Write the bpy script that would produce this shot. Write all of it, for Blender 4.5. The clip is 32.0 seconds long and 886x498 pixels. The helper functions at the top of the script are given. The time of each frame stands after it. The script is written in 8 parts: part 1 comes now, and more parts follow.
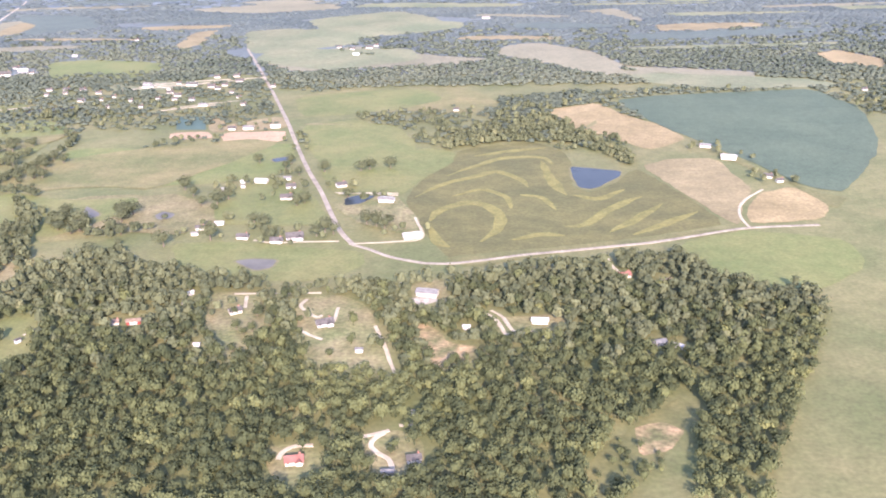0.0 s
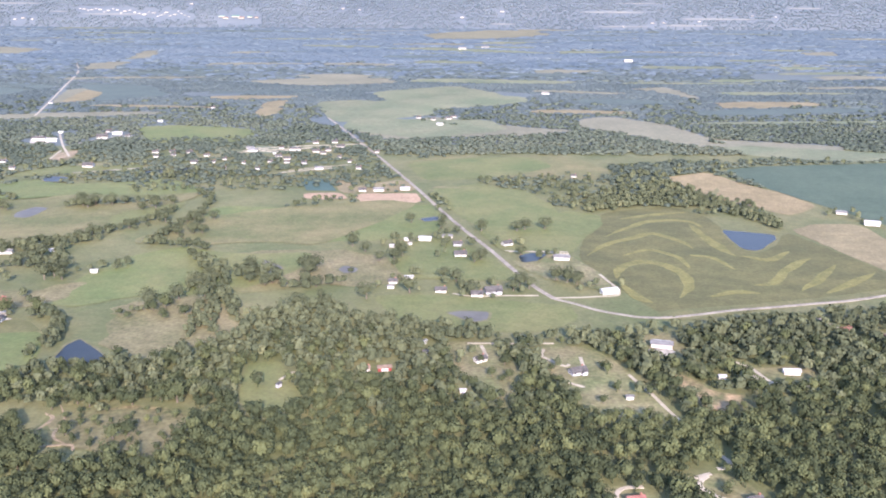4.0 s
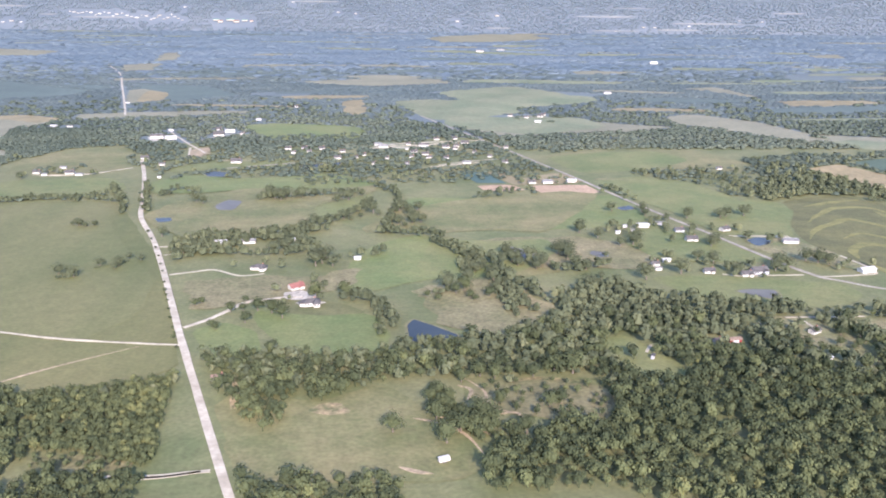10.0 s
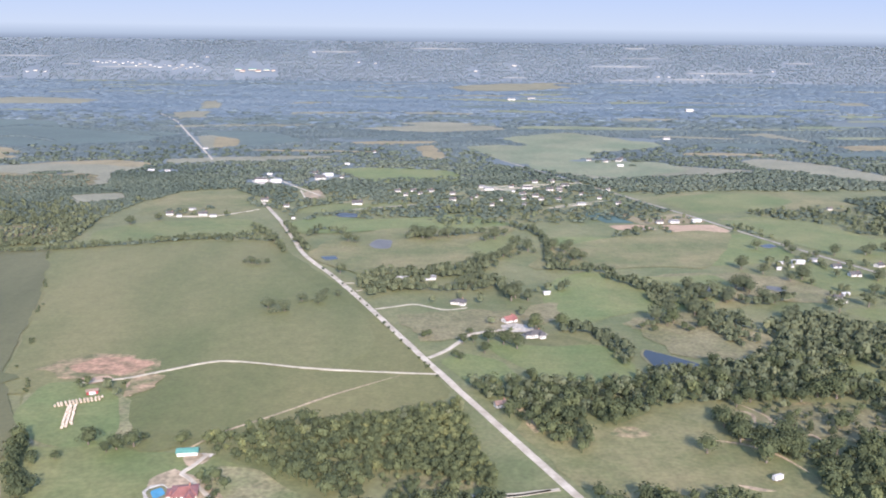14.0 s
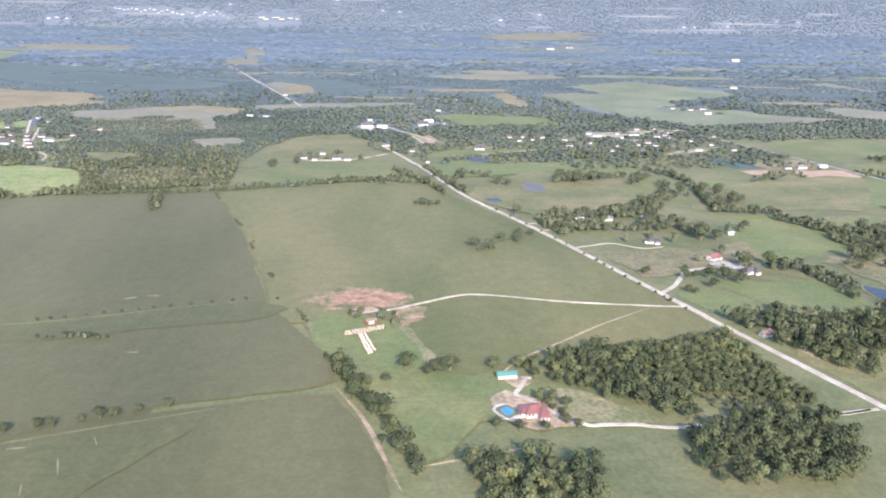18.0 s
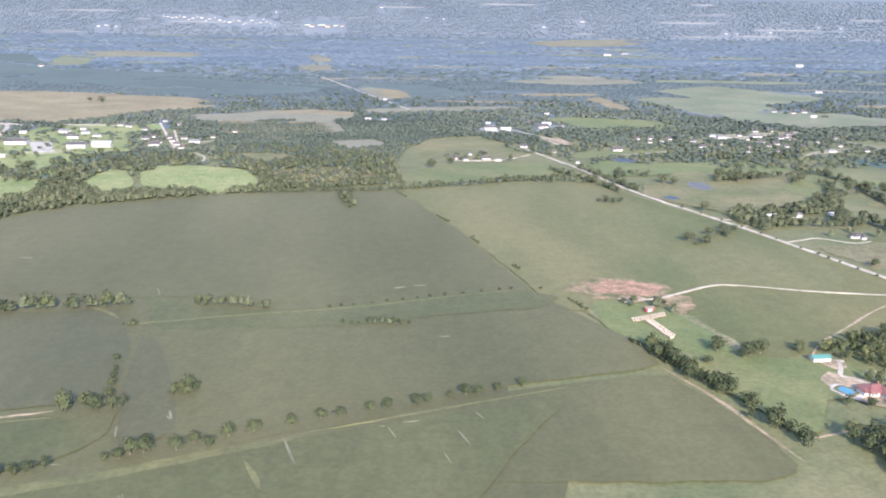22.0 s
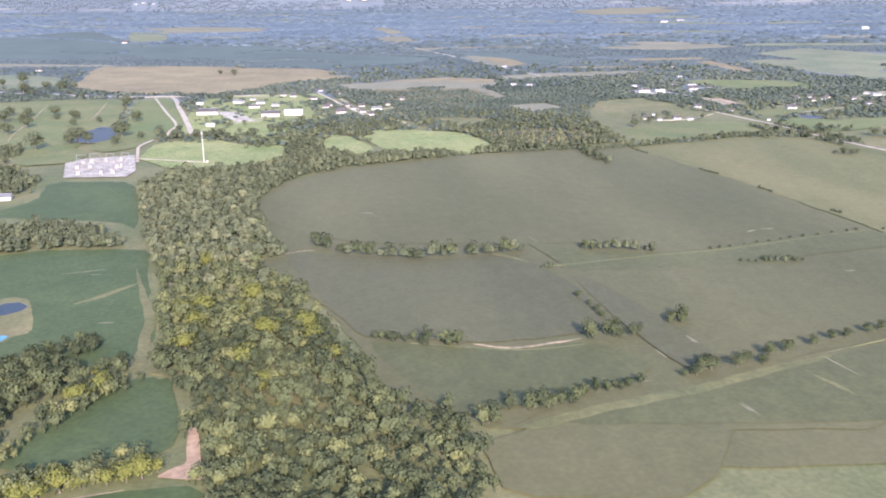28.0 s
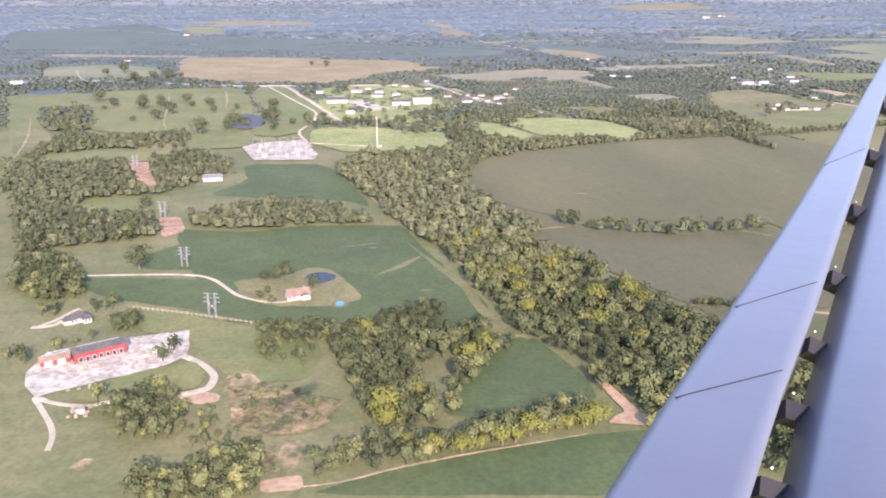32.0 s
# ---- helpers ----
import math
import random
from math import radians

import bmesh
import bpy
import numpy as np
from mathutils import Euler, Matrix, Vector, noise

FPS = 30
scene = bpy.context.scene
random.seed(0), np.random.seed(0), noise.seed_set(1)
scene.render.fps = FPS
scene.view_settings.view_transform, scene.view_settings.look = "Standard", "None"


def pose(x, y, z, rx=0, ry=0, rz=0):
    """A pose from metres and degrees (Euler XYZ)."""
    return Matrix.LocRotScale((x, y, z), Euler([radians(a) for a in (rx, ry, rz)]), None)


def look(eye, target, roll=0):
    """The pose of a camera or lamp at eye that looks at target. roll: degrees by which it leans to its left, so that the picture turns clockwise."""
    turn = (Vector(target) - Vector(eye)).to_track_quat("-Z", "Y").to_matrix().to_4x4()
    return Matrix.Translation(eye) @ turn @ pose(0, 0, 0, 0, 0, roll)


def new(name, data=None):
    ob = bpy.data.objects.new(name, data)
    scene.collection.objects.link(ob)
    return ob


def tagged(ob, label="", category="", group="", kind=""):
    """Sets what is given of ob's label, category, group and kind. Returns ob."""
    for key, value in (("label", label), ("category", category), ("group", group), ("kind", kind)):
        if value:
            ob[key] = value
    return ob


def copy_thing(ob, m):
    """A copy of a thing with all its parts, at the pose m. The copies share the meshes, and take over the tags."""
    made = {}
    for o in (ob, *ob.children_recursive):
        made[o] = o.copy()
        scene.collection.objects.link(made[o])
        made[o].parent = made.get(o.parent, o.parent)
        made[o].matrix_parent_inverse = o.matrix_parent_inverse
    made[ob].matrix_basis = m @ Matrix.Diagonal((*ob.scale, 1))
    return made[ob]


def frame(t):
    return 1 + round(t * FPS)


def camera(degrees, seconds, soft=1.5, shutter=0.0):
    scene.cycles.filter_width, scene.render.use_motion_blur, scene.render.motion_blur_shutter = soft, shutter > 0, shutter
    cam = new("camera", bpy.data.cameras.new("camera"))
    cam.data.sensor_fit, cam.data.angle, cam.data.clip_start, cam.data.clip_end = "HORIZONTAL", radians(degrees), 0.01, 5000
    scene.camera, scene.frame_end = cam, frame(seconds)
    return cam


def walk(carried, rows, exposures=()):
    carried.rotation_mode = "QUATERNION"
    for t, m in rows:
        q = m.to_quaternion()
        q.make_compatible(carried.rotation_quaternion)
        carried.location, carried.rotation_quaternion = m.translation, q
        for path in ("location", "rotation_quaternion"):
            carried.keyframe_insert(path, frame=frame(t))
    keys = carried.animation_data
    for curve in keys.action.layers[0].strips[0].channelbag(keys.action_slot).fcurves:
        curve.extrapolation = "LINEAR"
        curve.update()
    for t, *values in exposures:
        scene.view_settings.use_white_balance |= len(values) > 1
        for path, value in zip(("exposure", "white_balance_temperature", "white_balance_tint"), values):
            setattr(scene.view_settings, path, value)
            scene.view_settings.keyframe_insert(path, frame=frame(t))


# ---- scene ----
from mathutils.geometry import tessellate_polygon

cam = camera(53.3, 32.0, soft=1.9)
METRES, EYE, TILT, LEAN, TURN = 1200, 209.4, -21.72, 0.85, 0.0
ROWS = [
    (0.0, -0.00033, -0.00036, 0.00016, -0.03, 0.00, -0.00),
    (0.5, -0.01531, -0.00052, -0.00190, -0.15, -0.34, -0.52),
    (1.0, -0.03033, -0.00076, -0.00386, -0.30, -0.50, -0.46),
    (1.5, -0.04541, -0.00108, -0.00573, 0.78, 0.66, -0.84),
    (2.0, -0.06053, -0.00145, -0.00751, 0.51, 2.00, -0.69),
    (2.5, -0.07568, -0.00187, -0.00921, 0.05, 3.25, -0.54),
    (4.5, -0.13661, -0.00385, -0.01533, -1.44, 5.39, -0.80),
    (5.0, -0.15191, -0.00439, -0.01672, -1.17, 5.68, -0.86),
    (5.5, -0.16722, -0.00492, -0.01806, -0.99, 5.75, -0.91),
    (6.0, -0.18256, -0.00545, -0.01936, -1.29, 5.51, -0.65),
    (6.5, -0.19791, -0.00597, -0.02062, -1.68, 5.37, -0.19),
    (7.0, -0.21327, -0.00648, -0.02185, -2.85, 5.41, 0.02),
    (7.5, -0.22865, -0.00697, -0.02305, -3.40, 5.64, 0.09),
    (8.0, -0.24403, -0.00745, -0.02423, -3.57, 6.07, 0.19),
    (8.5, -0.25942, -0.00791, -0.02538, -3.93, 6.24, 0.21),
    (9.0, -0.27483, -0.00836, -0.02652, -3.86, 5.93, 0.11),
    (9.5, -0.29023, -0.00878, -0.02764, -4.21, 5.80, 0.25),
    (10.0, -0.30565, -0.00917, -0.02874, -4.37, 5.47, 0.20),
    (10.5, -0.32107, -0.00955, -0.02984, -4.68, 5.38, 0.27),
    (11.0, -0.33649, -0.00991, -0.03093, -4.52, 5.62, 0.22),
    (11.5, -0.35192, -0.01025, -0.03201, -4.46, 6.14, 0.38),
    (12.0, -0.36735, -0.01057, -0.03309, -4.62, 6.77, 0.60),
    (12.5, -0.38278, -0.01087, -0.03416, -4.68, 7.22, 0.66),
    (13.0, -0.39822, -0.01115, -0.03524, -4.92, 7.94, 0.82),
    (13.5, -0.41366, -0.01143, -0.03632, -5.21, 8.21, 0.76),
    (14.0, -0.42910, -0.01169, -0.03740, -5.10, 8.60, 0.45),
    (14.5, -0.44455, -0.01194, -0.03848, -4.90, 8.47, 0.22),
    (15.0, -0.46001, -0.01218, -0.03956, -4.88, 7.71, -0.04),
    (15.5, -0.47546, -0.01242, -0.04065, -5.05, 6.92, -0.14),
    (17.5, -0.53736, -0.01340, -0.04507, -5.51, 5.78, 0.08),
    (18.0, -0.55286, -0.01367, -0.04619, -5.57, 5.52, 0.31),
    (18.5, -0.56837, -0.01394, -0.04732, -5.62, 5.40, 0.40),
    (19.0, -0.58388, -0.01423, -0.04845, -5.63, 5.50, 0.55),
    (19.5, -0.59941, -0.01453, -0.04959, -3.92, 5.66, 0.25),
    (20.0, -0.61496, -0.01486, -0.05074, -4.60, 5.70, 0.19),
    (20.5, -0.63052, -0.01521, -0.05189, -5.12, 5.76, 0.20),
    (21.0, -0.64610, -0.01557, -0.05304, -5.11, 5.91, 0.25),
    (21.5, -0.66170, -0.01597, -0.05420, -4.52, 6.02, 0.08),
    (22.0, -0.67731, -0.01639, -0.05536, -4.77, 6.03, 0.16),
    (22.5, -0.69295, -0.01683, -0.05653, -4.90, 6.07, 0.29),
    (23.0, -0.70862, -0.01731, -0.05770, -4.99, 6.04, 0.44),
    (23.5, -0.72431, -0.01781, -0.05886, -5.23, 5.98, 0.61),
    (24.0, -0.74002, -0.01833, -0.06003, -5.04, 5.82, 0.70),
    (24.5, -0.75577, -0.01888, -0.06120, -5.39, 5.75, 0.94),
    (25.0, -0.77154, -0.01946, -0.06237, -4.74, 5.51, 0.87),
    (25.5, -0.78735, -0.02006, -0.06354, -4.96, 5.30, 0.92),
    (27.5, -0.85094, -0.02263, -0.06817, -5.08, 4.58, 1.46),
    (28.0, -0.86694, -0.02329, -0.06932, -5.01, 4.41, 1.48),
    (28.5, -0.88298, -0.02395, -0.07046, -4.82, 4.36, 1.44),
    (29.0, -0.89907, -0.02461, -0.07159, -4.73, 4.25, 1.37),
    (29.5, -0.91521, -0.02525, -0.07271, -5.02, 4.25, 1.43),
    (30.0, -0.93139, -0.02587, -0.07382, -5.28, 4.27, 1.38),
    (30.5, -0.94763, -0.02645, -0.07492, -5.32, 4.24, 1.28),
    (31.0, -0.96391, -0.02700, -0.07602, -5.33, 4.26, 1.21),
    (31.5, -0.98025, -0.02749, -0.07710, -5.33, 4.22, 1.18),
    (32.0, -0.99665, -0.02792, -0.07816, -5.25, 4.21, 1.25),
]
EXPOSURES = [(0.0, 2.42, 7240, 36), (1.0, 2.27, 7190, 35), (2.5, 2.07, 7000, 33), (5.0, 2.07, 6680, 28.5), (9.0, 1.97, 6680, 27.5), (12.0, 1.88, 6630, 25.5), (13.0, 1.77, 6630, 24.5), (15.0, 1.85, 6630, 24.5), (18.0, 1.96, 6630, 25.5), (24.0, 1.95, 6580, 24.5), (28.0, 1.96, 6630, 31.5), (29.0, 2.0, 6840, 32.5), (30.0, 2.18, 7290, 34), (32.0, 2.07, 7190, 35)]
walk(cam, [(t, pose(0, 0, EYE, TILT, LEAN, TURN) @ pose(METRES * x, METRES * y, METRES * z, 90 + pitch, roll, yaw)) for t, x, y, z, yaw, pitch, roll in ROWS], EXPOSURES)

# ---- sky and sun: late-summer sun behind the flight path, 27 degrees high ----
SUN_UP, SUN_SIDE = 27.0, 7.0
toward_sun = Vector((math.sin(radians(SUN_SIDE)) * math.cos(radians(SUN_UP)), -math.cos(radians(SUN_SIDE)) * math.cos(radians(SUN_UP)), math.sin(radians(SUN_UP))))
world = bpy.data.worlds.new("sky")
scene.world = world
world.use_nodes = True
wn = world.node_tree.nodes
sky = wn.new("ShaderNodeTexSky")
sky.sky_type, sky.sun_disc = "NISHITA", False
sky.sun_elevation, sky.sun_rotation = radians(SUN_UP), math.atan2(toward_sun.x, toward_sun.y)
sky.air_density, sky.dust_density, sky.ozone_density = 1.0, 0.3, 2.0
wn["Background"].inputs["Strength"].default_value = 0.15
world.node_tree.links.new(sky.outputs[0], wn["Background"].inputs["Color"])
sun = new("sun", bpy.data.lights.new("sun", "SUN"))
sun.data.energy, sun.data.angle, sun.data.color = 2.5, radians(0.6), (1.0, 0.955, 0.885)
sun.matrix_world = look(toward_sun * 900, (0, 0, 0))


# ---- materials ----
def material(name, low, high, scale, rough=0.8, fine=8.0, metal=0.0, bump=0.3, lift=0.5, stretch=None, spec=0.3, flecks=0.0):
    """Two colours mixed by noise at two sizes, with fine relief. scale: size of the large patches in metres."""
    m = bpy.data.materials.new(name)
    m.use_nodes = True
    n, link = m.node_tree.nodes, m.node_tree.links.new
    bsdf = n["Principled BSDF"]
    geo = n.new("ShaderNodeNewGeometry")
    src = geo.outputs["Position"]
    if stretch:
        mp = n.new("ShaderNodeMapping")
        mp.inputs["Scale"].default_value = stretch[:3]
        mp.inputs["Rotation"].default_value = (0, 0, radians(stretch[3]))
        link(src, mp.inputs["Vector"])
        src = mp.outputs["Vector"]
    big, small = n.new("ShaderNodeTexNoise"), n.new("ShaderNodeTexNoise")
    big.inputs["Scale"].default_value, big.inputs["Detail"].default_value = 1.0 / scale, 6
    small.inputs["Scale"].default_value, small.inputs["Detail"].default_value = fine / scale, 4
    link(src, big.inputs["Vector"]), link(src, small.inputs["Vector"])
    add = n.new("ShaderNodeMath")
    add.operation = "MULTIPLY_ADD"
    link(small.outputs["Fac"], add.inputs[0])
    add.inputs[1].default_value = 0.5
    half = n.new("ShaderNodeMath")
    half.operation = "MULTIPLY_ADD"
    half.inputs[1].default_value, half.inputs[2].default_value = 2.8, -1.4 + lift - 0.25
    link(big.outputs["Fac"], half.inputs[0])
    link(half.outputs[0], add.inputs[2])
    mix = n.new("ShaderNodeMix")
    mix.data_type = "RGBA"
    mix.clamp_factor = True
    mix.inputs["A"].default_value, mix.inputs["B"].default_value = (*low, 1), (*high, 1)
    link(add.outputs[0], mix.inputs["Factor"])
    tone = mix.outputs["Result"]
    if flecks:
        for size, least, most in ((2.3, 1 - 0.9 * flecks, 1 + 0.7 * flecks), (9.0, 1 - 0.55 * flecks, 1 + 0.45 * flecks), (210.0, 1 - 0.4 * flecks, 1 + 0.4 * flecks)):
            spot, span, times = n.new("ShaderNodeTexNoise"), n.new("ShaderNodeMapRange"), n.new("ShaderNodeMix")
            spot.inputs["Scale"].default_value, spot.inputs["Detail"].default_value = 1 / size, 3
            span.inputs["From Min"].default_value, span.inputs["From Max"].default_value = 0.34, 0.66
            span.inputs["To Min"].default_value, span.inputs["To Max"].default_value = least, most
            times.data_type, times.blend_type, times.inputs["Factor"].default_value = "RGBA", "MULTIPLY", 1.0
            link(geo.outputs["Position"], spot.inputs["Vector"]), link(spot.outputs["Fac"], span.inputs["Value"])
            link(tone, times.inputs["A"]), link(span.outputs[0], times.inputs["B"])
            tone = times.outputs["Result"]
    link(tone, bsdf.inputs["Base Color"])
    bsdf.inputs["Roughness"].default_value, bsdf.inputs["Metallic"].default_value = rough, metal
    bsdf.inputs["Specular IOR Level"].default_value = spec
    if bump:
        bp = n.new("ShaderNodeBump")
        bp.inputs["Strength"].default_value, bp.inputs["Distance"].default_value = bump, 0.3
        link(small.outputs["Fac"], bp.inputs["Height"]), link(bp.outputs[0], bsdf.inputs["Normal"])
    return m


def leaves(name, dark, mid, light, rough=0.9):
    """Foliage whose colour follows each tree's own tint, with a little change from leaf clump to leaf clump."""
    m = bpy.data.materials.new(name)
    m.use_nodes = True
    n, link = m.node_tree.nodes, m.node_tree.links.new
    bsdf = n["Principled BSDF"]
    tint, geo = n.new("ShaderNodeAttribute"), n.new("ShaderNodeNewGeometry")
    tint.attribute_name = "tint"
    jit = n.new("ShaderNodeMath")
    jit.operation = "MULTIPLY_ADD"
    jit.inputs[1].default_value = 0.13
    link(geo.outputs["Random Per Island"], jit.inputs[0]), link(tint.outputs["Fac"], jit.inputs[2])
    info, own = n.new("ShaderNodeObjectInfo"), n.new("ShaderNodeMath")
    own.operation, own.inputs[1].default_value = "MULTIPLY_ADD", 0.14
    link(info.outputs["Random"], own.inputs[0]), link(jit.outputs[0], own.inputs[2])
    ramp = n.new("ShaderNodeValToRGB")
    ramp.color_ramp.elements[0].color, ramp.color_ramp.elements[1].color = (*dark, 1), (*light, 1)
    ramp.color_ramp.elements[0].position = 0.15
    ramp.color_ramp.elements.new(0.6).color = (*mid, 1)
    link(own.outputs[0], ramp.inputs[0]), link(ramp.outputs[0], bsdf.inputs["Base Color"])
    bsdf.inputs["Roughness"].default_value, bsdf.inputs["Specular IOR Level"].default_value = rough, 0.06
    return m


MAT = {
    "ground": material("rough_grass", (0.098, 0.113, 0.044), (0.165, 0.155, 0.07), 60, flecks=0.16, lift=0.45),
    "pasture": material("pasture_grass", (0.1, 0.112, 0.041), (0.185, 0.16, 0.072), 45, flecks=0.18, lift=0.5),
    "bigpasture": material("grazed_pasture", (0.088, 0.098, 0.032), (0.145, 0.131, 0.051), 70, flecks=0.12, fine=14, lift=0.5, stretch=(1, 0.35, 1, -20)),
    "pastureL": material("pale_pasture", (0.096, 0.105, 0.036), (0.153, 0.14, 0.057), 70, flecks=0.12, fine=14, lift=0.5, stretch=(1, 0.35, 1, -20)),
    "meadow": material("meadow_grass", (0.1, 0.124, 0.042), (0.158, 0.156, 0.06), 50, flecks=0.15, lift=0.5),
    "lush": material("lush_grass", (0.1, 0.131, 0.043), (0.152, 0.158, 0.058), 50, flecks=0.15, lift=0.5),
    "lime": material("lime_grass", (0.155, 0.195, 0.062), (0.235, 0.24, 0.092), 40, flecks=0.25, lift=0.5),
    "lawn": material("lawn_grass", (0.125, 0.138, 0.056), (0.225, 0.19, 0.1), 22, flecks=0.3, lift=0.45),
    "scrub": material("scrub_grass", (0.095, 0.105, 0.042), (0.255, 0.178, 0.09), 11, flecks=0.5, fine=6, lift=0.42),
    "hay": material("dry_hay_grass", (0.126, 0.121, 0.053), (0.198, 0.168, 0.086), 40, flecks=0.28, lift=0.5),
    "tan": material("ripe_crop", (0.172, 0.142, 0.073), (0.24, 0.197, 0.105), 50, flecks=0.2, lift=0.5),
    "straw": material("cut_straw", (0.2, 0.157, 0.076), (0.275, 0.214, 0.11), 45, flecks=0.22, lift=0.5),
    "verge": material("verge_grass", (0.098, 0.104, 0.041), (0.15, 0.14, 0.058), 20, flecks=0.15, lift=0.5),
    "soy": material("soy_leaves", (0.046, 0.072, 0.024), (0.067, 0.092, 0.032), 50, flecks=0.16, lift=0.5, fine=20),
    # far crops and grass: distance haze is mixed into these base colours
    "soy_far": material("hazed_crop_leaves", (0.058, 0.087, 0.055), (0.076, 0.106, 0.066), 60, flecks=0.18, lift=0.5, fine=20),
    "pasture_far": material("hazed_pasture", (0.12, 0.146, 0.078), (0.19, 0.19, 0.108), 80, flecks=0.22, lift=0.5),
    "hay_far": material("hazed_hay", (0.163, 0.157, 0.098), (0.205, 0.192, 0.124), 70, flecks=0.22, lift=0.5),
    "thicket": material("hazed_undergrowth", (0.09, 0.115, 0.114), (0.12, 0.145, 0.136), 110, flecks=0.2, lift=0.5, fine=24),
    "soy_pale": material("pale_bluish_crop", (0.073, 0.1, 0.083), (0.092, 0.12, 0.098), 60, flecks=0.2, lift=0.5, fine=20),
    "maize": material("turning_crop", (0.08, 0.08, 0.033), (0.112, 0.106, 0.046), 100, flecks=0.1, lift=0.5, fine=16, stretch=(1, 0.25, 1, 12)),
    "stripcrop": material("strip_crop", (0.082, 0.083, 0.031), (0.128, 0.117, 0.043), 30, flecks=0.18, lift=0.45, stretch=(0.7, 1.2, 1, 20)),
    "strip": material("yellow_strip", (0.128, 0.123, 0.04), (0.186, 0.168, 0.054), 12, flecks=0.2, lift=0.5),
    "mark": material("bare_mark_soil", (0.14, 0.13, 0.075), (0.215, 0.195, 0.125), 4, lift=0.5),
    "garden": material("garden_crop", (0.05, 0.09, 0.075), (0.06, 0.105, 0.085), 20),
    "clay": material("bare_clay", (0.285, 0.195, 0.12), (0.375, 0.26, 0.165), 25, flecks=0.2, lift=0.5),
    "claypatch": material("clay_and_grass", (0.135, 0.131, 0.054), (0.305, 0.195, 0.117), 9, flecks=0.3, fine=5, lift=0.36),
    "claycore": material("bare_pink_clay", (0.175, 0.13, 0.064), (0.3, 0.178, 0.107), 9, flecks=0.3, fine=5, lift=0.85),
    "clayrow": material("clay_cutting", (0.25, 0.16, 0.1), (0.37, 0.23, 0.15), 9, flecks=0.3, lift=0.5),
    "dirt": material("worn_earth", (0.2, 0.165, 0.095), (0.33, 0.245, 0.155), 14, flecks=0.3, lift=0.5),
    "dirtpatch": material("bare_patch", (0.13, 0.135, 0.058), (0.3, 0.21, 0.12), 9, flecks=0.35, fine=5, lift=0.45),
    "chalk": material("crushed_limestone", (0.29, 0.26, 0.205), (0.41, 0.375, 0.305), 8, flecks=0.35, lift=0.6),
    "gravel": material("pale_gravel", (0.3, 0.26, 0.185), (0.41, 0.36, 0.265), 6, flecks=0.12, lift=0.5),
    "concrete": material("road_concrete", (0.32, 0.275, 0.2), (0.43, 0.375, 0.285), 9, flecks=0.12, lift=0.5),
    "asphalt": material("old_asphalt", (0.2, 0.174, 0.134), (0.3, 0.264, 0.207), 9, flecks=0.15, lift=0.5),
    "ridge_pale": material("hazed_cleared_land", (0.12, 0.138, 0.145), (0.155, 0.165, 0.16), 60, lift=0.5, bump=0),
    "maize_dark": material("dark_standing_crop", (0.07, 0.071, 0.033), (0.099, 0.095, 0.045), 100, flecks=0.1, lift=0.5, fine=16, stretch=(1, 0.25, 1, 12)),
    "maize_green": material("greener_crop", (0.072, 0.078, 0.03), (0.102, 0.102, 0.042), 80, flecks=0.12, lift=0.5, fine=16, stretch=(1, 0.25, 1, 12)),
    "ridge": material("haze_tinted_backdrop", (0.07, 0.092, 0.113), (0.1, 0.122, 0.14), 90, fine=6, lift=0.45, stretch=(0.14, 1, 1.0, 0), bump=0),
    "water": material("pond_water", (0.022, 0.031, 0.037), (0.03, 0.04, 0.045), 20, rough=0.2, bump=0.02, spec=0.04),
    "mudwater": material("muddy_water", (0.085, 0.08, 0.066), (0.125, 0.117, 0.094), 12, rough=0.5, bump=0.02, spec=0.2),
    "poolwater": material("pool_water", (0.035, 0.17, 0.25), (0.05, 0.22, 0.31), 3, rough=0.1, bump=0.02),
    "bank": material("pond_bank", (0.105, 0.107, 0.046), (0.17, 0.153, 0.078), 6),
    "white": material("white_siding", (0.38, 0.36, 0.315), (0.5, 0.475, 0.425), 3, bump=0.1, lift=0.6),
    "cream": material("cream_siding", (0.42, 0.385, 0.33), (0.53, 0.49, 0.43), 3, bump=0.1),
    "redwall": material("red_siding", (0.19, 0.035, 0.035), (0.28, 0.055, 0.05), 2, bump=0.1),
    "greywall": material("grey_siding", (0.30, 0.31, 0.33), (0.42, 0.42, 0.43), 3, bump=0.1),
    "roofgrey": material("grey_shingles", (0.055, 0.051, 0.048), (0.1, 0.094, 0.088), 1.5),
    "roofred": material("red_metal_roof", (0.17, 0.068, 0.054), (0.25, 0.108, 0.088), 3, rough=0.5, bump=0.05),
    "roofpink": material("faded_red_roof", (0.16, 0.105, 0.08), (0.225, 0.155, 0.12), 3, rough=0.6, bump=0.05),
    "roofwhite": material("white_metal_roof", (0.34, 0.335, 0.325), (0.46, 0.455, 0.44), 4, rough=0.45, bump=0.05),
    "rooftin": material("dull_tin_roof", (0.115, 0.113, 0.108), (0.19, 0.187, 0.178), 2, rough=0.5, bump=0.05),
    "roofgreen": material("green_metal_roof", (0.05, 0.15, 0.12), (0.08, 0.21, 0.17), 3, rough=0.5, bump=0.05),
    "roofbrown": material("brown_shingles", (0.16, 0.11, 0.08), (0.25, 0.18, 0.13), 1.5),
    "glass": material("window_glass", (0.03, 0.035, 0.045), (0.05, 0.055, 0.065), 2, rough=0.08, bump=0, spec=0.6),
    "trim": material("white_trim", (0.56, 0.54, 0.5), (0.64, 0.62, 0.58), 1, bump=0),
    "brick": material("chimney_brick", (0.22, 0.10, 0.07), (0.32, 0.16, 0.11), 0.5),
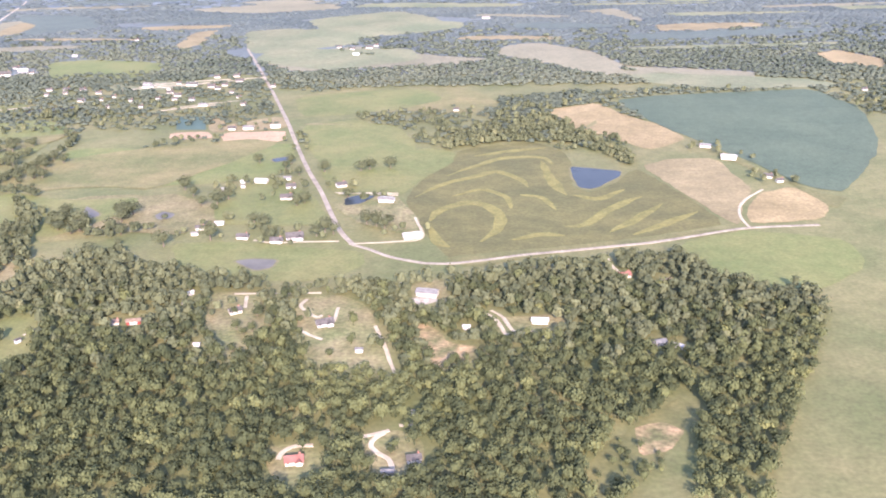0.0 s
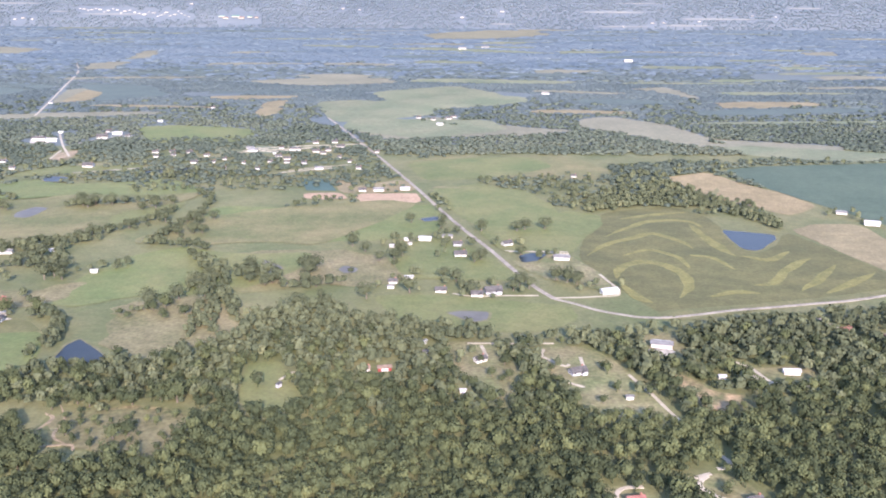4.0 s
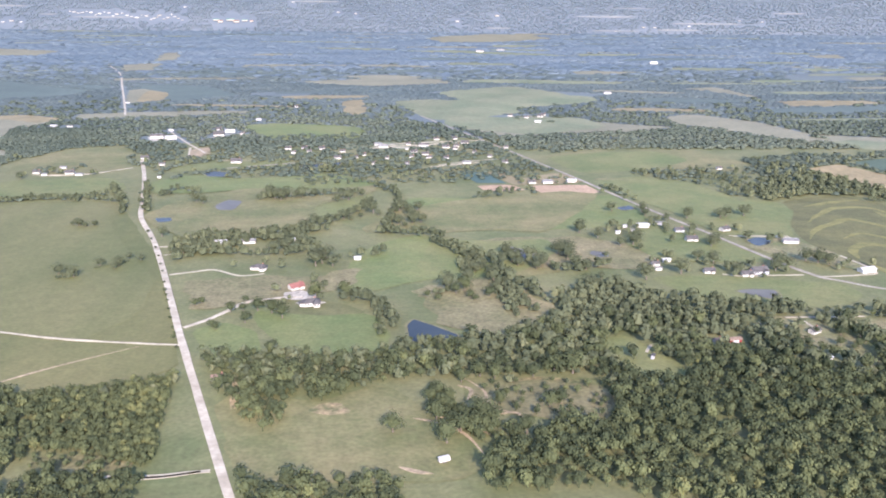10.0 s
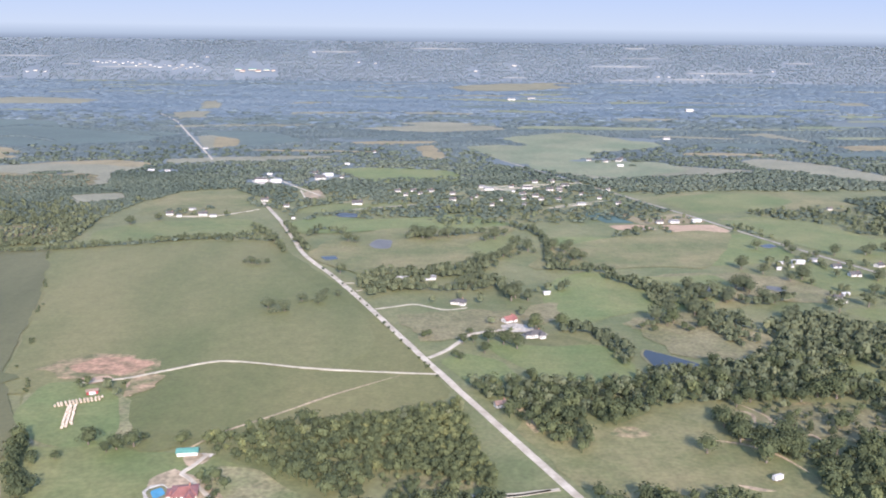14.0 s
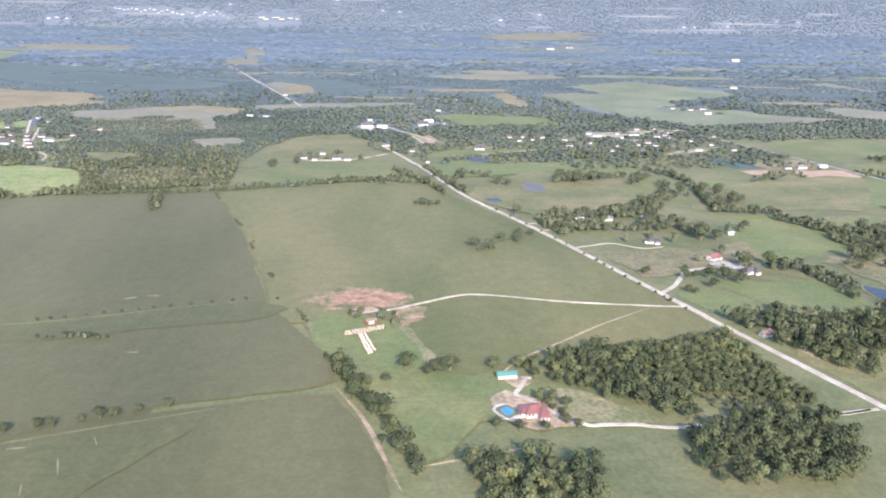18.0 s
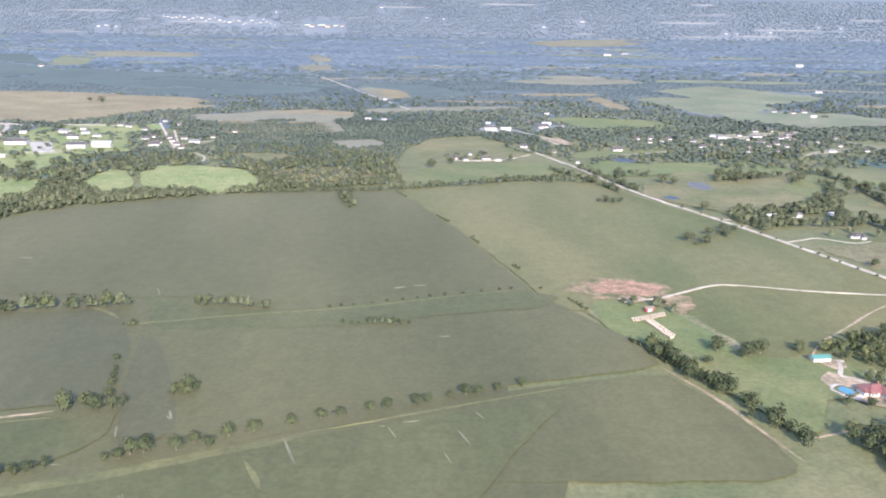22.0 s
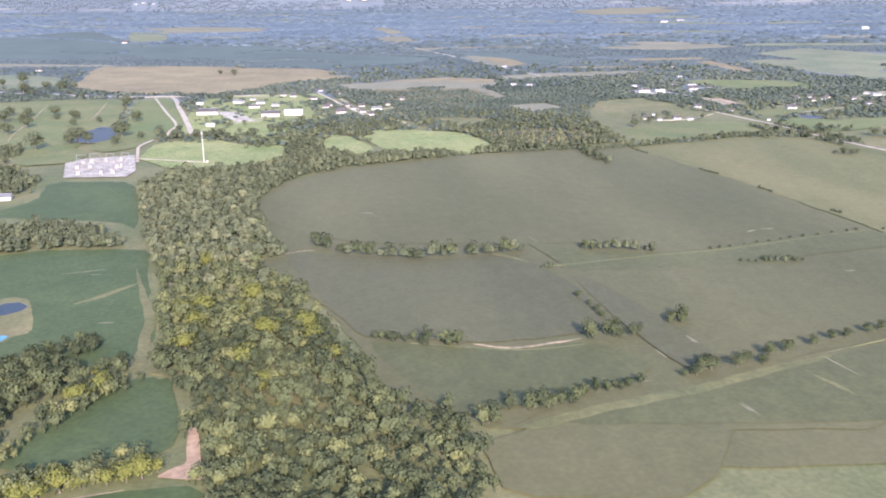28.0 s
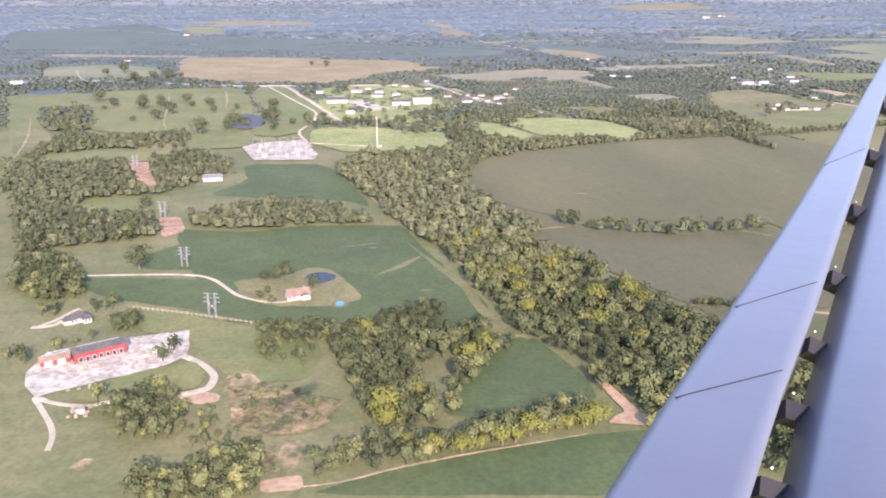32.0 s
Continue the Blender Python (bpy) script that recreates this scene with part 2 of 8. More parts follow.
    "wingpaint": material("grey_wing_paint", (0.108, 0.121, 0.15), (0.128, 0.142, 0.172), 2.5, rough=0.35, bump=0.02, spec=0.5, metal=0.15),
    "blackrubber": material("dark_rubber", (0.012, 0.012, 0.015), (0.03, 0.03, 0.034), 0.5, rough=0.6, bump=0),
    "bark": material("tree_bark", (0.09, 0.075, 0.055), (0.17, 0.14, 0.11), 0.6),
    "steel": material("galvanised_steel", (0.26, 0.27, 0.27), (0.36, 0.37, 0.37), 2, rough=0.5, metal=0.6, bump=0),
    "bale": material("hay_bale", (0.28, 0.22, 0.15), (0.40, 0.33, 0.24), 1.0),
    "wood_near": leaves("broadleaf_near", (0.042, 0.053, 0.028), (0.09, 0.104, 0.048), (0.25, 0.235, 0.085)),
    "wood_gold": leaves("turning_broadleaf", (0.088, 0.098, 0.027), (0.145, 0.148, 0.041), (0.23, 0.215, 0.066)),
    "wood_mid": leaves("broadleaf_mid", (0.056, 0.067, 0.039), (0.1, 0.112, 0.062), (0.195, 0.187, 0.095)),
    # the same woods farther off, bluer step by step: haze painted into the leaves
    "wood_far": leaves("hazed_broadleaf_far", (0.058, 0.076, 0.058), (0.083, 0.102, 0.074), (0.125, 0.135, 0.096)),
    "wood_remote": leaves("hazed_broadleaf_remote", (0.07, 0.093, 0.092), (0.09, 0.114, 0.108), (0.122, 0.142, 0.124)),
    "wood_distant": leaves("hazed_broadleaf_distant", (0.087, 0.12, 0.139), (0.108, 0.141, 0.157), (0.135, 0.163, 0.172)),
}


# ---- helpers of this scene ----
def part(name, bm, mat, parent, label=""):
    """One mesh object out of a bmesh, under a thing or a part."""
    me = bpy.data.meshes.new(name)
    bm.to_mesh(me)
    bm.free()
    me.materials.append(MAT[mat])
    ob = new(name, me)
    ob.parent = parent
    return tagged(ob, label)


def box(bm, x0, x1, y0, y1, z0, z1):
    v = [bm.verts.new((x, y, z)) for z in (z0, z1) for x, y in ((x0, y0), (x1, y0), (x1, y1), (x0, y1))]
    for f in ((3, 2, 1, 0), (4, 5, 6, 7), (0, 1, 5, 4), (1, 2, 6, 5), (2, 3, 7, 6), (3, 0, 4, 7)):
        bm.faces.new([v[i] for i in f])


def boxed(*sizes):
    bm = bmesh.new()
    for s in sizes:
        box(bm, *s)
    return bm


def rounded(pts, rounds=1, ragged=1.0):
    """Corners cut so that a plot's outline bends as mown edges do."""
    p = np.array(pts, float)
    for _ in range(rounds):
        q = np.roll(p, -1, 0)
        p = np.stack([0.85 * p + 0.15 * q, 0.15 * p + 0.85 * q], 1).reshape(-1, 2)
    if not rounds:
        return p
    far = p[:, 1].mean()
    out = []
    for a, b in zip(p, np.roll(p, -1, 0)):
        n = int(min(max(np.linalg.norm(b - a) / max(5.0, far / 90), 1), 14))
        out += [a + (b - a) * k / n for k in range(n)]
    rough = min(1.3, 0.02 * np.ptp(p, axis=0).min()) * (1 + far / 1500) * ragged
    return np.array([(x + rough * noise.noise((x * 0.11, y * 0.11, 1.5)), y + rough * noise.noise((x * 0.11, y * 0.11, 8.5))) for x, y in out])


def flowing(pts, steps=6):
    """A smooth line through the points of a road."""
    p = np.array(pts, float)
    p = np.concatenate([2 * p[:1] - p[1:2], p, 2 * p[-1:] - p[-2:-1]])
    out = []
    for a, b, c, d in zip(p, p[1:], p[2:], p[3:]):
        for u in np.arange(steps) / steps:
            out.append(0.5 * (2 * b + (c - a) * u + (2 * a - 5 * b + 4 * c - d) * u**2 + (3 * b - a - 3 * c + d) * u**3))
    return np.array(out + [p[-2]])


def inside(points, poly):
    x, y = points.T
    hit = np.zeros(len(points), bool)
    for (ax, ay), (bx, by) in zip(poly, np.roll(poly, -1, 0)):
        cross = ((ay > y) != (by > y)) & (x < (bx - ax) * (y - ay) / (by - ay + 1e-9) + ax)
        hit ^= cross
    return hit


CLEAR, LANES, YARDS, LEVELS, LIE = [], [], [], [], []


def level(poly):
    """Plots that overlap lie 4 cm above one another."""
    lo, hi = poly.min(0), poly.max(0)
    n = 1 + max([k for a, b, k in LEVELS if (a < hi).all() and (b > lo).all()], default=0)
    LEVELS.append((lo, hi, n))
    LIE.append((poly, 0.04 * n))
    return 0.04 * n


def lie(x, y):
    """The height of the plot under a place."""
    at = np.array([(x, y)])
    return max([z for poly, z in LIE if (poly.min(0) < at).all() and (poly.max(0) > at).all() and inside(at, poly)[0]], default=-0.1)


def lies(points):
    """The height of the plots under many places."""
    z = np.full(len(points), -0.1)
    for poly, h in LIE:
        if (poly.min(0) < points.max(0)).all() and (poly.max(0) > points.min(0)).all():
            z[inside(points, poly) & (z < h)] = h
    return z


def sheet(name, poly, z, mat):
    """A plot of ground as a flat mesh with its face up."""
    tris = []
    for a, b, c in tessellate_polygon([[Vector((*p, 0)) for p in poly]]):
        if len({a, b, c}) == 3:
            up = np.cross(poly[b] - poly[a], poly[c] - poly[a]) > 0
            tris.append((a, b, c) if up else (a, c, b))
    me = bpy.data.meshes.new(name)
    me.from_pydata([(x, y, z) for x, y in poly], [], tris)
    me.materials.append(MAT[mat])
    return new(name, me)


FIELD = {
    "pasture": ("pasture_field", "green and straw-coloured grazed pasture"), "bigpasture": ("pasture_field", "wide green pasture, worn paler in patches"),
    "pastureL": ("pasture_field", "wide pale green pasture beside a concrete road"), "meadow": ("meadow", "even green meadow between hedges"),
    "lush": ("meadow", "bright green mown meadow"), "lime": ("meadow", "bright lime-green grass field by the village"),
    "lawn": ("lawn", "green lawn with dry patches round a house"), "scrub": ("rough_ground", "rough brown and green scrubby grass"),
    "hay": ("hay_field", "dry yellowish hay field"), "tan": ("crop_field", "tan field of ripe crop"), "straw": ("stubble_field", "pale straw-coloured stubble field"),
    "verge": ("verge", "yellow-green grass strip along a field's edge"), "soy": ("crop_field", "dark green field of soy plants"),
    "maize": ("crop_field", "olive-grey field of crop about to ripen"), "maize_dark": ("crop_field", "dark grey-green field of standing crop"), "maize_green": ("crop_field", "olive-green field of low crop"),
    "stripcrop": ("crop_field", "dark green field with curved yellow contour strips"),
    "garden": ("vegetable_plot", "small dark green vegetable plot"), "clay": ("bare_earth", "bare reddish clay ground"),
    "claypatch": ("bare_earth", "reddish clay showing through thin grass"), "claycore": ("bare_earth", "bare pinkish clay worn through the grass"), "clayrow": ("bare_earth", "reddish clay cutting under the power line"), "dirt": ("bare_earth", "worn brown earth with thin grass"),
    "dirtpatch": ("bare_earth", "bare brown patch in the grass"), "chalk": ("yard", "white crushed-stone yard"),
}


def field(kind, pts):
    poly = rounded(pts, 0 if kind in ("garden", "chalk") else 1, 4.0 if kind in ("clay", "claypatch", "claycore", "hay", "dirt", "dirtpatch", "scrub") else 1.0)
    name, label = FIELD[kind]
    CLEAR.append(np.array(pts, float))
    skin = kind
    # far plots swap to haze-tinted copies of their own material
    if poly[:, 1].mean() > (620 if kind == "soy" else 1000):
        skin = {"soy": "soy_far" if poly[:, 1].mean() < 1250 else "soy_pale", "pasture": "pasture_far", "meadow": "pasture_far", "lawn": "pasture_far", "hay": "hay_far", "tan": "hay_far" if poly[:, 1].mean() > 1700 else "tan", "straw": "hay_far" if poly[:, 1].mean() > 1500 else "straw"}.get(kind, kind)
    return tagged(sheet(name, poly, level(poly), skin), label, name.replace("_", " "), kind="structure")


def pond(kind, pts):
    poly = rounded(pts, 2)
    mid = poly.mean(0)
    CLEAR.append(mid + 1.12 * (poly - mid))
    z = level(mid + 1.2 * (poly - mid))
    mat = {"pond": "water", "muddy": "mudwater", "pool": "poolwater"}[kind]
    bank = sheet("pond_bank", mid + 1.0 * (poly - mid) + 2.0 * (poly - mid) / (np.linalg.norm(poly - mid, axis=1)[:, None] + 1e-6), z, "bank")
    tagged(bank, "bare earth bank round a pond", "bank", kind="structure")
    label = {"pond": "dark blue farm pond", "muddy": "shallow grey muddy pond", "pool": "small turquoise pool in the grass"}[kind]
    return tagged(sheet("pond_water", poly, z + 0.05, mat), label, "pond", kind="structure")


PAVED = {
    "concrete": ("road", "pale concrete country road"), "asphalt": ("road", "worn grey asphalt country road"), "gravel": ("driveway", "pale gravel driveway"),
    "dirt": ("track", "faint earth track through grass"), "strip": ("contour_strip", "curved yellow contour strip in a dark crop"),
    "verge": ("field_edge", "thin yellow-green grass edge between crops"), "mark": ("bare_mark", "pale bare mark in a crop field"), "lawn": ("grass_strip", "thin strip of grass between crops"),
}


def road(width, kind, pts):
    width *= {"gravel": 0.72, "strip": 1.0, "asphalt": 0.8, "concrete": 0.68 if width > 5 else 0.62}.get(kind, 1.0)
    line = flowing(pts)
    way = np.gradient(line, axis=0)
    way /= np.linalg.norm(way, axis=1)[:, None] + 1e-9
    side = np.stack([-way[:, 1], way[:, 0]], 1)
    paved = kind in ("concrete", "asphalt")
    rough = 0.06 if paved else 0.22
    wob = np.array([[noise.noise((p[0] * 0.06, p[1] * 0.06, k)) for k in (3, 9)] for p in line]) * rough * width
    wide = np.full(len(line), width / 2)
    if not (paved or kind == "gravel"):
        wide *= np.sin(np.linspace(0.05, 3.09, len(line))) ** 0.7
    l, r = line + side * (wide + wob[:, 0])[:, None], line - side * (wide + wob[:, 1])[:, None]
    bed = np.maximum(np.maximum(lies(l), lies(r)), lies(line))
    for _ in range(2):
        bed = np.maximum(bed, np.maximum(np.r_[bed[1:], bed[-1]], np.r_[bed[0], bed[:-1]]))
    top = bed + (0.16 if paved else 0.12 if kind == "gravel" else 0.05) + 0.006 * (len(scene.objects) % 5)
    bm = bmesh.new()
    rows = [[bm.verts.new((*p, h)) for p, h in ((a + 0.3 * s, z - 0.3), (a, z), (b, z), (b - 0.3 * s, z - 0.3))] for a, b, s, z in zip(l, r, side, top)]
    for a, b in zip(rows, rows[1:]):
        for i in range(3):
            bm.faces.new((a[i + 1], a[i], b[i], b[i + 1]))
    bmesh.ops.recalc_face_normals(bm, faces=bm.faces[:])
    name, label = PAVED[kind]
    me = bpy.data.meshes.new(name)
    bm.to_mesh(me)
    bm.free()
    me.materials.append(MAT[kind])
    if kind in ("concrete", "asphalt", "gravel"):
        LANES.append((line, width / 2 + (2.5 if line[:, 1].mean() < 850 else 6)))
    return tagged(new(name, me), label, name.replace("_", " "), kind="structure")


# ---- trees ----
def crown_form(rng, quads, leaf, lumps=9, core=True):
    """A crown of unit size as (verts, faces): lumps of leaf clumps round a core, uneven and with gaps."""
    c = rng.normal(size=(lumps, 3))
    c /= np.linalg.norm(c, axis=1)[:, None]
    c *= rng.uniform(0.28, 0.56, (lumps, 1)) * [1, 1, 0.8]
    size = rng.uniform(0.34, 0.50, lumps)
    verts, faces = [], []
    if quads:
        pick = rng.integers(lumps, size=quads)
        d = rng.normal(size=(quads, 3))
        d /= np.linalg.norm(d, axis=1)[:, None]
        d[:, 2] = np.where(d[:, 2] < -0.3, -d[:, 2], d[:, 2])
        at = c[pick] + d * size[pick][:, None] * rng.uniform(0.75, 1.08, (quads, 1))
        nrm = d + at * 1.0 + 0.2 * rng.normal(size=(quads, 3))
        nrm /= np.linalg.norm(nrm, axis=1)[:, None]
        u = np.cross(nrm, rng.normal(size=(quads, 3)))
        u /= np.linalg.norm(u, axis=1)[:, None]
        w = np.cross(nrm, u)
        s = leaf * rng.uniform(0.7, 1.3, (quads, 1))
        for k in range(quads):
            b = len(verts)
            verts += [at[k] - u[k] * s[k], at[k] + w[k] * s[k] * 0.8 + nrm[k] * s[k] * 0.15, at[k] + u[k] * s[k], at[k] - w[k] * s[k] * 0.8 + nrm[k] * s[k] * 0.1]
            faces.append((b, b + 1, b + 2, b + 3))
    if core:
        g = (1 + 5**0.5) / 2
        ico = np.array([(-1, g, 0), (1, g, 0), (-1, -g, 0), (1, -g, 0), (0, -1, g), (0, 1, g), (0, -1, -g), (0, 1, -g), (g, 0, -1), (g, 0, 1), (-g, 0, -1), (-g, 0, 1)]) / (1 + g * g) ** 0.5
        tri = ((0, 11, 5), (0, 5, 1), (0, 1, 7), (0, 7, 10), (0, 10, 11), (1, 5, 9), (5, 11, 4), (11, 10, 2), (10, 7, 6), (7, 1, 8), (3, 9, 4), (3, 4, 2), (3, 2, 6), (3, 6, 8), (3, 8, 9), (4, 9, 5), (2, 4, 11), (6, 2, 10), (8, 6, 7), (9, 8, 1))
        reach = 0.44
        b = len(verts)
        verts += list(ico * reach * rng.uniform(0.75, 1.2, (12, 1)))
        faces += [tuple(b + i for i in t) for t in tri]
    v = np.array(verts)
    return v, faces


def forms(seed, count, quads, leaf, **more):
    rng = np.random.default_rng(seed)
    return [crown_form(rng, quads, leaf, **more) for _ in range(count)]


def dome_form(rng, sides):
    """A small rugged crown for trees far off."""
    turn = np.arange(sides) * 6.2832 / sides
    low = [(0.85 * math.cos(a) * rng.uniform(0.7, 1.2), 0.85 * math.sin(a) * rng.uniform(0.7, 1.2), -0.55) for a in turn]
    top = [(0.62 * math.cos(a + 0.4) * rng.uniform(0.6, 1.3), 0.62 * math.sin(a + 0.4) * rng.uniform(0.6, 1.3), rng.uniform(0.1, 0.6)) for a in turn]
    v = np.array(low + top + [(rng.uniform(-0.2, 0.2), rng.uniform(-0.2, 0.2), rng.uniform(0.6, 0.95))])
    f = [(i, (i + 1) % sides, sides + (i + 1) % sides, sides + i) for i in range(sides)] + [(sides + i, sides + (i + 1) % sides, 2 * sides) for i in range(sides)]
    return v, f


def lumpy(rng, quads, leaf, sides, core=0.8):
    """Leaf clumps over a rugged dome."""
    v, f = crown_form(rng, quads, leaf, core=False)
    w, g = dome_form(rng, sides)
    return np.concatenate([v, w * core]), f + [tuple(len(v) + i for i in q) for q in g]


kit = np.random.default_rng(3)
FORMS = {"near": forms(1, 8, 126, 0.12, lumps=11), "mid": [lumpy(kit, 30, 0.21, 6, 0.66) for _ in range(8)], "far": [lumpy(kit, 8, 0.33, 5, 0.72) for _ in range(8)], "remote": [lumpy(kit, 2, 0.34, 5, 0.92) for _ in range(8)], "distant": [dome_form(kit, 5) for _ in range(8)]}


def stand(name, spots, sizes, tints, detail, label, category, trunk=True, seed=5, rise=None):
    """Many trees as one mesh: spots in the plan, crown widths and tints. detail picks the crown forms."""
    rng = np.random.default_rng(seed)
    V, F, T, base = [], [], [], 0
    for (x, y), s, t in zip(spots, sizes, tints):
        v, f = FORMS[detail][rng.integers(8)]
        a = rng.uniform(0, 6.28)
        ca, sa = math.cos(a), math.sin(a)
        h = s * rng.uniform(0.75, 1.15) * {"remote": 0.24, "distant": 0.17, "far": 0.55}.get(detail, 1.0)
        r = {"near": 0.58, "mid": 0.56, "far": 0.85, "remote": 0.92, "distant": 0.95}.get(detail, 0.62) * s
        if rise:
            r, h = 0.72 * s, 0.5 * s
        lift = (h * 0.54 if detail in ("near", "mid") else h * 0.42) + (rise(x, y) if rise else 0.0)
        w = np.stack([(v[:, 0] * ca - v[:, 1] * sa) * r + x, (v[:, 0] * sa + v[:, 1] * ca) * r + y, v[:, 2] * h * 0.62 + lift], 1)
        V.append(w)
        F += [tuple(base + i for i in q) for q in f]
        T.append(np.full(len(w), t))
        base += len(w)
        if trunk and detail == "near":
            k = 0.035 * s
            w = np.array([(x - k, y - k, -0.2), (x + k, y - k, -0.2), (x, y + k, -0.2), (x - k * 0.5, y, h * 0.5), (x + k * 0.5, y, h * 0.5), (x, y + k * 0.5, h * 0.5)])
            V.append(w)
            F += [(base, base + 1, base + 4, base + 3), (base + 1, base + 2, base + 5, base + 4), (base + 2, base, base + 3, base + 5)]
            T.append(np.full(6, 0.0))
            base += 6
    if not V:
        return None
    me = bpy.data.meshes.new(name)
    me.from_pydata(np.concatenate(V), [], F)
    me.attributes.new("tint", "FLOAT", "POINT").data.foreach_set("value", np.concatenate(T).astype(np.float32))
    # the material follows the distance, with haze painted into the farther ones
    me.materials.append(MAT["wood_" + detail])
    if detail in ("far", "remote", "distant"):
        me.polygons.foreach_set("use_smooth", np.ones(len(F), bool))
    return tagged(new(name, me), label, category, kind="stuff")


def scatter(poly, gap, rng):
    lo, hi = poly.min(0), poly.max(0)
    gx, gy = np.meshgrid(np.arange(lo[0], hi[0], gap), np.arange(lo[1], hi[1], gap * 0.87))
    gx[1::2] += gap / 2
    p = np.stack([gx.ravel(), gy.ravel()], 1) + rng.uniform(-0.36, 0.36, (gx.size, 2)) * gap
    return p[inside(p, poly)]


def cleared(p):
    """Drops the spots that lie on fields, roads, yards and water."""
    for poly in CLEAR:
        lo, hi = poly.min(0), poly.max(0)
        near = np.flatnonzero(((p > lo) & (p < hi)).all(1))
        if len(near):
            keep = np.ones(len(p), bool)
            keep[near[inside(p[near], poly)]] = False
            p = p[keep]
    for line, reach in LANES:
        lo, hi = line.min(0) - reach, line.max(0) + reach
        near = np.flatnonzero(((p > lo) & (p < hi)).all(1))
        if len(near):
            a, b = line[:-1], line[1:]
            d = b - a
            u = (((p[near][:, None] - a) * d).sum(-1) / ((d * d).sum(-1) + 1e-9)).clip(0, 1)
            off = np.linalg.norm(p[near][:, None] - a - u[..., None] * d, axis=-1).min(1)
            keep = np.ones(len(p), bool)
            keep[near[off < reach]] = False
            p = p[keep]
    for x, y, r in YARDS:
        p = p[np.hypot(p[:, 0] - x, p[:, 1] - y) > r]
    return p


def tint_of(p, rng, turning=0.12):
    """Mostly mid greens; more yellow crowns in the river wood at the end of the flight."""
    t = np.where(p[:, 0] < -850, 0.23, 0.21) + rng.normal(0, 0.17, len(p))
    turn = (p[:, 0] < -900) & (p[:, 1] < 560) & (rng.random(len(p)) < turning)
    t += 0.2 * np.array([noise.noise((x * 0.012, y * 0.012, 6.0)) for x, y in p])
    wide = np.array([noise.noise((x * 0.003, y * 0.008, 9.0)) + 0.6 * noise.noise((x * 0.009, y * 0.02, 4.0)) for x, y in p])
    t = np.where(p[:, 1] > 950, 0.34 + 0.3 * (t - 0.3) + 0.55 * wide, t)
    return np.where(turn, rng.uniform(0.4, 0.58, len(p)), t.clip(0.0, 0.5))


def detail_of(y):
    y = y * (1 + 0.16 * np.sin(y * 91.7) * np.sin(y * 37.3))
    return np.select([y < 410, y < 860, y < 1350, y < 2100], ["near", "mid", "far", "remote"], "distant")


WOODS, GROVES = [], []


def wood(size, pts):
    WOODS.append((size, np.array(pts, float)))


def grove(size, pts, gap=0.8, warm=0.0):
    """Trees that stand in the grass of a field."""
    GROVES.append((size, np.array(pts, float), gap, warm))


def hedge(size, pts):
    rng = np.random.default_rng(len(CLEAR) + len(pts) + int(abs(pts[0][0])))
    line = flowing(pts, 12)
    run = np.r_[0, np.cumsum(np.linalg.norm(np.diff(line, axis=0), axis=1))]
    at = np.arange(0, run[-1], size * 0.4)
    at = at[rng.random(len(at)) < 0.92]
    p = np.stack([np.interp(at, run, line[:, 0]), np.interp(at, run, line[:, 1])], 1) + rng.normal(0, 0.22 * size, (len(at), 2))
    s = size * rng.uniform(0.6, 1.15, len(p))
    for d in FORMS:
        m = detail_of(p[:, 1]) == d
        if m.any():
            stand("hedgerow", p[m], s[m], tint_of(p[m], rng, 0.0) - 0.12, d, "row of dark green trees and bushes along a field edge", "hedgerow", seed=len(p))


def tree_thing(k, tint=0.12, skin="wood_mid", label="round-crowned green broadleaf tree standing alone"):
    """A free-standing tree: a tapered trunk with limbs, and a crown of leaf clumps."""
    rng = np.random.default_rng(40 + k)
    tree = tagged(new("tree"), label, "tree", "free-standing trees")
    bm = bmesh.new()
    rings = []
    for z, r in ((-0.05, 0.05), (0.15, 0.036), (0.42, 0.024), (0.75, 0.01)):
        rings.append([bm.verts.new((r * math.cos(a), r * math.sin(a), z)) for a in np.arange(6) * math.pi / 3])
    for lo, hi in zip(rings, rings[1:]):
        for i in range(6):
            bm.faces.new((lo[i], lo[(i + 1) % 6], hi[(i + 1) % 6], hi[i]))
    for a in rng.uniform(0, 6.28, 5):
        z, e = rng.uniform(0.25, 0.5), Vector((0.34 * math.cos(a), 0.34 * math.sin(a), rng.uniform(0.6, 0.8)))
        s = Vector((0, 0, z))
        q = [bm.verts.new(s + Vector(o)) for o in ((0.014, 0, 0), (-0.007, 0.012, 0), (-0.007, -0.012, 0))]
        tip = bm.verts.new(e)
        for i in range(3):
            bm.faces.new((q[i], q[(i + 1) % 3], tip))
    part("trunk", bm, "bark", tree)
    v, f = crown_form(rng, 420, 0.07, lumps=13)
    me = bpy.data.meshes.new("crown")
    me.from_pydata(v * [0.72, 0.72, 0.60] + [0, 0, 0.52], [], f)
    me.attributes.new("tint", "FLOAT", "POINT").data.foreach_set("value", np.full(len(v), tint, np.float32))
    me.materials.append(MAT[skin])
    crown = new("crown", me)
    crown.parent = tree
    return tree


TREES = {}


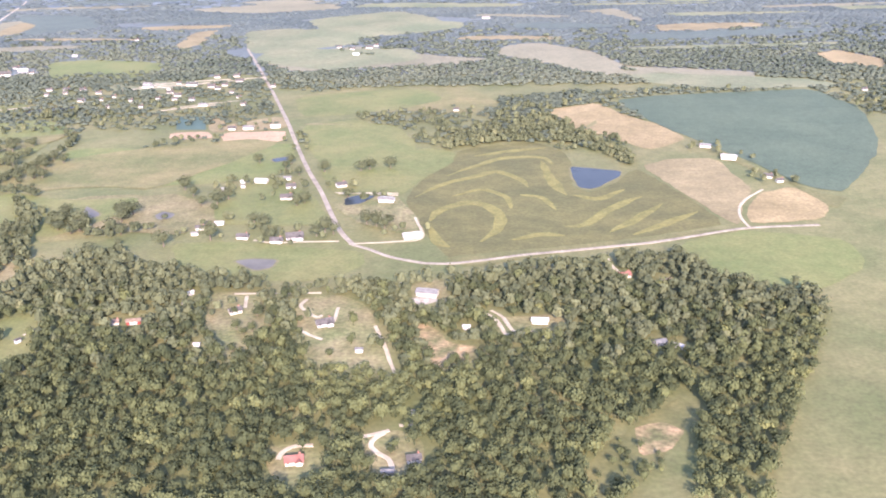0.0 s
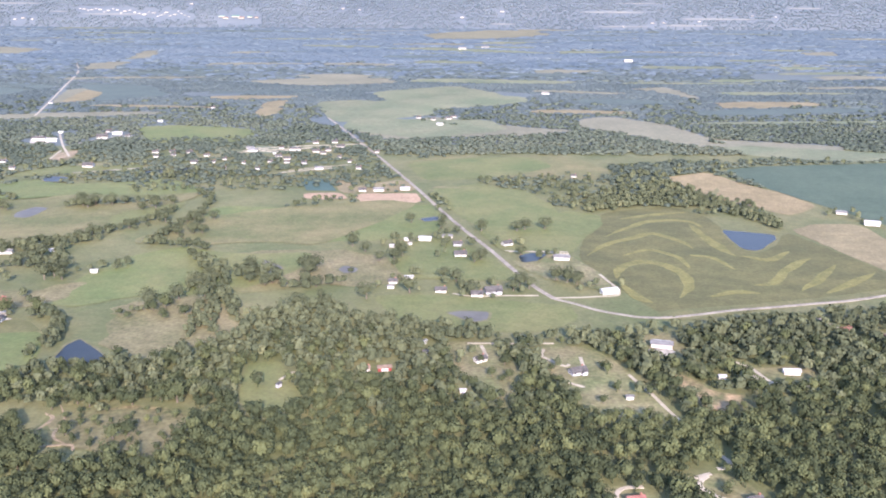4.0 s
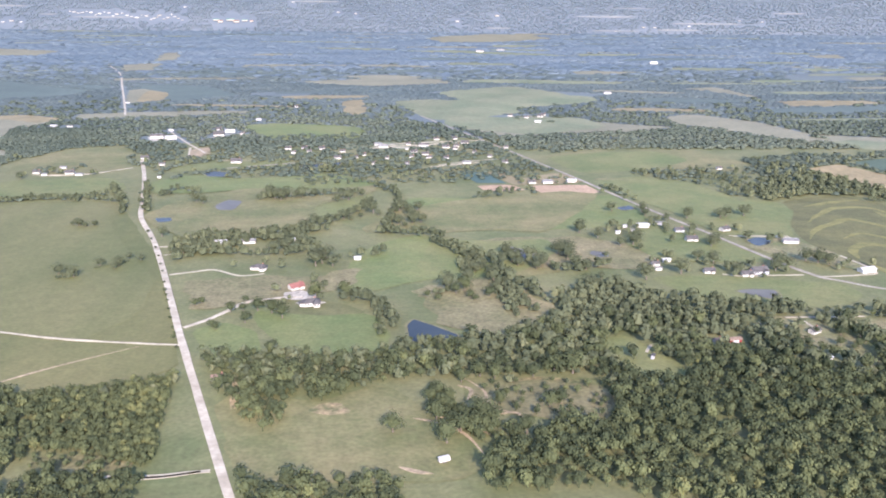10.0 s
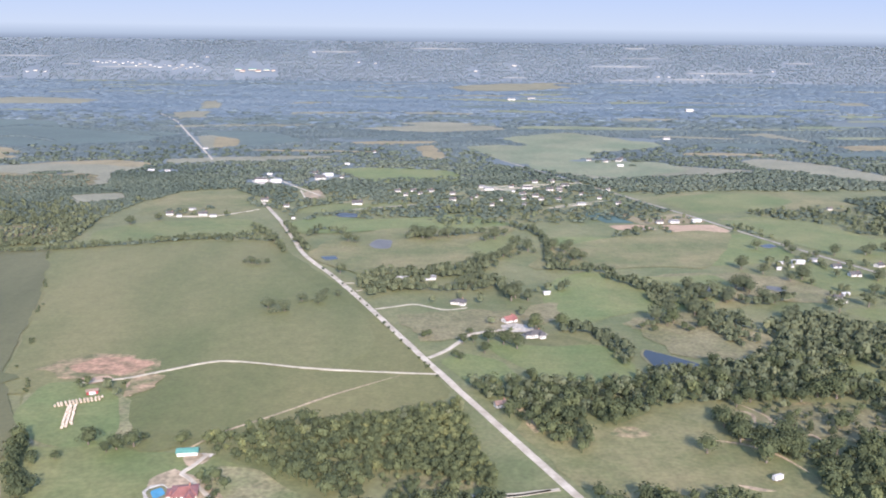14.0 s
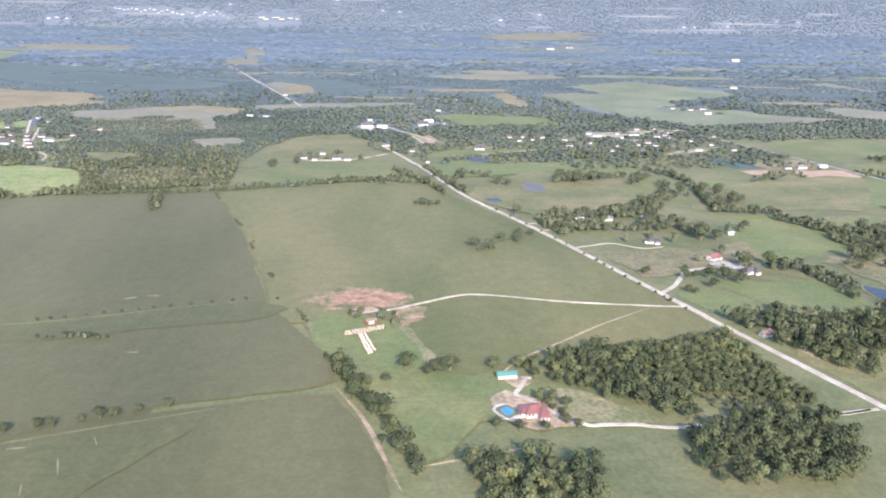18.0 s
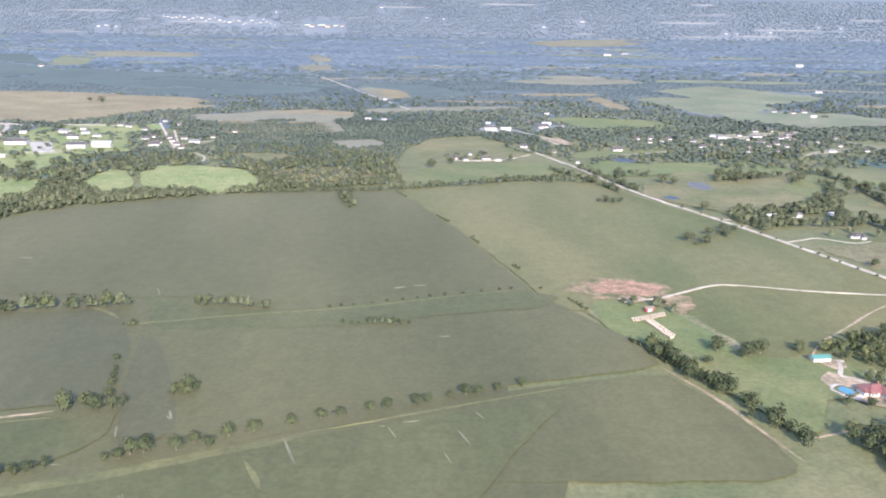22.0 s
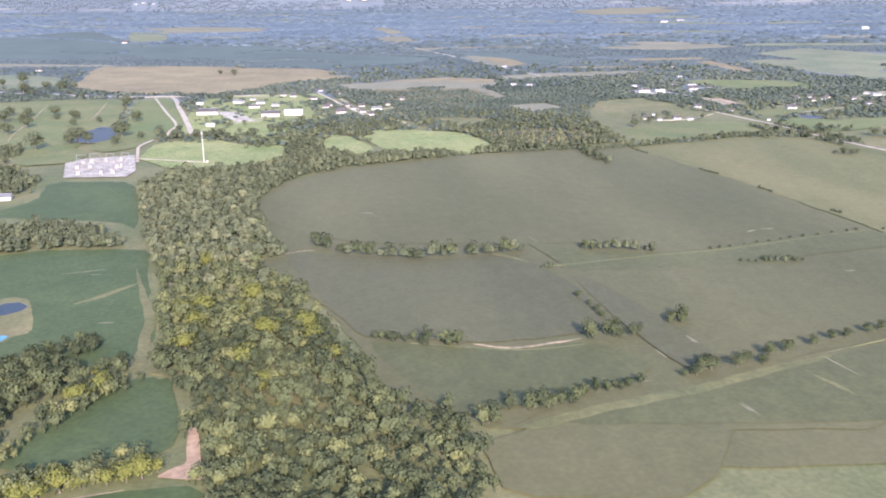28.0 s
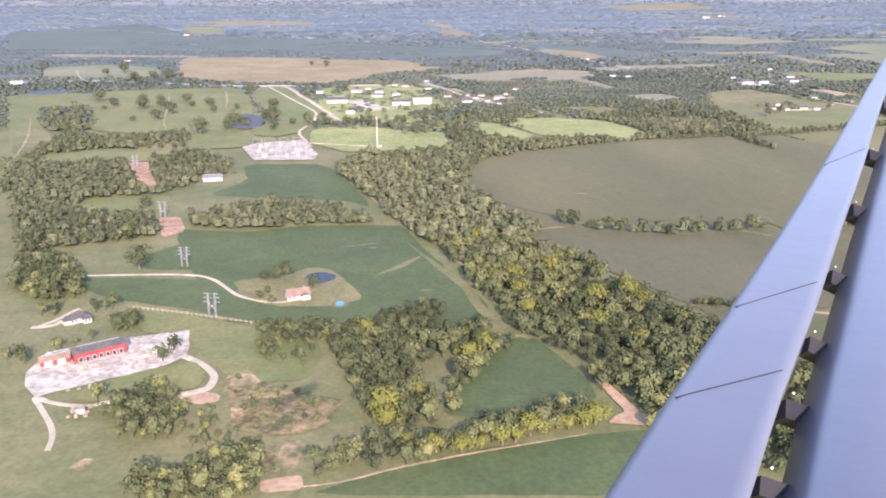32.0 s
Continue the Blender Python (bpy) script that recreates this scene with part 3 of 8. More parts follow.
def lone_trees(size, pts):
    rng = np.random.default_rng(int(abs(pts[0][0] * 7 + pts[0][1])))
    for x, y in pts:
        key = ("wood_near" if y < 520 else "wood_mid", rng.integers(5))
        s = size * rng.uniform(0.75, 1.2)
        if key not in TREES:
            t = TREES[key] = tree_thing(len(TREES), 0.12 + 0.05 * (key[1] % 3), key[0])
            t.matrix_world = pose(x, y, 0, 0, 0, rng.uniform(0, 360))
        else:
            t = copy_thing(TREES[key], pose(x, y, 0, 0, 0, rng.uniform(0, 360)))
        t.scale = (s, s, s * rng.uniform(0.85, 1.1))


# ---- buildings ----
def gable(w, d, h, rise, x0=0.0, y0=0.0):
    """A closed gabled body along x."""
    bm = bmesh.new()
    v = [bm.verts.new(p) for x in (x0 - w / 2, x0 + w / 2) for p in ((x, y0 - d / 2, -0.1), (x, y0 + d / 2, -0.1), (x, y0 + d / 2, h), (x, y0, h + rise), (x, y0 - d / 2, h))]
    bm.faces.new((v[4], v[3], v[2], v[1], v[0])), bm.faces.new(v[5:10])
    for i in range(5):
        j = (i + 1) % 5
        bm.faces.new((v[i], v[j], v[5 + j], v[5 + i]))
    return bm


def roof_slabs(w, d, h, rise, over=0.5, thick=0.22, x0=0.0, y0=0.0):
    bm = bmesh.new()
    k = rise / (d / 2)
    for s in (-1, 1):
        pts = [(s * (d / 2 + over), h - over * k), (0, h + rise)]
        vs = []
        for x in (x0 - w / 2 - over, x0 + w / 2 + over):
            for y, z in pts:
                vs += [bm.verts.new((x, y0 + y, z + 0.03)), bm.verts.new((x, y0 + y, z + thick + 0.03))]
        a, b, c, e, f, g, i, j = vs
        for q in ((a, c, e, b), (f, g, j, i), (b, e, j, g), (a, f, i, c), (a, b, g, f), (c, i, j, e)):
            bm.faces.new(q)
    bmesh.ops.recalc_face_normals(bm, faces=bm.faces[:])
    return bm


LOOKS = {
    "houseR": ("white", "roofred", "white house with a red metal roof"), "houseG": ("greywall", "roofgrey", "grey-sided house with a dark shingle roof"),
    "houseW": ("white", "roofgrey", "white house with a grey shingle roof"), "houseP": ("cream", "roofpink", "low house with a faded pinkish roof by a pond"),
    "shed": ("white", "roofwhite", "small white metal shed"), "shedR": ("redwall", "roofbrown", "small red wooden shed with a brown roof"),
    "barnW": ("white", "roofwhite", "long white metal barn"), "hall": ("white", "roofgrey", "long white hall with a dark roof"), "barnG": ("cream", "roofgreen", "long pale barn with a green metal roof"),
    "shedD": ("greywall", "roofgrey", "small dark grey shed at the end of a path"),
    "redbarn": ("redwall", "roofgrey", "long red barn with a grey roof and open bays"),
}


def opening(b, name, x, y, z, w, h, face, mat="glass"):
    """A window or door on a wall that faces -y (0), +x (1) or -x (2): a proud frame with its leaf or pane."""
    turn = {0: 0, 1: 90, 2: -90}[face]
    fr = part(name, boxed((-w / 2 - 0.1, w / 2 + 0.1, -0.07, 0.05, -0.1, 0), (-w / 2 - 0.1, w / 2 + 0.1, -0.07, 0.05, h, h + 0.1), (-w / 2 - 0.1, -w / 2, -0.07, 0.05, 0, h), (w / 2, w / 2 + 0.1, -0.07, 0.05, 0, h)), "trim", b)
    fr.matrix_local = pose(x, y, z, 0, 0, turn)
    part("pane" if name == "window" else "leaf", boxed((-w / 2, w / 2, -0.04, 0.02, 0, h)), mat, fr)


def building(kind, x, y, width, turn, z=None):
    wall, roof, label = LOOKS[kind]
    if roof == "roofwhite" and int(abs(x)) % 5 < 3:
        roof, label = "rooftin", label.replace("white metal", "pale") + " with a dull tin roof"
    big = kind.startswith("house")
    w = max(0.8 * width, 3.0)
    d = w * (0.62 if big else 0.5 if kind != "redbarn" else 0.3)
    h = min(max(0.21 * w, 1.9), 4.2 if kind != "redbarn" else 5.0)
    rise = d * (0.33 if big else 0.2)
    name = "house" if big else "shed" if "shed" in kind else "barn"
    b = tagged(new(name), label, name)
    b.matrix_world = pose(x, y, lie(x, y) + 0.05 if z is None else z, 0, 0, turn)
    YARDS.append((x, y, 0.75 * w + (4 if y < 850 else 9)))
    part("wall", gable(w, d, h, rise), wall, b)
    rf = part("roof", roof_slabs(w, d, h, rise, 0.3 + 0.02 * w), roof, b)
    if y > 2600:
        return b
    if big:
        xs = (-0.33, 0.08, 0.36) if w < 10 else (-0.4, -0.24, 0.12, 0.26, 0.4)
        for u in xs:
            opening(b, "window", u * w, -d / 2, 0.38 * h, min(1.3, 0.1 * w), 0.36 * h, 0)
        opening(b, "door", -0.1 * w, -d / 2, 0.05, min(1.1, 0.1 * w), 0.72 * h, 0, "greywall")
        for f, s in ((1, 1), (2, -1)):
            opening(b, "window", s * w / 2, 0.0, 0.4 * h, min(1.3, 0.1 * w), 0.36 * h, f)
        part("chimney", boxed((0.28 * w, 0.28 * w + 0.8, 0.05 * d, 0.05 * d + 0.8, h, h + rise + 0.8)), "brick", rf)
        if w > 7:
            ww, dd = 0.34 * w, 0.5 * d
            part("wing_wall", boxed((0.1 * w, 0.1 * w + ww, -d / 2 - dd * 0.45, -d / 2 + 0.1, -0.1, 0.86 * h)), wall, b)
            bm = roof_slabs(dd * 0.55, ww, 0.86 * h, rise * 0.6, 0.3)
            bmesh.ops.rotate(bm, verts=bm.verts[:], cent=(0, 0, 0), matrix=Matrix.Rotation(radians(90), 3, "Z"))
            bmesh.ops.translate(bm, verts=bm.verts[:], vec=(0.1 * w + ww / 2, -d / 2 - dd * 0.18, 0))
            part("wing_roof", bm, roof, b)
    else:
        n = 1 if w < 9 else 2 if w < 20 else 7
        for k in range(n):
            u = (k + 0.5) / n - 0.5
            opening(b, "door", u * w * 0.9, -d / 2, 0.05, min(0.5 * w / n, 3.6), (0.72 if kind != "redbarn" else 0.45) * h, 0, "greywall" if kind != "redbarn" else "glass")
        opening(b, "window", w / 2, 0.0, 0.5 * h, min(1.0, 0.1 * w), 0.3 * h, 1)
        if w > 9:
            part("ridge_vent", boxed((-0.42 * w, 0.42 * w, -0.2, 0.2, h + rise, h + rise + 0.4)), "steel", rf)
    return b


def hip_roof(x0, x1, y0, y1, h, rise, over=0.5):
    """A roof that slopes to all four sides."""
    bm = bmesh.new()
    a, b, c, d = x0 - over, x1 + over, y0 - over, y1 + over
    inset = min(b - a, d - c) / 2
    ends = ((a + inset, (c + d) / 2), (b - inset, (c + d) / 2)) if b - a > d - c else (((a + b) / 2, c + inset), ((a + b) / 2, d - inset))
    low = [bm.verts.new((x, y, h - 0.15)) for x, y in ((a, c), (b, c), (b, d), (a, d))]
    eave = [bm.verts.new((x, y, h + 0.05)) for x, y in ((a, c), (b, c), (b, d), (a, d))]
    top = [bm.verts.new((x, y, h + rise)) for x, y in ends]
    bm.faces.new(low[::-1])
    for i in range(4):
        bm.faces.new((low[i], low[(i + 1) % 4], eave[(i + 1) % 4], eave[i]))
    if b - a > d - c:
        faces = ((eave[0], eave[1], top[1], top[0]), (eave[1], eave[2], top[1]), (eave[2], eave[3], top[0], top[1]), (eave[3], eave[0], top[0]))
    else:
        faces = ((eave[0], eave[1], top[0]), (eave[1], eave[2], top[1], top[0]), (eave[2], eave[3], top[1]), (eave[3], eave[0], top[0], top[1]))
    for f in faces:
        bm.faces.new(f)
    bmesh.ops.recalc_face_normals(bm, faces=bm.faces[:])
    return bm


def hipped_house(x, y, turn, roof="roofred", wall="cream", label="cream house with a large hipped pinkish-red roof by a pool", size=1.0, deep=1.0):
    """A house of one storey under hipped roofs: main body, front wing and garage."""
    b = tagged(new("house"), label, "house")
    b.matrix_world = pose(x, y, lie(x, y) + 0.05, 0, 0, turn)
    b.scale = (size, size * deep, size)
    YARDS.append((x, y, 12))
    part("wall", boxed((-6, 6, -3.5, 3.5, -0.1, 2.8)), wall, b)
    rf = part("roof", hip_roof(-6, 6, -3.5, 3.5, 2.8, 2.4, 0.7), roof, b)
    part("wing_wall", boxed((0.5, 5.0, -6.8, -3.4, -0.1, 2.7)), wall, b)
    part("wing_roof", hip_roof(0.5, 5.0, -6.8, 0.5, 2.72, 2.0, 0.6), roof, b)
    part("garage_wall", boxed((-8.6, -5.9, -2.4, 2.4, -0.1, 2.5)), wall, b)
    part("garage_roof", hip_roof(-8.6, -4.5, -2.4, 2.4, 2.5, 1.3, 0.5), roof, b)
    part("chimney", boxed((2.2, 3.0, 0.6, 1.4, 3.5, 6.0)), "brick", rf)
    for u in (-4.6, -2.6):
        opening(b, "window", u, -3.5, 0.9, 1.2, 1.2, 0)
    opening(b, "door", -0.6, -3.5, 0.05, 1.0, 2.1, 0, "greywall")
    for u in (1.6, 3.6):
        opening(b, "window", u, -6.8, 0.9, 1.1, 1.2, 0)
    opening(b, "window", 6.0, 0.5, 0.9, 1.2, 1.2, 1)


# ---- the ground ----
MAT["ground"].name = "ground_grass"
bm = bmesh.new()
xs, ys = np.linspace(-5600, 4400, 41), np.linspace(-1800, 4250, 25)
grid = [[bm.verts.new((x, y, -0.1)) for x in xs] for y in ys]
for a, b in zip(grid, grid[1:]):
    for i in range(len(xs) - 1):
        bm.faces.new((a[i], a[i + 1], b[i + 1], b[i]))
me = bpy.data.meshes.new("ground")
bm.to_mesh(me)
bm.free()
me.materials.append(MAT["ground"])
tagged(new("ground", me), "green and straw-coloured farmland reaching to the raised far backdrop", "ground", kind="structure")
# slope raised to meet the horizon in view, standing in for flat land beyond
bm = bmesh.new()
xs = np.linspace(-5600, 4400, 120)
rows = [[bm.verts.new((x, y, z + (k > 1) * 5 * noise.noise((x * 0.003, 5.0, 2.0)))) for x in xs] for k, (y, z) in enumerate(((4240, -0.5), (4320, 92), (4420, 187), (4520, 150)))]
for a, b in zip(rows, rows[1:]):
    for i in range(len(xs) - 1):
        bm.faces.new((a[i], a[i + 1], b[i + 1], b[i]))
me = bpy.data.meshes.new("backdrop")
bm.to_mesh(me)
bm.free()
# the far land's haze is put into this colour
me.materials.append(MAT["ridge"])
tagged(new("backdrop", me), "raised backdrop of far woods and fields, painted haze blue", "backdrop", kind="structure")



def slope(x, y):
    """The height of the raised backdrop's face."""
    return (y - 4240) * 92.5 / 80 if y < 4320 else 92 + (y - 4320) * 0.95


# glowing sheet painted as pale summer haze low over the horizon, far behind everything
m = bpy.data.materials.new("hazy_sky")
m.use_nodes = True
n, link = m.node_tree.nodes, m.node_tree.links.new
n.remove(n["Principled BSDF"])
glow, geo, split, ramp = n.new("ShaderNodeEmission"), n.new("ShaderNodeNewGeometry"), n.new("ShaderNodeSeparateXYZ"), n.new("ShaderNodeMapRange")
tone = n.new("ShaderNodeValToRGB")
tone.color_ramp.elements[0].color, tone.color_ramp.elements[1].color = (0.25, 0.34, 0.45, 1), (0.43, 0.60, 0.83, 1)
for at, colour in ((0.11, (0.38, 0.51, 0.64, 1)), (0.3, (0.51, 0.66, 0.80, 1))):
    tone.color_ramp.elements.new(at).color = colour
ramp.inputs["From Min"].default_value, ramp.inputs["From Max"].default_value = 188, 430
link(geo.outputs["Position"], split.inputs[0]), link(split.outputs["Z"], ramp.inputs["Value"]), link(ramp.outputs[0], tone.inputs[0])
link(tone.outputs["Color"], glow.inputs["Color"]), link(glow.outputs[0], n["Material Output"].inputs["Surface"])
glow.inputs["Strength"].default_value = 0.33
bm = bmesh.new()
a = [bm.verts.new((x, 4510, 120)) for x in (-6500, 5500)]
b = [bm.verts.new((x, 4530, 900)) for x in (-6500, 5500)]
bm.faces.new((a[0], a[1], b[1], b[0]))
me = bpy.data.meshes.new("backdrop")
bm.to_mesh(me)
bm.free()
me.materials.append(m)
tagged(new("backdrop", me), "pale blue hazy sky above the horizon", "sky", kind="structure")

# ---- fields ----
# farmland under and behind the flight path
for kind, pts in (("pasture", [(-560, -160), (-170, -120), (-140, 60), (-150, 205), (-330, 225), (-540, 190)]), ("meadow", [(-90, -300), (330, -260), (380, 40), (300, 190), (60, 215), (-70, 160)]), ("maize", [(-1120, -120), (-640, -80), (-600, 70), (-640, 190), (-860, 165), (-1090, 130)]), ("pasture", [(-1700, -200), (-1230, -220), (-1200, 60), (-1260, 130), (-1640, 140)]), ("soy", [(-1050, -620), (-500, -600), (-480, -230), (-1000, -260)]), ("hay", [(-380, -640), (160, -620), (190, -350), (-360, -300)])):
    field(kind, pts)
field("stripcrop", [(-32, 625), (-21, 677), (5, 721), (11, 764), (46, 780), (83, 788), (104, 752), (105, 713), (97, 651), (109, 639), (130, 658), (146, 688), (157, 697), (173, 648), (191, 566), (153, 550), (75, 527), (20, 507), (1, 506), (-17, 564)])
field("tan", [(161, 705), (188, 727), (229, 727), (230, 678), (233, 641), (214, 608), (198, 563), (192, 573), (175, 648)])
field("straw", [(212, 593), (235, 631), (264, 646), (274, 618), (274, 599), (260, 572), (207, 564)])
field("straw", [(132, 930), (164, 950), (185, 887), (208, 849), (222, 794), (200, 769), (180, 757), (156, 792), (130, 827), (153, 865), (131, 891)])
field("soy", [(184, 960), (229, 981), (328, 995), (422, 1007), (431, 897), (383, 755), (300, 631), (278, 639), (248, 735), (223, 800), (200, 874)])
field("verge", [(221, 792), (245, 726), (276, 632), (295, 617), (275, 590), (266, 653), (249, 692), (226, 760)])
field("meadow", [(148, 529), (194, 548), (222, 531), (224, 509), (195, 457), (174, 462), (157, 470), (153, 494)])
field("lush", [(-562, 1258), (-519, 1282), (-408, 1254), (-378, 1190), (-396, 1128), (-507, 1125)])
field("pasture", [(-180, 1003), (-100, 1049), (-19, 1060), (34, 1026), (62, 948), (36, 909), (-41, 925), (-88, 904), (-142, 959)])
field("hay", [(-270, 1261), (-128, 1381), (-55, 1300), (10, 1265), (69, 1236), (9, 1196), (-111, 1177), (-197, 1151)])
field("pasture", [(-346, 1546), (-265, 1586), (-177, 1508), (-172, 1385), (-222, 1310), (-289, 1316)])
field("hay", [(87, 1333), (150, 1377), (214, 1286), (240, 1169), (393, 1116), (378, 1068), (259, 1123), (199, 1193)])
field("straw", [(514, 1243), (558, 1274), (590, 1191), (562, 1130), (507, 1167)])
field("pasture", [(217, 1126), (325, 1102), (444, 1063), (466, 1020), (332, 1011), (244, 1051)])
# meadows beside the first road
field("lush", [(-368.9, 628.9), (-344.8, 642.2), (-315.3, 630.6), (-283.1, 551.4), (-307.3, 544.3), (-328.9, 542.5)])
field("lush", [(-315.3, 673.9), (-333.6, 737.3), (-282.3, 771.7), (-222.2, 776.2), (-161.2, 778.8), (-135.4, 755.0), (-133.9, 702.1), (-156.7, 683.2), (-191.5, 674.5), (-239.7, 669.4)])
field("meadow", [(-136.3, 833.2), (-72.2, 869.1), (-46.5, 854.1), (-27.8, 787.9), (-26.0, 730.7), (-56.6, 692.3), (-94.1, 701.3), (-114.0, 739.8)])
field("meadow", [(-173.3, 998.5), (-104.4, 1028.7), (-24.9, 1039.8), (-0.4, 978.3), (-50.3, 930.6), (-120.5, 905.6), (-150.0, 906.4)])
field("pasture", [(-302.5, 610.6), (-270.7, 627.1), (-230.4, 634.5), (-189.2, 621.6), (-176.3, 599.4), (-214.8, 576.0), (-246.9, 554.0), (-274.2, 545.9)])
field("clay", [(-219, 839), (-157, 844), (-147, 805), (-206, 794)])
field("tan", [(-252, 912), (-232, 911), (-215, 843), (-231, 844)])
field("garden", [(-283, 912), (-252, 910), (-237, 853), (-267, 855)])
field("clay", [(-270, 841), (-232, 846), (-223, 819), (-263, 817)])
field("tan", [(-224, 871), (-171, 910), (-155, 853), (-215, 843)])
field("meadow", [(-147, 866), (-86, 887), (-54, 820), (-29, 806), (-30, 759), (-89, 744), (-111, 727)])
field("meadow", [(-111, 727), (-71, 708), (-25, 774), (10, 757), (5, 721), (-21, 677), (-34, 639), (-65, 636), (-87, 641)])
field("lush", [(-344, 722), (-344, 791), (-252, 780), (-145, 800), (-131, 746), (-153, 721), (-180, 731), (-225, 687), (-268, 679), (-319, 681)])
field("hay", [(-299, 593), (-301, 637), (-258, 649), (-214, 647), (-174, 625), (-162, 576), (-187, 555), (-230, 569), (-267, 563)])
field("meadow", [(-179, 639), (-144, 696), (-99, 635), (-79, 572), (-134, 575), (-163, 581)])
field("meadow", [(-184, 544), (-139, 544), (-85, 530), (-55, 524), (-50, 501), (-78, 476), (-126, 482), (-163, 496)])
field("lawn", [(-86, 615), (-65, 633), (-39, 639), (-18, 576), (-22, 548), (-59, 572)])
field("lawn", [(-138, 462), (-112, 465), (-96, 431), (-95, 405), (-110, 381), (-127, 406)])
field("lawn", [(-88, 453), (-63, 459), (-45, 444), (-33, 397), (-29, 368), (-53, 369), (-71, 380), (-80, 417)])
field("dirtpatch", [(-15, 418), (-7, 412), (1, 396), (21, 392), (21, 382), (1, 381), (0, 370), (-7, 379)])
field("lawn", [(-23, 470), (-8, 478), (2, 473), (-1, 442), (-10, 422), (-18, 439)])
field("lawn", [(-77, 309), (-61, 310), (-49, 296), (-49, 285), (-58, 278), (-65, 279), (-73, 293)])
field("lawn", [(-38, 316), (-23, 320), (-11, 311), (-11, 292), (-22, 281), (-30, 285), (-35, 300)])
field("meadow", [(-243, 429), (-229, 439), (-217, 418), (-208, 390), (-217, 373)])
field("lawn", [(44, 427), (63, 433), (63, 406), (45, 401), (26, 427)])
field("dirt", [(-356.5, 296.2), (-357.1, 294.9), (-358.6, 294.5), (-360.0, 295.1), (-360.6, 296.4), (-359.9, 297.6), (-358.5, 298.0), (-357.0, 297.4)])
field("dirt", [(-349.1, 291.8), (-350.0, 290.0), (-351.9, 289.4), (-353.8, 290.3), (-354.5, 292.1), (-353.7, 293.9), (-351.7, 294.6), (-349.8, 293.7)])
field("dirt", [(-343.7, 297.7), (-344.5, 296.8), (-346.3, 296.5), (-348.1, 297.0), (-348.8, 298.0), (-348.0, 298.9), (-346.2, 299.2), (-344.4, 298.7)])
field("dirt", [(-324.1, 314.9), (-324.8, 313.5), (-326.2, 313.1), (-327.5, 313.7), (-327.9, 315.1), (-327.2, 316.5), (-325.8, 317.0), (-324.5, 316.3)])
field("verge", [(71, 314), (103, 344), (108, 335), (87, 301), (71, 279), (51, 273), (49, 287)])
field("dirtpatch", [(76.8, 317.7), (91.4, 323.8), (98.8, 315.0), (87.2, 301.1), (75.5, 299.4)])
field("lush", [(148.3, 529.5), (156.8, 500.6), (163.8, 471.9), (183.8, 463.1), (209.5, 454.4), (254.2, 490.0), (258.6, 532.3), (223.4, 546.1), (192.2, 553.7)])
field("verge", [(-5, 513), (75, 528), (194, 559), (194, 548), (74, 519), (13, 495)])
field("lush", [(-443, 513), (-373, 480), (-361, 448), (-363, 423), (-392, 413), (-417, 422), (-442, 469)])
field("lush", [(-475, 457), (-460, 469), (-438, 455), (-430, 422), (-459, 416)])
field("lush", [(-396, 527), (-388, 582), (-371, 632), (-337, 658), (-315, 646), (-289, 572), (-307, 553), (-347, 537), (-369, 521)])
field("hay", [(-347, 525), (-290, 547), (-268, 506), (-285, 471), (-319, 450), (-329, 455), (-339, 483)])
field("verge", [(-443, 513), (-419, 517), (-388, 495), (-373, 480), (-403, 476), (-434, 485)])
field("meadow", [(-534, 687), (-512, 776), (-378, 864), (-374, 827), (-373, 761), (-410, 721), (-451, 676), (-484, 644), (-517, 637)])
field("pasture", [(-387, 665), (-352, 739), (-290, 781), (-184, 815), (-153, 801), (-180, 745), (-232, 660), (-268, 670), (-323, 663)])
field("meadow", [(-344, 561), (-324, 646), (-280, 637), (-235, 643), (-230, 612), (-266, 558), (-282, 559)])
field("pasture", [(-769, 988), (-742, 1063), (-681, 1087), (-657, 1039), (-638, 928), (-693, 900), (-731, 923), (-756, 906)])
field("meadow", [(-778, 836), (-744, 874), (-645, 895), (-611, 843), (-618, 804), (-704, 796), (-770, 778)])
field("hay", [(-498, 543), (-465, 553), (-420, 551), (-380, 575), (-384, 532), (-421, 512), (-448, 506), (-477, 484)])
field("pasture", [(-448, 372), (-396, 361), (-366, 381), (-342, 344), (-323, 315), (-323, 299), (-337, 286), (-425, 291)])
field("pasture", [(-327, 386), (-259, 383), (-259, 364), (-278, 341), (-307, 343), (-327, 355)])
field("meadow", [(-244, 434), (-230, 434), (-222, 406), (-213, 381), (-229, 375), (-240, 389)])
field("lush", [(-533, 1244), (-447, 1260), (-393, 1243), (-394, 1181), (-484, 1113), (-502, 1135)])
field("hay", [(-542, 1889), (-432, 1954), (-221, 1959), (-214, 1860), (-379, 1800)])
field("pasture", [(-953, 2316), (-1003, 2733), (-942, 2509), (-948, 2409)])
field("tan", [(-1023, 2313), (-976, 2351), (-923, 2151), (-960, 2120)])
field("soy", [(-865, 1825), (-736, 1827), (-674, 1583), (-723, 1542), (-786, 1672)])
field("hay", [(-846, 1720), (-811, 1751), (-758, 1583), (-783, 1502)])
field("straw", [(-182, 3739), (-33, 3998), (224, 4028), (283, 3609), (77, 3429), (-119, 3412)])
field("pasture", [(-315, 2908), (-108, 2979), (166, 2804), (302, 2687), (50, 2746)])
field("pasture", [(-283, 1544), (-189, 1587), (-94, 1680), (39, 1634), (30, 1546), (-104, 1466), (-188, 1395), (-278, 1415)])
field("tan", [(-432, 1543), (-394, 1586), (-383, 1415), (-403, 1362), (-421, 1395)])
field("pasture", [(-142, 1466), (-133, 1395), (-229, 1330)])
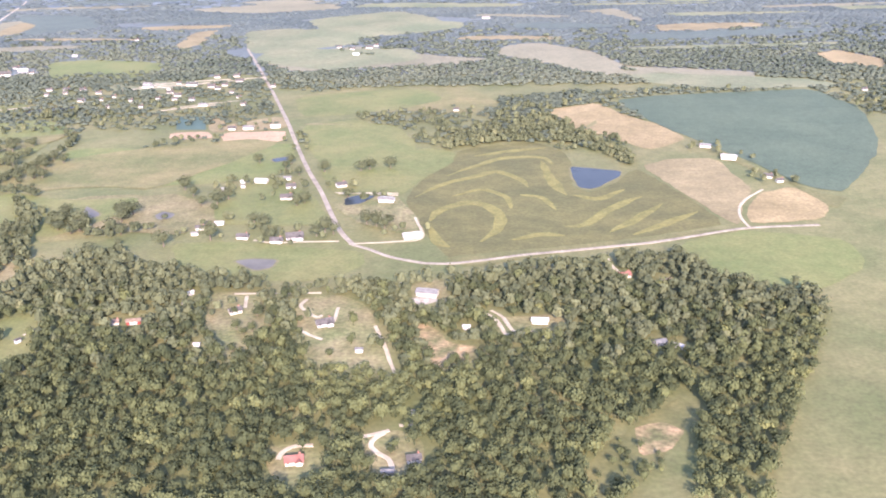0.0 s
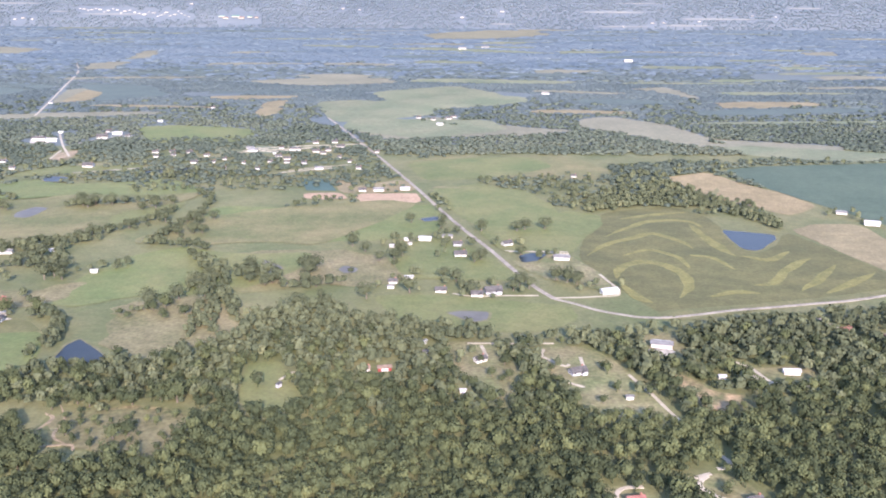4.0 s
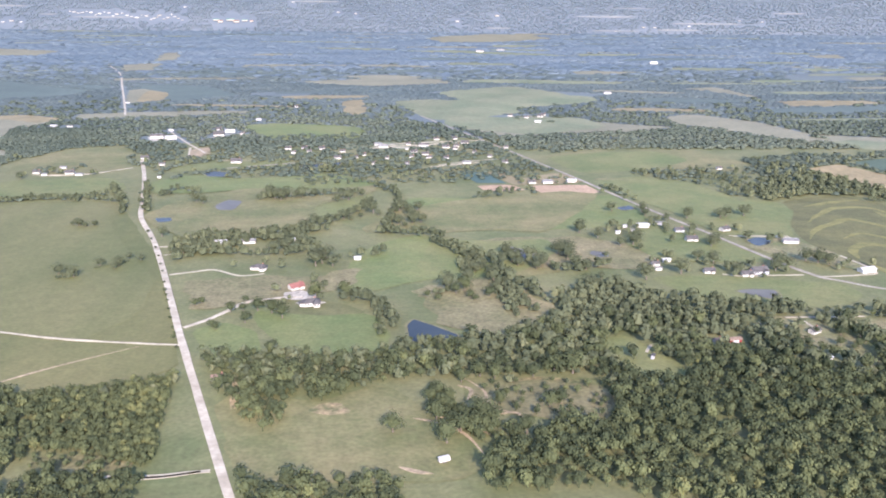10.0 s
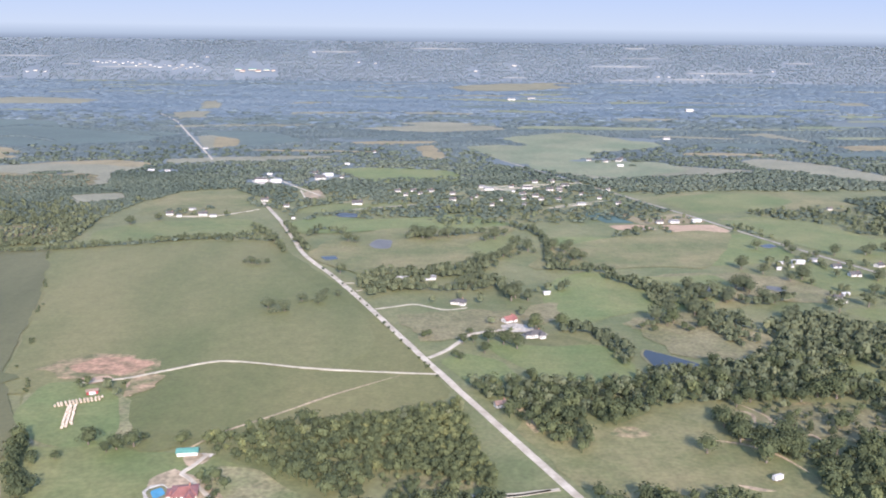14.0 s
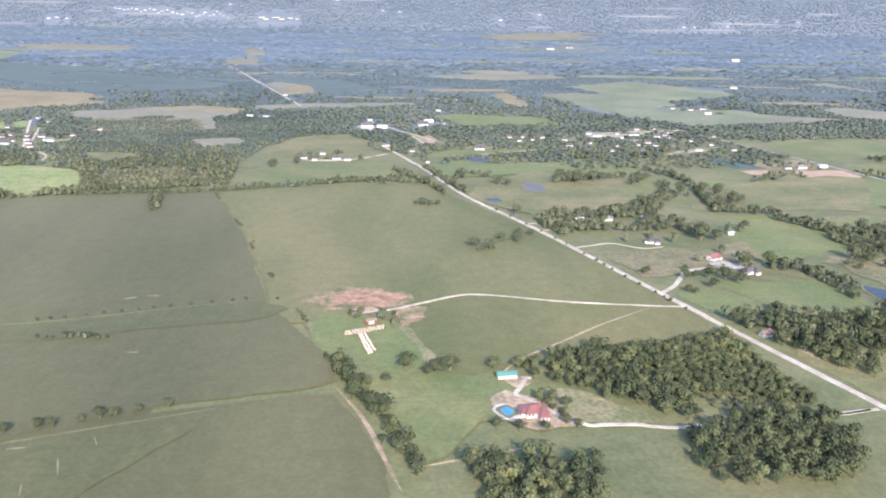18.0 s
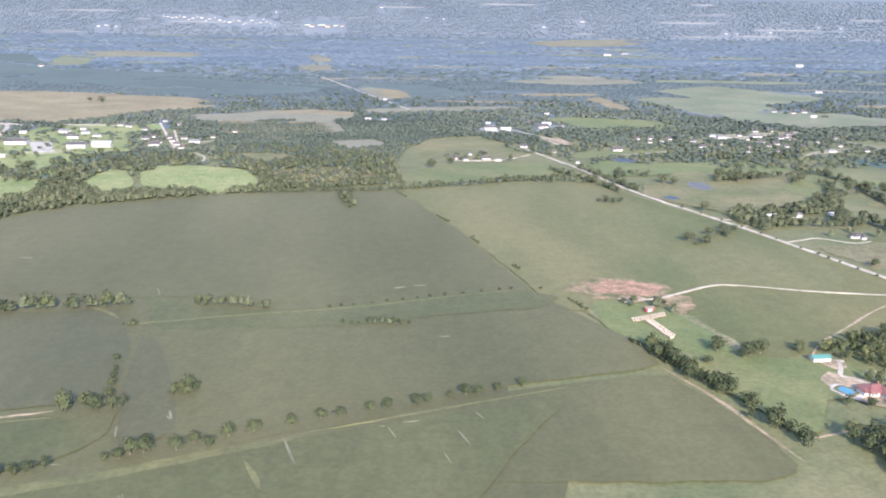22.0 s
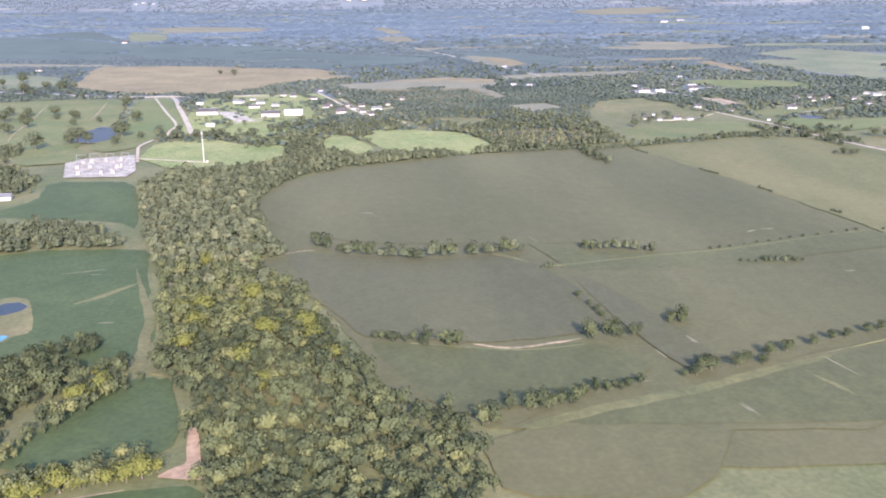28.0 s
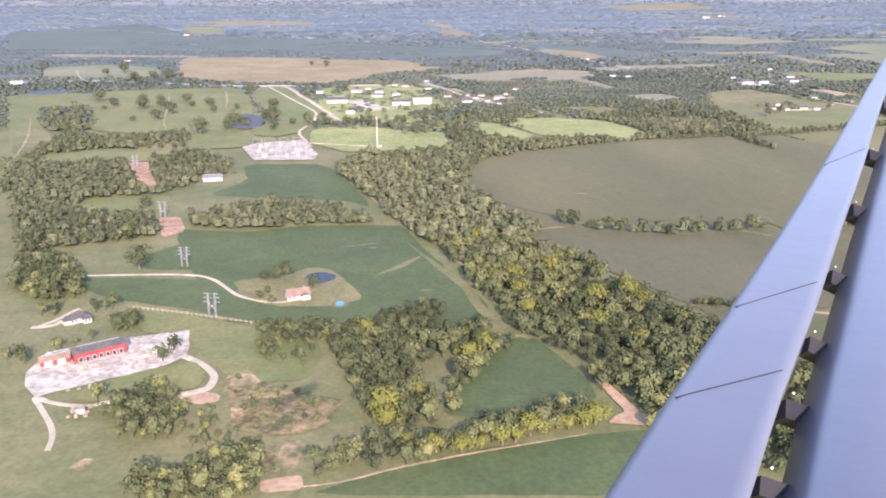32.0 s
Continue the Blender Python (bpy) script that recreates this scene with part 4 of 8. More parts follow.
field("hay", [(255, 1767), (342, 1813), (357, 1637), (349, 1592), (299, 1726)])
field("straw", [(1678, 4250), (1804, 4250), (1807, 4250), (1685, 4250)])
field("straw", [(1012, 2802), (1156, 2864), (1087, 2657), (989, 2676)])
field("hay", [(85, 1348), (141, 1381), (197, 1285), (219, 1212), (233, 1136), (291, 1125), (201, 1099), (128, 1212), (70, 1268)])
field("straw", [(111, 922), (157, 944), (162, 889), (121, 820), (123, 861), (106, 891)])
field("hay", [(-145, 867), (-138, 875), (-86, 866)])
field("hay", [(-1907, 4250), (-1765, 4250), (-1765, 4250), (-1903, 4250), (-1964, 4250)])
field("straw", [(-1025, 4250), (-851, 4250), (-848, 4250), (-959, 4250), (-1045, 4250)])
field("tan", [(-588, 1068), (-574, 1080), (-563, 1014), (-573, 1014)])
field("lawn", [(-557, 985), (-515, 1002), (-484, 967), (-516, 935)])
field("bigpasture", [(-807, 754), (-726, 770), (-605, 785), (-516, 575), (-470, 406), (-494, 382), (-550, 372), (-581, 358), (-619, 343), (-672, 346)])
field("bigpasture", [(-795, 752), (-739, 762), (-657, 783), (-605, 782), (-580, 714), (-532, 590), (-496, 511), (-476, 439), (-520, 436), (-565, 452), (-616, 450), (-639, 437), (-674, 435), (-701, 440), (-737, 544)])
field("bigpasture", [(-614, 436), (-565, 447), (-520, 436), (-477, 430), (-470, 405), (-493, 384), (-522, 385), (-550, 373), (-591, 356), (-622, 367), (-634, 413)])
field("lawn", [(-697, 432), (-673, 429), (-639, 413), (-626, 364), (-638, 347), (-668, 348), (-688, 394)])
field("meadow", [(-665, 348), (-595, 344), (-581, 338), (-563, 321), (-556, 296), (-651, 302)])
field("clay", [(-694, 462), (-668, 470), (-642, 469), (-635, 460), (-647, 447), (-677, 444), (-689, 450)])
field("clay", [(-646, 431), (-632, 441), (-635, 421), (-639, 410)])
field("dirtpatch", [(-691, 536), (-665, 531), (-677, 524)])
field("maize", [(-1103, 489), (-1113, 570), (-1093, 644), (-1058, 688), (-965, 704), (-846, 731), (-777, 714), (-758, 575), (-735, 417), (-752, 320), (-795, 207), (-993, 224), (-1029, 254), (-1070, 375)])
field("maize", [(-991, 268), (-885, 265), (-798, 260), (-740, 247), (-762, 182), (-963, 196)])
field("maize", [(-1042, 683), (-1009, 698), (-969, 564), (-940, 467), (-943, 429)])
field("maize", [(-1009, 698), (-948, 718), (-852, 747), (-797, 761), (-749, 602), (-726, 491), (-710, 410), (-754, 454), (-798, 441), (-822, 428), (-861, 425), (-909, 455), (-935, 456), (-968, 564)])
field("pastureL", [(-794, 748), (-720, 764), (-611, 783), (-586, 691), (-554, 622), (-517, 548), (-510, 482), (-534, 440), (-603, 463), (-646, 439), (-670, 431), (-694, 418), (-709, 419), (-726, 502), (-749, 610)])
field("maize", [(-933, 403), (-896, 414), (-860, 421), (-815, 423), (-772, 435), (-720, 458), (-698, 409), (-678, 369), (-677, 338), (-745, 323), (-779, 310), (-822, 287), (-862, 276), (-878, 264)])
field("maize", [(-860, 269), (-821, 283), (-783, 305), (-745, 317), (-678, 331), (-667, 305), (-655, 265), (-655, 240), (-673, 233), (-870, 244), (-875, 256)])
field("lush", [(-689, 431), (-669, 435), (-647, 416), (-635, 382), (-633, 352), (-658, 353), (-678, 369), (-690, 392)])
field("meadow", [(-675, 354), (-647, 353), (-625, 352), (-610, 338), (-607, 313), (-630, 272), (-641, 264), (-650, 293), (-663, 328)])
field("lime", [(-1046, 837), (-1008, 882), (-938, 850), (-916, 768), (-947, 733), (-998, 758), (-1024, 770)])
field("lime", [(-1082, 797), (-1059, 852), (-1029, 770), (-1048, 747), (-1072, 759)])
field("tan", [(-1381, 1550), (-1288, 1553), (-1133, 1471), (-1044, 1394), (-1113, 1356), (-1235, 1299), (-1266, 1255)])
field("hay", [(-1071, 1270), (-959, 1304), (-844, 1320), (-835, 1261), (-950, 1241), (-1057, 1228)])
field("hay", [(-932, 1229), (-870, 1242), (-844, 1121), (-870, 1096), (-924, 1200)])
field("soy", [(-1592, 2087), (-1480, 2129), (-1236, 2081), (-1135, 1895), (-997, 1837), (-877, 1782), (-927, 1615), (-1111, 1532), (-1307, 1703), (-1461, 1752)])
field("tan", [(-1739, 2852), (-1574, 2937), (-1318, 2817), (-1328, 2624), (-1574, 2596)])
field("tan", [(-1016, 2740), (-970, 2803), (-905, 2476), (-955, 2426)])
field("tan", [(-994, 2359), (-920, 2365), (-897, 2140), (-950, 2136)])
field("soy", [(-812, 1848), (-695, 1791), (-614, 1627), (-700, 1574), (-763, 1673)])
field("tan", [(-807, 1726), (-752, 1674), (-741, 1545), (-780, 1525)])
field("straw", [(-95, 3781), (101, 4152), (311, 4134), (392, 3767), (152, 3494), (-74, 3501)])
field("tan", [(-520, 1904), (-355, 1986), (-193, 1952), (-332, 1848), (-491, 1839)])
field("pasture", [(-262, 1695), (-94, 1821), (-17, 1705), (7, 1600), (-117, 1458), (-209, 1544)])
field("pasture", [(-264, 1374), (-164, 1340), (-51, 1342), (-30, 1240), (-152, 1168), (-218, 1208), (-270, 1250)])
field("lush", [(-511, 1234), (-455, 1267), (-385, 1236), (-389, 1177), (-447, 1123), (-511, 1149)])
field("pasture", [(-550, 787), (-485, 844), (-414, 875), (-365, 858), (-371, 812), (-426, 758), (-419, 710), (-460, 667), (-515, 649), (-551, 691), (-569, 725)])
field("maize", [(-1111, 527), (-1114, 585), (-1093, 644), (-1058, 693), (-966, 708), (-846, 736), (-776, 718), (-758, 575), (-783, 464), (-829, 440), (-882, 439), (-915, 452), (-951, 450), (-988, 458), (-1035, 462), (-1085, 488)])
field("maize", [(-1067, 374), (-1076, 439), (-1032, 436), (-978, 427), (-953, 425), (-931, 363), (-922, 321), (-944, 311), (-979, 308), (-1016, 311), (-1044, 320)])
field("maize", [(-952, 410), (-909, 407), (-865, 418), (-793, 422), (-818, 313), (-846, 297), (-882, 279), (-914, 276), (-922, 328)])
field("maize", [(-1048, 303), (-1036, 307), (-990, 301), (-943, 300), (-921, 304), (-919, 282), (-927, 268), (-960, 257), (-991, 255), (-1016, 251), (-1032, 250)])
field("maize", [(-997, 224), (-968, 243), (-926, 252), (-873, 270), (-824, 287), (-841, 211)])
field("maize", [(-1123, 571), (-1106, 639), (-1061, 689), (-947, 731), (-777, 767), (-845, 603), (-926, 451), (-990, 457), (-1060, 471), (-1098, 510)])
field("maize", [(-1109, 438), (-1066, 445), (-999, 433), (-945, 434), (-1000, 346), (-1049, 334), (-1071, 371)])
field("soy", [(-1309, 559), (-1284, 600), (-1294, 664), (-1224, 656), (-1189, 512), (-1208, 534), (-1261, 546)])
field("soy", [(-1264, 316), (-1317, 474), (-1268, 461), (-1237, 472), (-1196, 470), (-1172, 465), (-1163, 418), (-1148, 354), (-1141, 337), (-1140, 316), (-1154, 301), (-1169, 326), (-1189, 321), (-1213, 317), (-1241, 310)])
field("soy", [(-1319, 396), (-1318, 424), (-1294, 449), (-1266, 458), (-1258, 398), (-1284, 391)])
field("soy", [(-1351, 384), (-1290, 378), (-1265, 363), (-1251, 341), (-1223, 329), (-1202, 337), (-1197, 356), (-1172, 405), (-1156, 398), (-1149, 343), (-1142, 306), (-1151, 300), (-1176, 296), (-1211, 299), (-1239, 308), (-1281, 333), (-1325, 352)])
field("pasture", [(-1266, 371), (-1238, 378), (-1227, 390), (-1215, 386), (-1205, 361), (-1198, 340), (-1212, 330), (-1242, 333), (-1257, 346)])
field("soy", [(-1218, 171), (-1196, 181), (-1162, 193), (-1132, 198), (-1102, 201), (-1094, 194), (-1113, 161)])
field("verge", [(-1144, 327), (-1136, 316), (-1130, 288), (-1135, 286), (-1144, 293), (-1144, 313)])
field("meadow", [(-1305, 335), (-1280, 326), (-1241, 302), (-1221, 300), (-1215, 275), (-1222, 250), (-1248, 252), (-1263, 274), (-1275, 299), (-1298, 307)])
field("meadow", [(-1309, 251), (-1280, 270), (-1263, 264), (-1263, 249), (-1287, 239), (-1304, 241)])
field("clay", [(-1232, 181), (-1219, 183), (-1218, 175), (-1231, 173)])
field("clayrow", [(-1396, 689), (-1377, 688), (-1347, 583), (-1356, 572)])
field("clayrow", [(-1330, 499), (-1316, 502), (-1306, 468), (-1317, 452)])
field("lime", [(-1245, 828), (-1200, 851), (-1155, 803), (-1116, 799), (-1117, 726), (-1159, 698), (-1209, 703), (-1246, 752)])
field("lime", [(-1074, 864), (-1050, 826), (-1046, 777), (-1076, 764), (-1085, 796)])
field("lime", [(-1035, 880), (-985, 856), (-946, 816), (-919, 771), (-963, 753), (-1002, 773), (-1027, 824)])
field("lime", [(-1187, 969), (-1134, 973), (-1111, 927), (-1154, 836), (-1200, 915)])
field("chalk", [(-1305, 738), (-1293, 756), (-1252, 767), (-1235, 698), (-1237, 674), (-1288, 677)])
field("tan", [(-1469, 1291), (-1525, 1628), (-1413, 1628), (-1329, 1608), (-1225, 1565), (-1124, 1534), (-1069, 1459), (-1129, 1419), (-1186, 1263), (-1249, 1201), (-1362, 1225)])
field("tan", [(-1086, 1253), (-999, 1337), (-902, 1370), (-825, 1320), (-883, 1248), (-969, 1242)])
field("lime", [(-1258, 1140), (-1186, 1195), (-1091, 1186), (-1082, 968), (-1116, 799), (-1154, 819), (-1188, 875), (-1236, 880)])
field("meadow", [(-1315, 947), (-1275, 923), (-1248, 940), (-1255, 813), (-1280, 784), (-1303, 802)])
field("meadow", [(-1526, 1083), (-1467, 1132), (-1366, 1139), (-1330, 992), (-1338, 854), (-1385, 859), (-1440, 900), (-1489, 964)])
field("meadow", [(-1353, 1149), (-1304, 1194), (-1253, 984), (-1275, 923), (-1313, 990)])
field("meadow", [(-1556, 1140), (-1446, 1170), (-1355, 1167), (-1317, 968), (-1322, 819), (-1294, 771), (-1298, 738), (-1344, 726), (-1375, 809), (-1420, 819), (-1470, 843), (-1499, 965)])
field("meadow", [(-1649, 1122), (-1556, 1140), (-1512, 1010), (-1563, 992), (-1496, 762), (-1480, 664)])
field("pasture", [(-1405, 767), (-1372, 793), (-1345, 734), (-1361, 693), (-1389, 713)])
field("pasture", [(-1675, 1326), (-1716, 1477), (-1626, 1514), (-1530, 1458), (-1494, 1331), (-1553, 1300)])
field("soy", [(-2100, 2348), (-2000, 2572), (-1846, 2780), (-1625, 2299), (-1474, 1922), (-1562, 1763), (-1737, 1806), (-1917, 1851)])
field("soy", [(-1625, 2299), (-1365, 2077), (-1207, 1975), (-1025, 1735), (-1099, 1619), (-1226, 1655), (-1370, 1838)])
field("pasture", [(-1726, 2679), (-1593, 2666), (-1524, 2289), (-1617, 2256)])
field("straw", [(248, 4250), (459, 4250), (598, 4139), (282, 4029)])
field("tan", [(-461, 2022), (-346, 2067), (-221, 1997), (-394, 1943)])
field("maize", [(-1004, 216), (-970, 234), (-926, 248), (-890, 257), (-936, 176), (-1000, 183)])
# crops of different tone in the wide field
field("maize_dark", [(-1091, 439), (-1079, 448), (-1054, 439), (-999, 427), (-957, 433), (-941, 402), (-932, 368), (-928, 340), (-928, 322), (-946, 310), (-974, 305), (-997, 305), (-1026, 315), (-1047, 317)])
field("maize_green", [(-1044, 310), (-1023, 307), (-996, 299), (-972, 296), (-945, 300), (-932, 293), (-924, 272), (-935, 259), (-947, 256), (-963, 250), (-983, 244), (-1002, 238), (-1015, 241)])
field("maize_dark", [(-932, 388), (-922, 385), (-906, 338), (-896, 301), (-893, 282), (-910, 268), (-915, 281), (-921, 308), (-926, 340)])
field("maize_green", [(-984, 227), (-960, 236), (-936, 246), (-909, 253), (-879, 265), (-842, 275), (-808, 286), (-768, 297), (-728, 307), (-759, 260), (-785, 212)])
field("maize_green", [(-947, 460), (-915, 432), (-874, 425), (-835, 429), (-771, 449), (-734, 457), (-703, 444), (-717, 424), (-779, 413), (-826, 398), (-893, 398), (-928, 396)])
field("clay", [(-672, 440), (-661, 445), (-653, 435), (-664, 428)])
field("soy", [(-1166, 224), (-1167, 244), (-1139, 260), (-1134, 279), (-1124, 283), (-1113, 245), (-1111, 223), (-1134, 219), (-1157, 214)])
field("soy", [(-1170, 218), (-1169, 231), (-1160, 251), (-1148, 271), (-1139, 283), (-1129, 284), (-1120, 260), (-1113, 238), (-1115, 223), (-1136, 219), (-1160, 214)])
# the yard of the red barn and the rough ground beside it
field("chalk", [(-1332.6, 268.5), (-1330.9, 279.1), (-1328.4, 289.0), (-1317.1, 293.8), (-1298.7, 300.6), (-1283.8, 304.2), (-1275.4, 306.7), (-1274.2, 297.0), (-1272.3, 288.9), (-1272.0, 277.9), (-1278.8, 269.7), (-1284.8, 266.6), (-1290.9, 262.5), (-1298.7, 259.2), (-1305.9, 254.4), (-1315.1, 250.0), (-1321.6, 245.9), (-1328.8, 256.1)])
field("meadow", [(-1387.7, 556.6), (-1338.7, 563.3), (-1325.1, 537.7), (-1335.5, 511.9), (-1367.4, 509.4), (-1394.0, 526.3)])
field("meadow", [(-1478.1, 712.3), (-1424.6, 742.5), (-1351.8, 724.8), (-1358.9, 686.2), (-1402.9, 676.7), (-1447.1, 659.1)])
field("pasture", [(-1536.3, 822.5), (-1537.7, 907.7), (-1485.3, 787.4), (-1480.7, 719.9), (-1484.8, 684.8)])
field("meadow", [(-1291.0, 249.6), (-1276.7, 268.5), (-1267.5, 273.0), (-1260.7, 259.1), (-1262.1, 247.8), (-1270.1, 245.2), (-1282.3, 244.0)])
field("scrub", [(-1253.8, 256.9), (-1244.6, 262.7), (-1235.5, 249.1), (-1216.6, 237.7), (-1207.1, 234.0), (-1208.8, 220.1), (-1218.3, 208.8), (-1230.7, 207.7), (-1240.8, 212.6), (-1248.2, 227.3)])
field("dirtpatch", [(-1251.3, 254.6), (-1243.2, 260.0), (-1237.9, 251.3), (-1242.6, 244.9), (-1248.0, 245.5)])
field("claypatch", [(-1220.3, 228.1), (-1210.2, 235.3), (-1208.5, 224.4), (-1215.6, 213.8), (-1224.1, 209.4), (-1219.8, 218.3)])
field("clay", [(-1269.0, 241.8), (-1261.6, 244.9), (-1253.1, 241.7), (-1252.7, 235.7), (-1259.3, 233.2), (-1264.8, 236.8)])
field("scrub", [(-1234.5, 198.3), (-1226.5, 203.1), (-1222.3, 197.2), (-1224.2, 185.1), (-1230.7, 184.1)])
field("dirtpatch", [(-1295.2, 192.9), (-1290.7, 199.4), (-1286.8, 198.3), (-1289.5, 191.7)])
field("chalk", [(-596, 344), (-584, 342), (-588, 332), (-593, 335)])
field("hay", [(-315, 441), (-313, 481), (-279, 499), (-274, 519), (-256, 481), (-277, 456), (-298, 437)])
field("scrub", [(-316, 381), (-281, 384), (-260, 375), (-271, 345), (-296, 345), (-314, 361)])
field("claypatch", [(-699, 458), (-686, 474), (-673, 479), (-656, 475), (-632, 464), (-630, 451), (-639, 444), (-630, 437), (-632, 419), (-641, 411), (-644, 424), (-642, 437), (-659, 438), (-678, 440), (-691, 446)])
field("claycore", [(-684, 457), (-673, 470), (-656, 472), (-637, 460), (-642, 448), (-659, 442), (-675, 446)])
field("lush", [(-602, 858), (-557, 904), (-527, 883), (-480, 883), (-416, 906), (-360, 848), (-415, 830), (-483, 836), (-535, 814), (-584, 811)])
field("meadow", [(-592, 941), (-551, 981), (-499, 974), (-494, 949), (-532, 935), (-587, 914)])
field("dirt", [(-594, 1056), (-570, 1074), (-572, 1003), (-588, 1015)])
field("meadow", [(-414, 1079), (-356, 1118), (-300, 1096), (-339, 1050), (-409, 1057)])
field("chalk", [(-668, 1151), (-650, 1178), (-634, 1123), (-653, 1113)])
field("hay", [(-1086, 1295), (-972, 1327), (-892, 1305), (-834, 1271), (-878, 1217), (-943, 1242), (-992, 1217), (-1051, 1215)])
field("chalk", [(-1219, 1031), (-1192, 1030), (-1164, 957), (-1183, 949)])
field("lawn", [(-582, 330), (-564, 327), (-550, 309), (-535, 293), (-561, 293), (-577, 297), (-584, 306)])
field("dirtpatch", [(-1228, 185), (-1226, 204), (-1221, 206), (-1218, 200), (-1221, 188), (-1225, 183)])
field("lush", [(-1339, 1139), (-1301, 1165), (-1237, 948), (-1246, 890), (-1284, 882), (-1311, 981)])
field("meadow", [(-418, 1091), (-373, 1122), (-337, 1093), (-376, 1053)])
field("meadow", [(-553, 955), (-482, 993), (-454, 957), (-538, 931)])
field("dirt", [(-605.8, 322.7), (-598.1, 327.8), (-591.7, 323.1), (-582.9, 314.3), (-574.3, 301.0), (-570.8, 293.3), (-578.8, 290.9), (-592.3, 290.6), (-601.6, 294.6), (-606.9, 302.4)])
field("chalk", [(-608, 309), (-606, 314), (-601, 315), (-597, 310), (-595, 301), (-600, 298), (-605, 300)])
field("chalk", [(-420, 500), (-409, 504), (-400, 500), (-405, 496), (-415, 494)])

field("hay", [(-510.6, 315.5), (-485.3, 316.6), (-465.3, 306.3), (-488.7, 301.2), (-509.9, 304.1)])
field("scrub", [(-1034.8, 1230.0), (-958.3, 1214.8), (-886.6, 1224.5), (-857.4, 1114.2), (-921.9, 1042.8), (-1001.4, 1084.5)])
field("scrub", [(-916.8, 850.2), (-858.6, 866.8), (-817.8, 858.1), (-805.8, 798.6), (-862.1, 765.4), (-899.0, 778.3)])
field("pasture", [(-970.1, 951.6), (-919.9, 965.0), (-894.0, 925.0), (-929.9, 890.8)])
field("hay", [(-866.5, 1040.4), (-809.4, 1056.8), (-792.3, 1009.8), (-841.5, 977.7)])
field("hay", [(-324.2, 372.6), (-299.4, 381.5), (-277.1, 378.1), (-257.2, 371.2), (-255.7, 352.5), (-262.8, 333.2), (-275.1, 330.2), (-295.6, 339.6), (-312.7, 346.1)])
field("dirtpatch", [(-401.6, 351.2), (-395.0, 358.7), (-386.7, 359.4), (-381.1, 349.7), (-390.4, 345.6)])
field("dirtpatch", [(-441.4, 393.6), (-437.4, 391.9), (-433.2, 357.0), (-437.4, 353.7)])
field("dirtpatch", [(-17.6, 418.9), (-13.4, 418.2), (-7.6, 396.0), (-2.2, 376.9), (-4.4, 366.8), (-9.9, 377.0), (-14.5, 396.1)])
field("chalk", [(-21.4, 451.6), (-7.7, 457.7), (-6.3, 447.6), (-16.1, 440.9)])
field("chalk", [(-428.3, 519.0), (-418.0, 524.2), (-407.6, 515.3), (-406.1, 503.9), (-419.4, 504.8), (-427.6, 507.5)])
field("dirt", [(-597.6, 339.0), (-592.3, 344.1), (-584.8, 338.5), (-586.7, 332.9), (-593.0, 329.8)])

field("verge", [(-991.3, 226.4), (-960.2, 238.4), (-935.6, 246.4), (-909.4, 253.7), (-879.3, 265.8), (-844.7, 275.8), (-845.1, 272.4), (-879.6, 259.4), (-909.1, 247.3), (-934.8, 240.0), (-959.0, 232.6), (-979.4, 223.4)])

field("clay", [(-1109.3, 237.9), (-1106.0, 238.5), (-1101.8, 224.5), (-1099.5, 214.4), (-1094.9, 208.0), (-1096.4, 202.3), (-1104.5, 204.2), (-1112.5, 206.0), (-1108.8, 210.8), (-1105.0, 214.2), (-1106.6, 225.0)])

# distant plots between the woods, long and narrow as the low view shows them
lot = random.Random(21)
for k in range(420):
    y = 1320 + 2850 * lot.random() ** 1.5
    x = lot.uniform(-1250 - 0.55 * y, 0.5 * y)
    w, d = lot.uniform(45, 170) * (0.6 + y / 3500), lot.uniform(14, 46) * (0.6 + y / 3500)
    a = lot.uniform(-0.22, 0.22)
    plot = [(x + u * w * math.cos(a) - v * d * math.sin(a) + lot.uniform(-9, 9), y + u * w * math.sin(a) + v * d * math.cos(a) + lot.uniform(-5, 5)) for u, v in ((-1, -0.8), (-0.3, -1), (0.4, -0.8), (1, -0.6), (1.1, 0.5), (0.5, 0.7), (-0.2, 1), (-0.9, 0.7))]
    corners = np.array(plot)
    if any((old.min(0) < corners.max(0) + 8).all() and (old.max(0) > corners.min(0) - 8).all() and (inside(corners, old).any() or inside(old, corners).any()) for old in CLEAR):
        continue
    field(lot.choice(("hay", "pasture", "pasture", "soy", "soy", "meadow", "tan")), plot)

# thicket under the far woods, coloured blue-grey for the haze over it
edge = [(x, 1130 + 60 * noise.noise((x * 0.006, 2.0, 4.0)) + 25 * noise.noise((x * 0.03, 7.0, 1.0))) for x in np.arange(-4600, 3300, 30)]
tagged(sheet("woodland_floor", np.array(edge + [(3300, 4244), (-4600, 4244)]), -0.03, "thicket"), "dense undergrowth of the far woods, its green shifted to haze blue", "undergrowth", kind="structure")

# strips of cleared land on the raised backdrop, haze painted into their colour
lot = random.Random(33)
CUTS = []
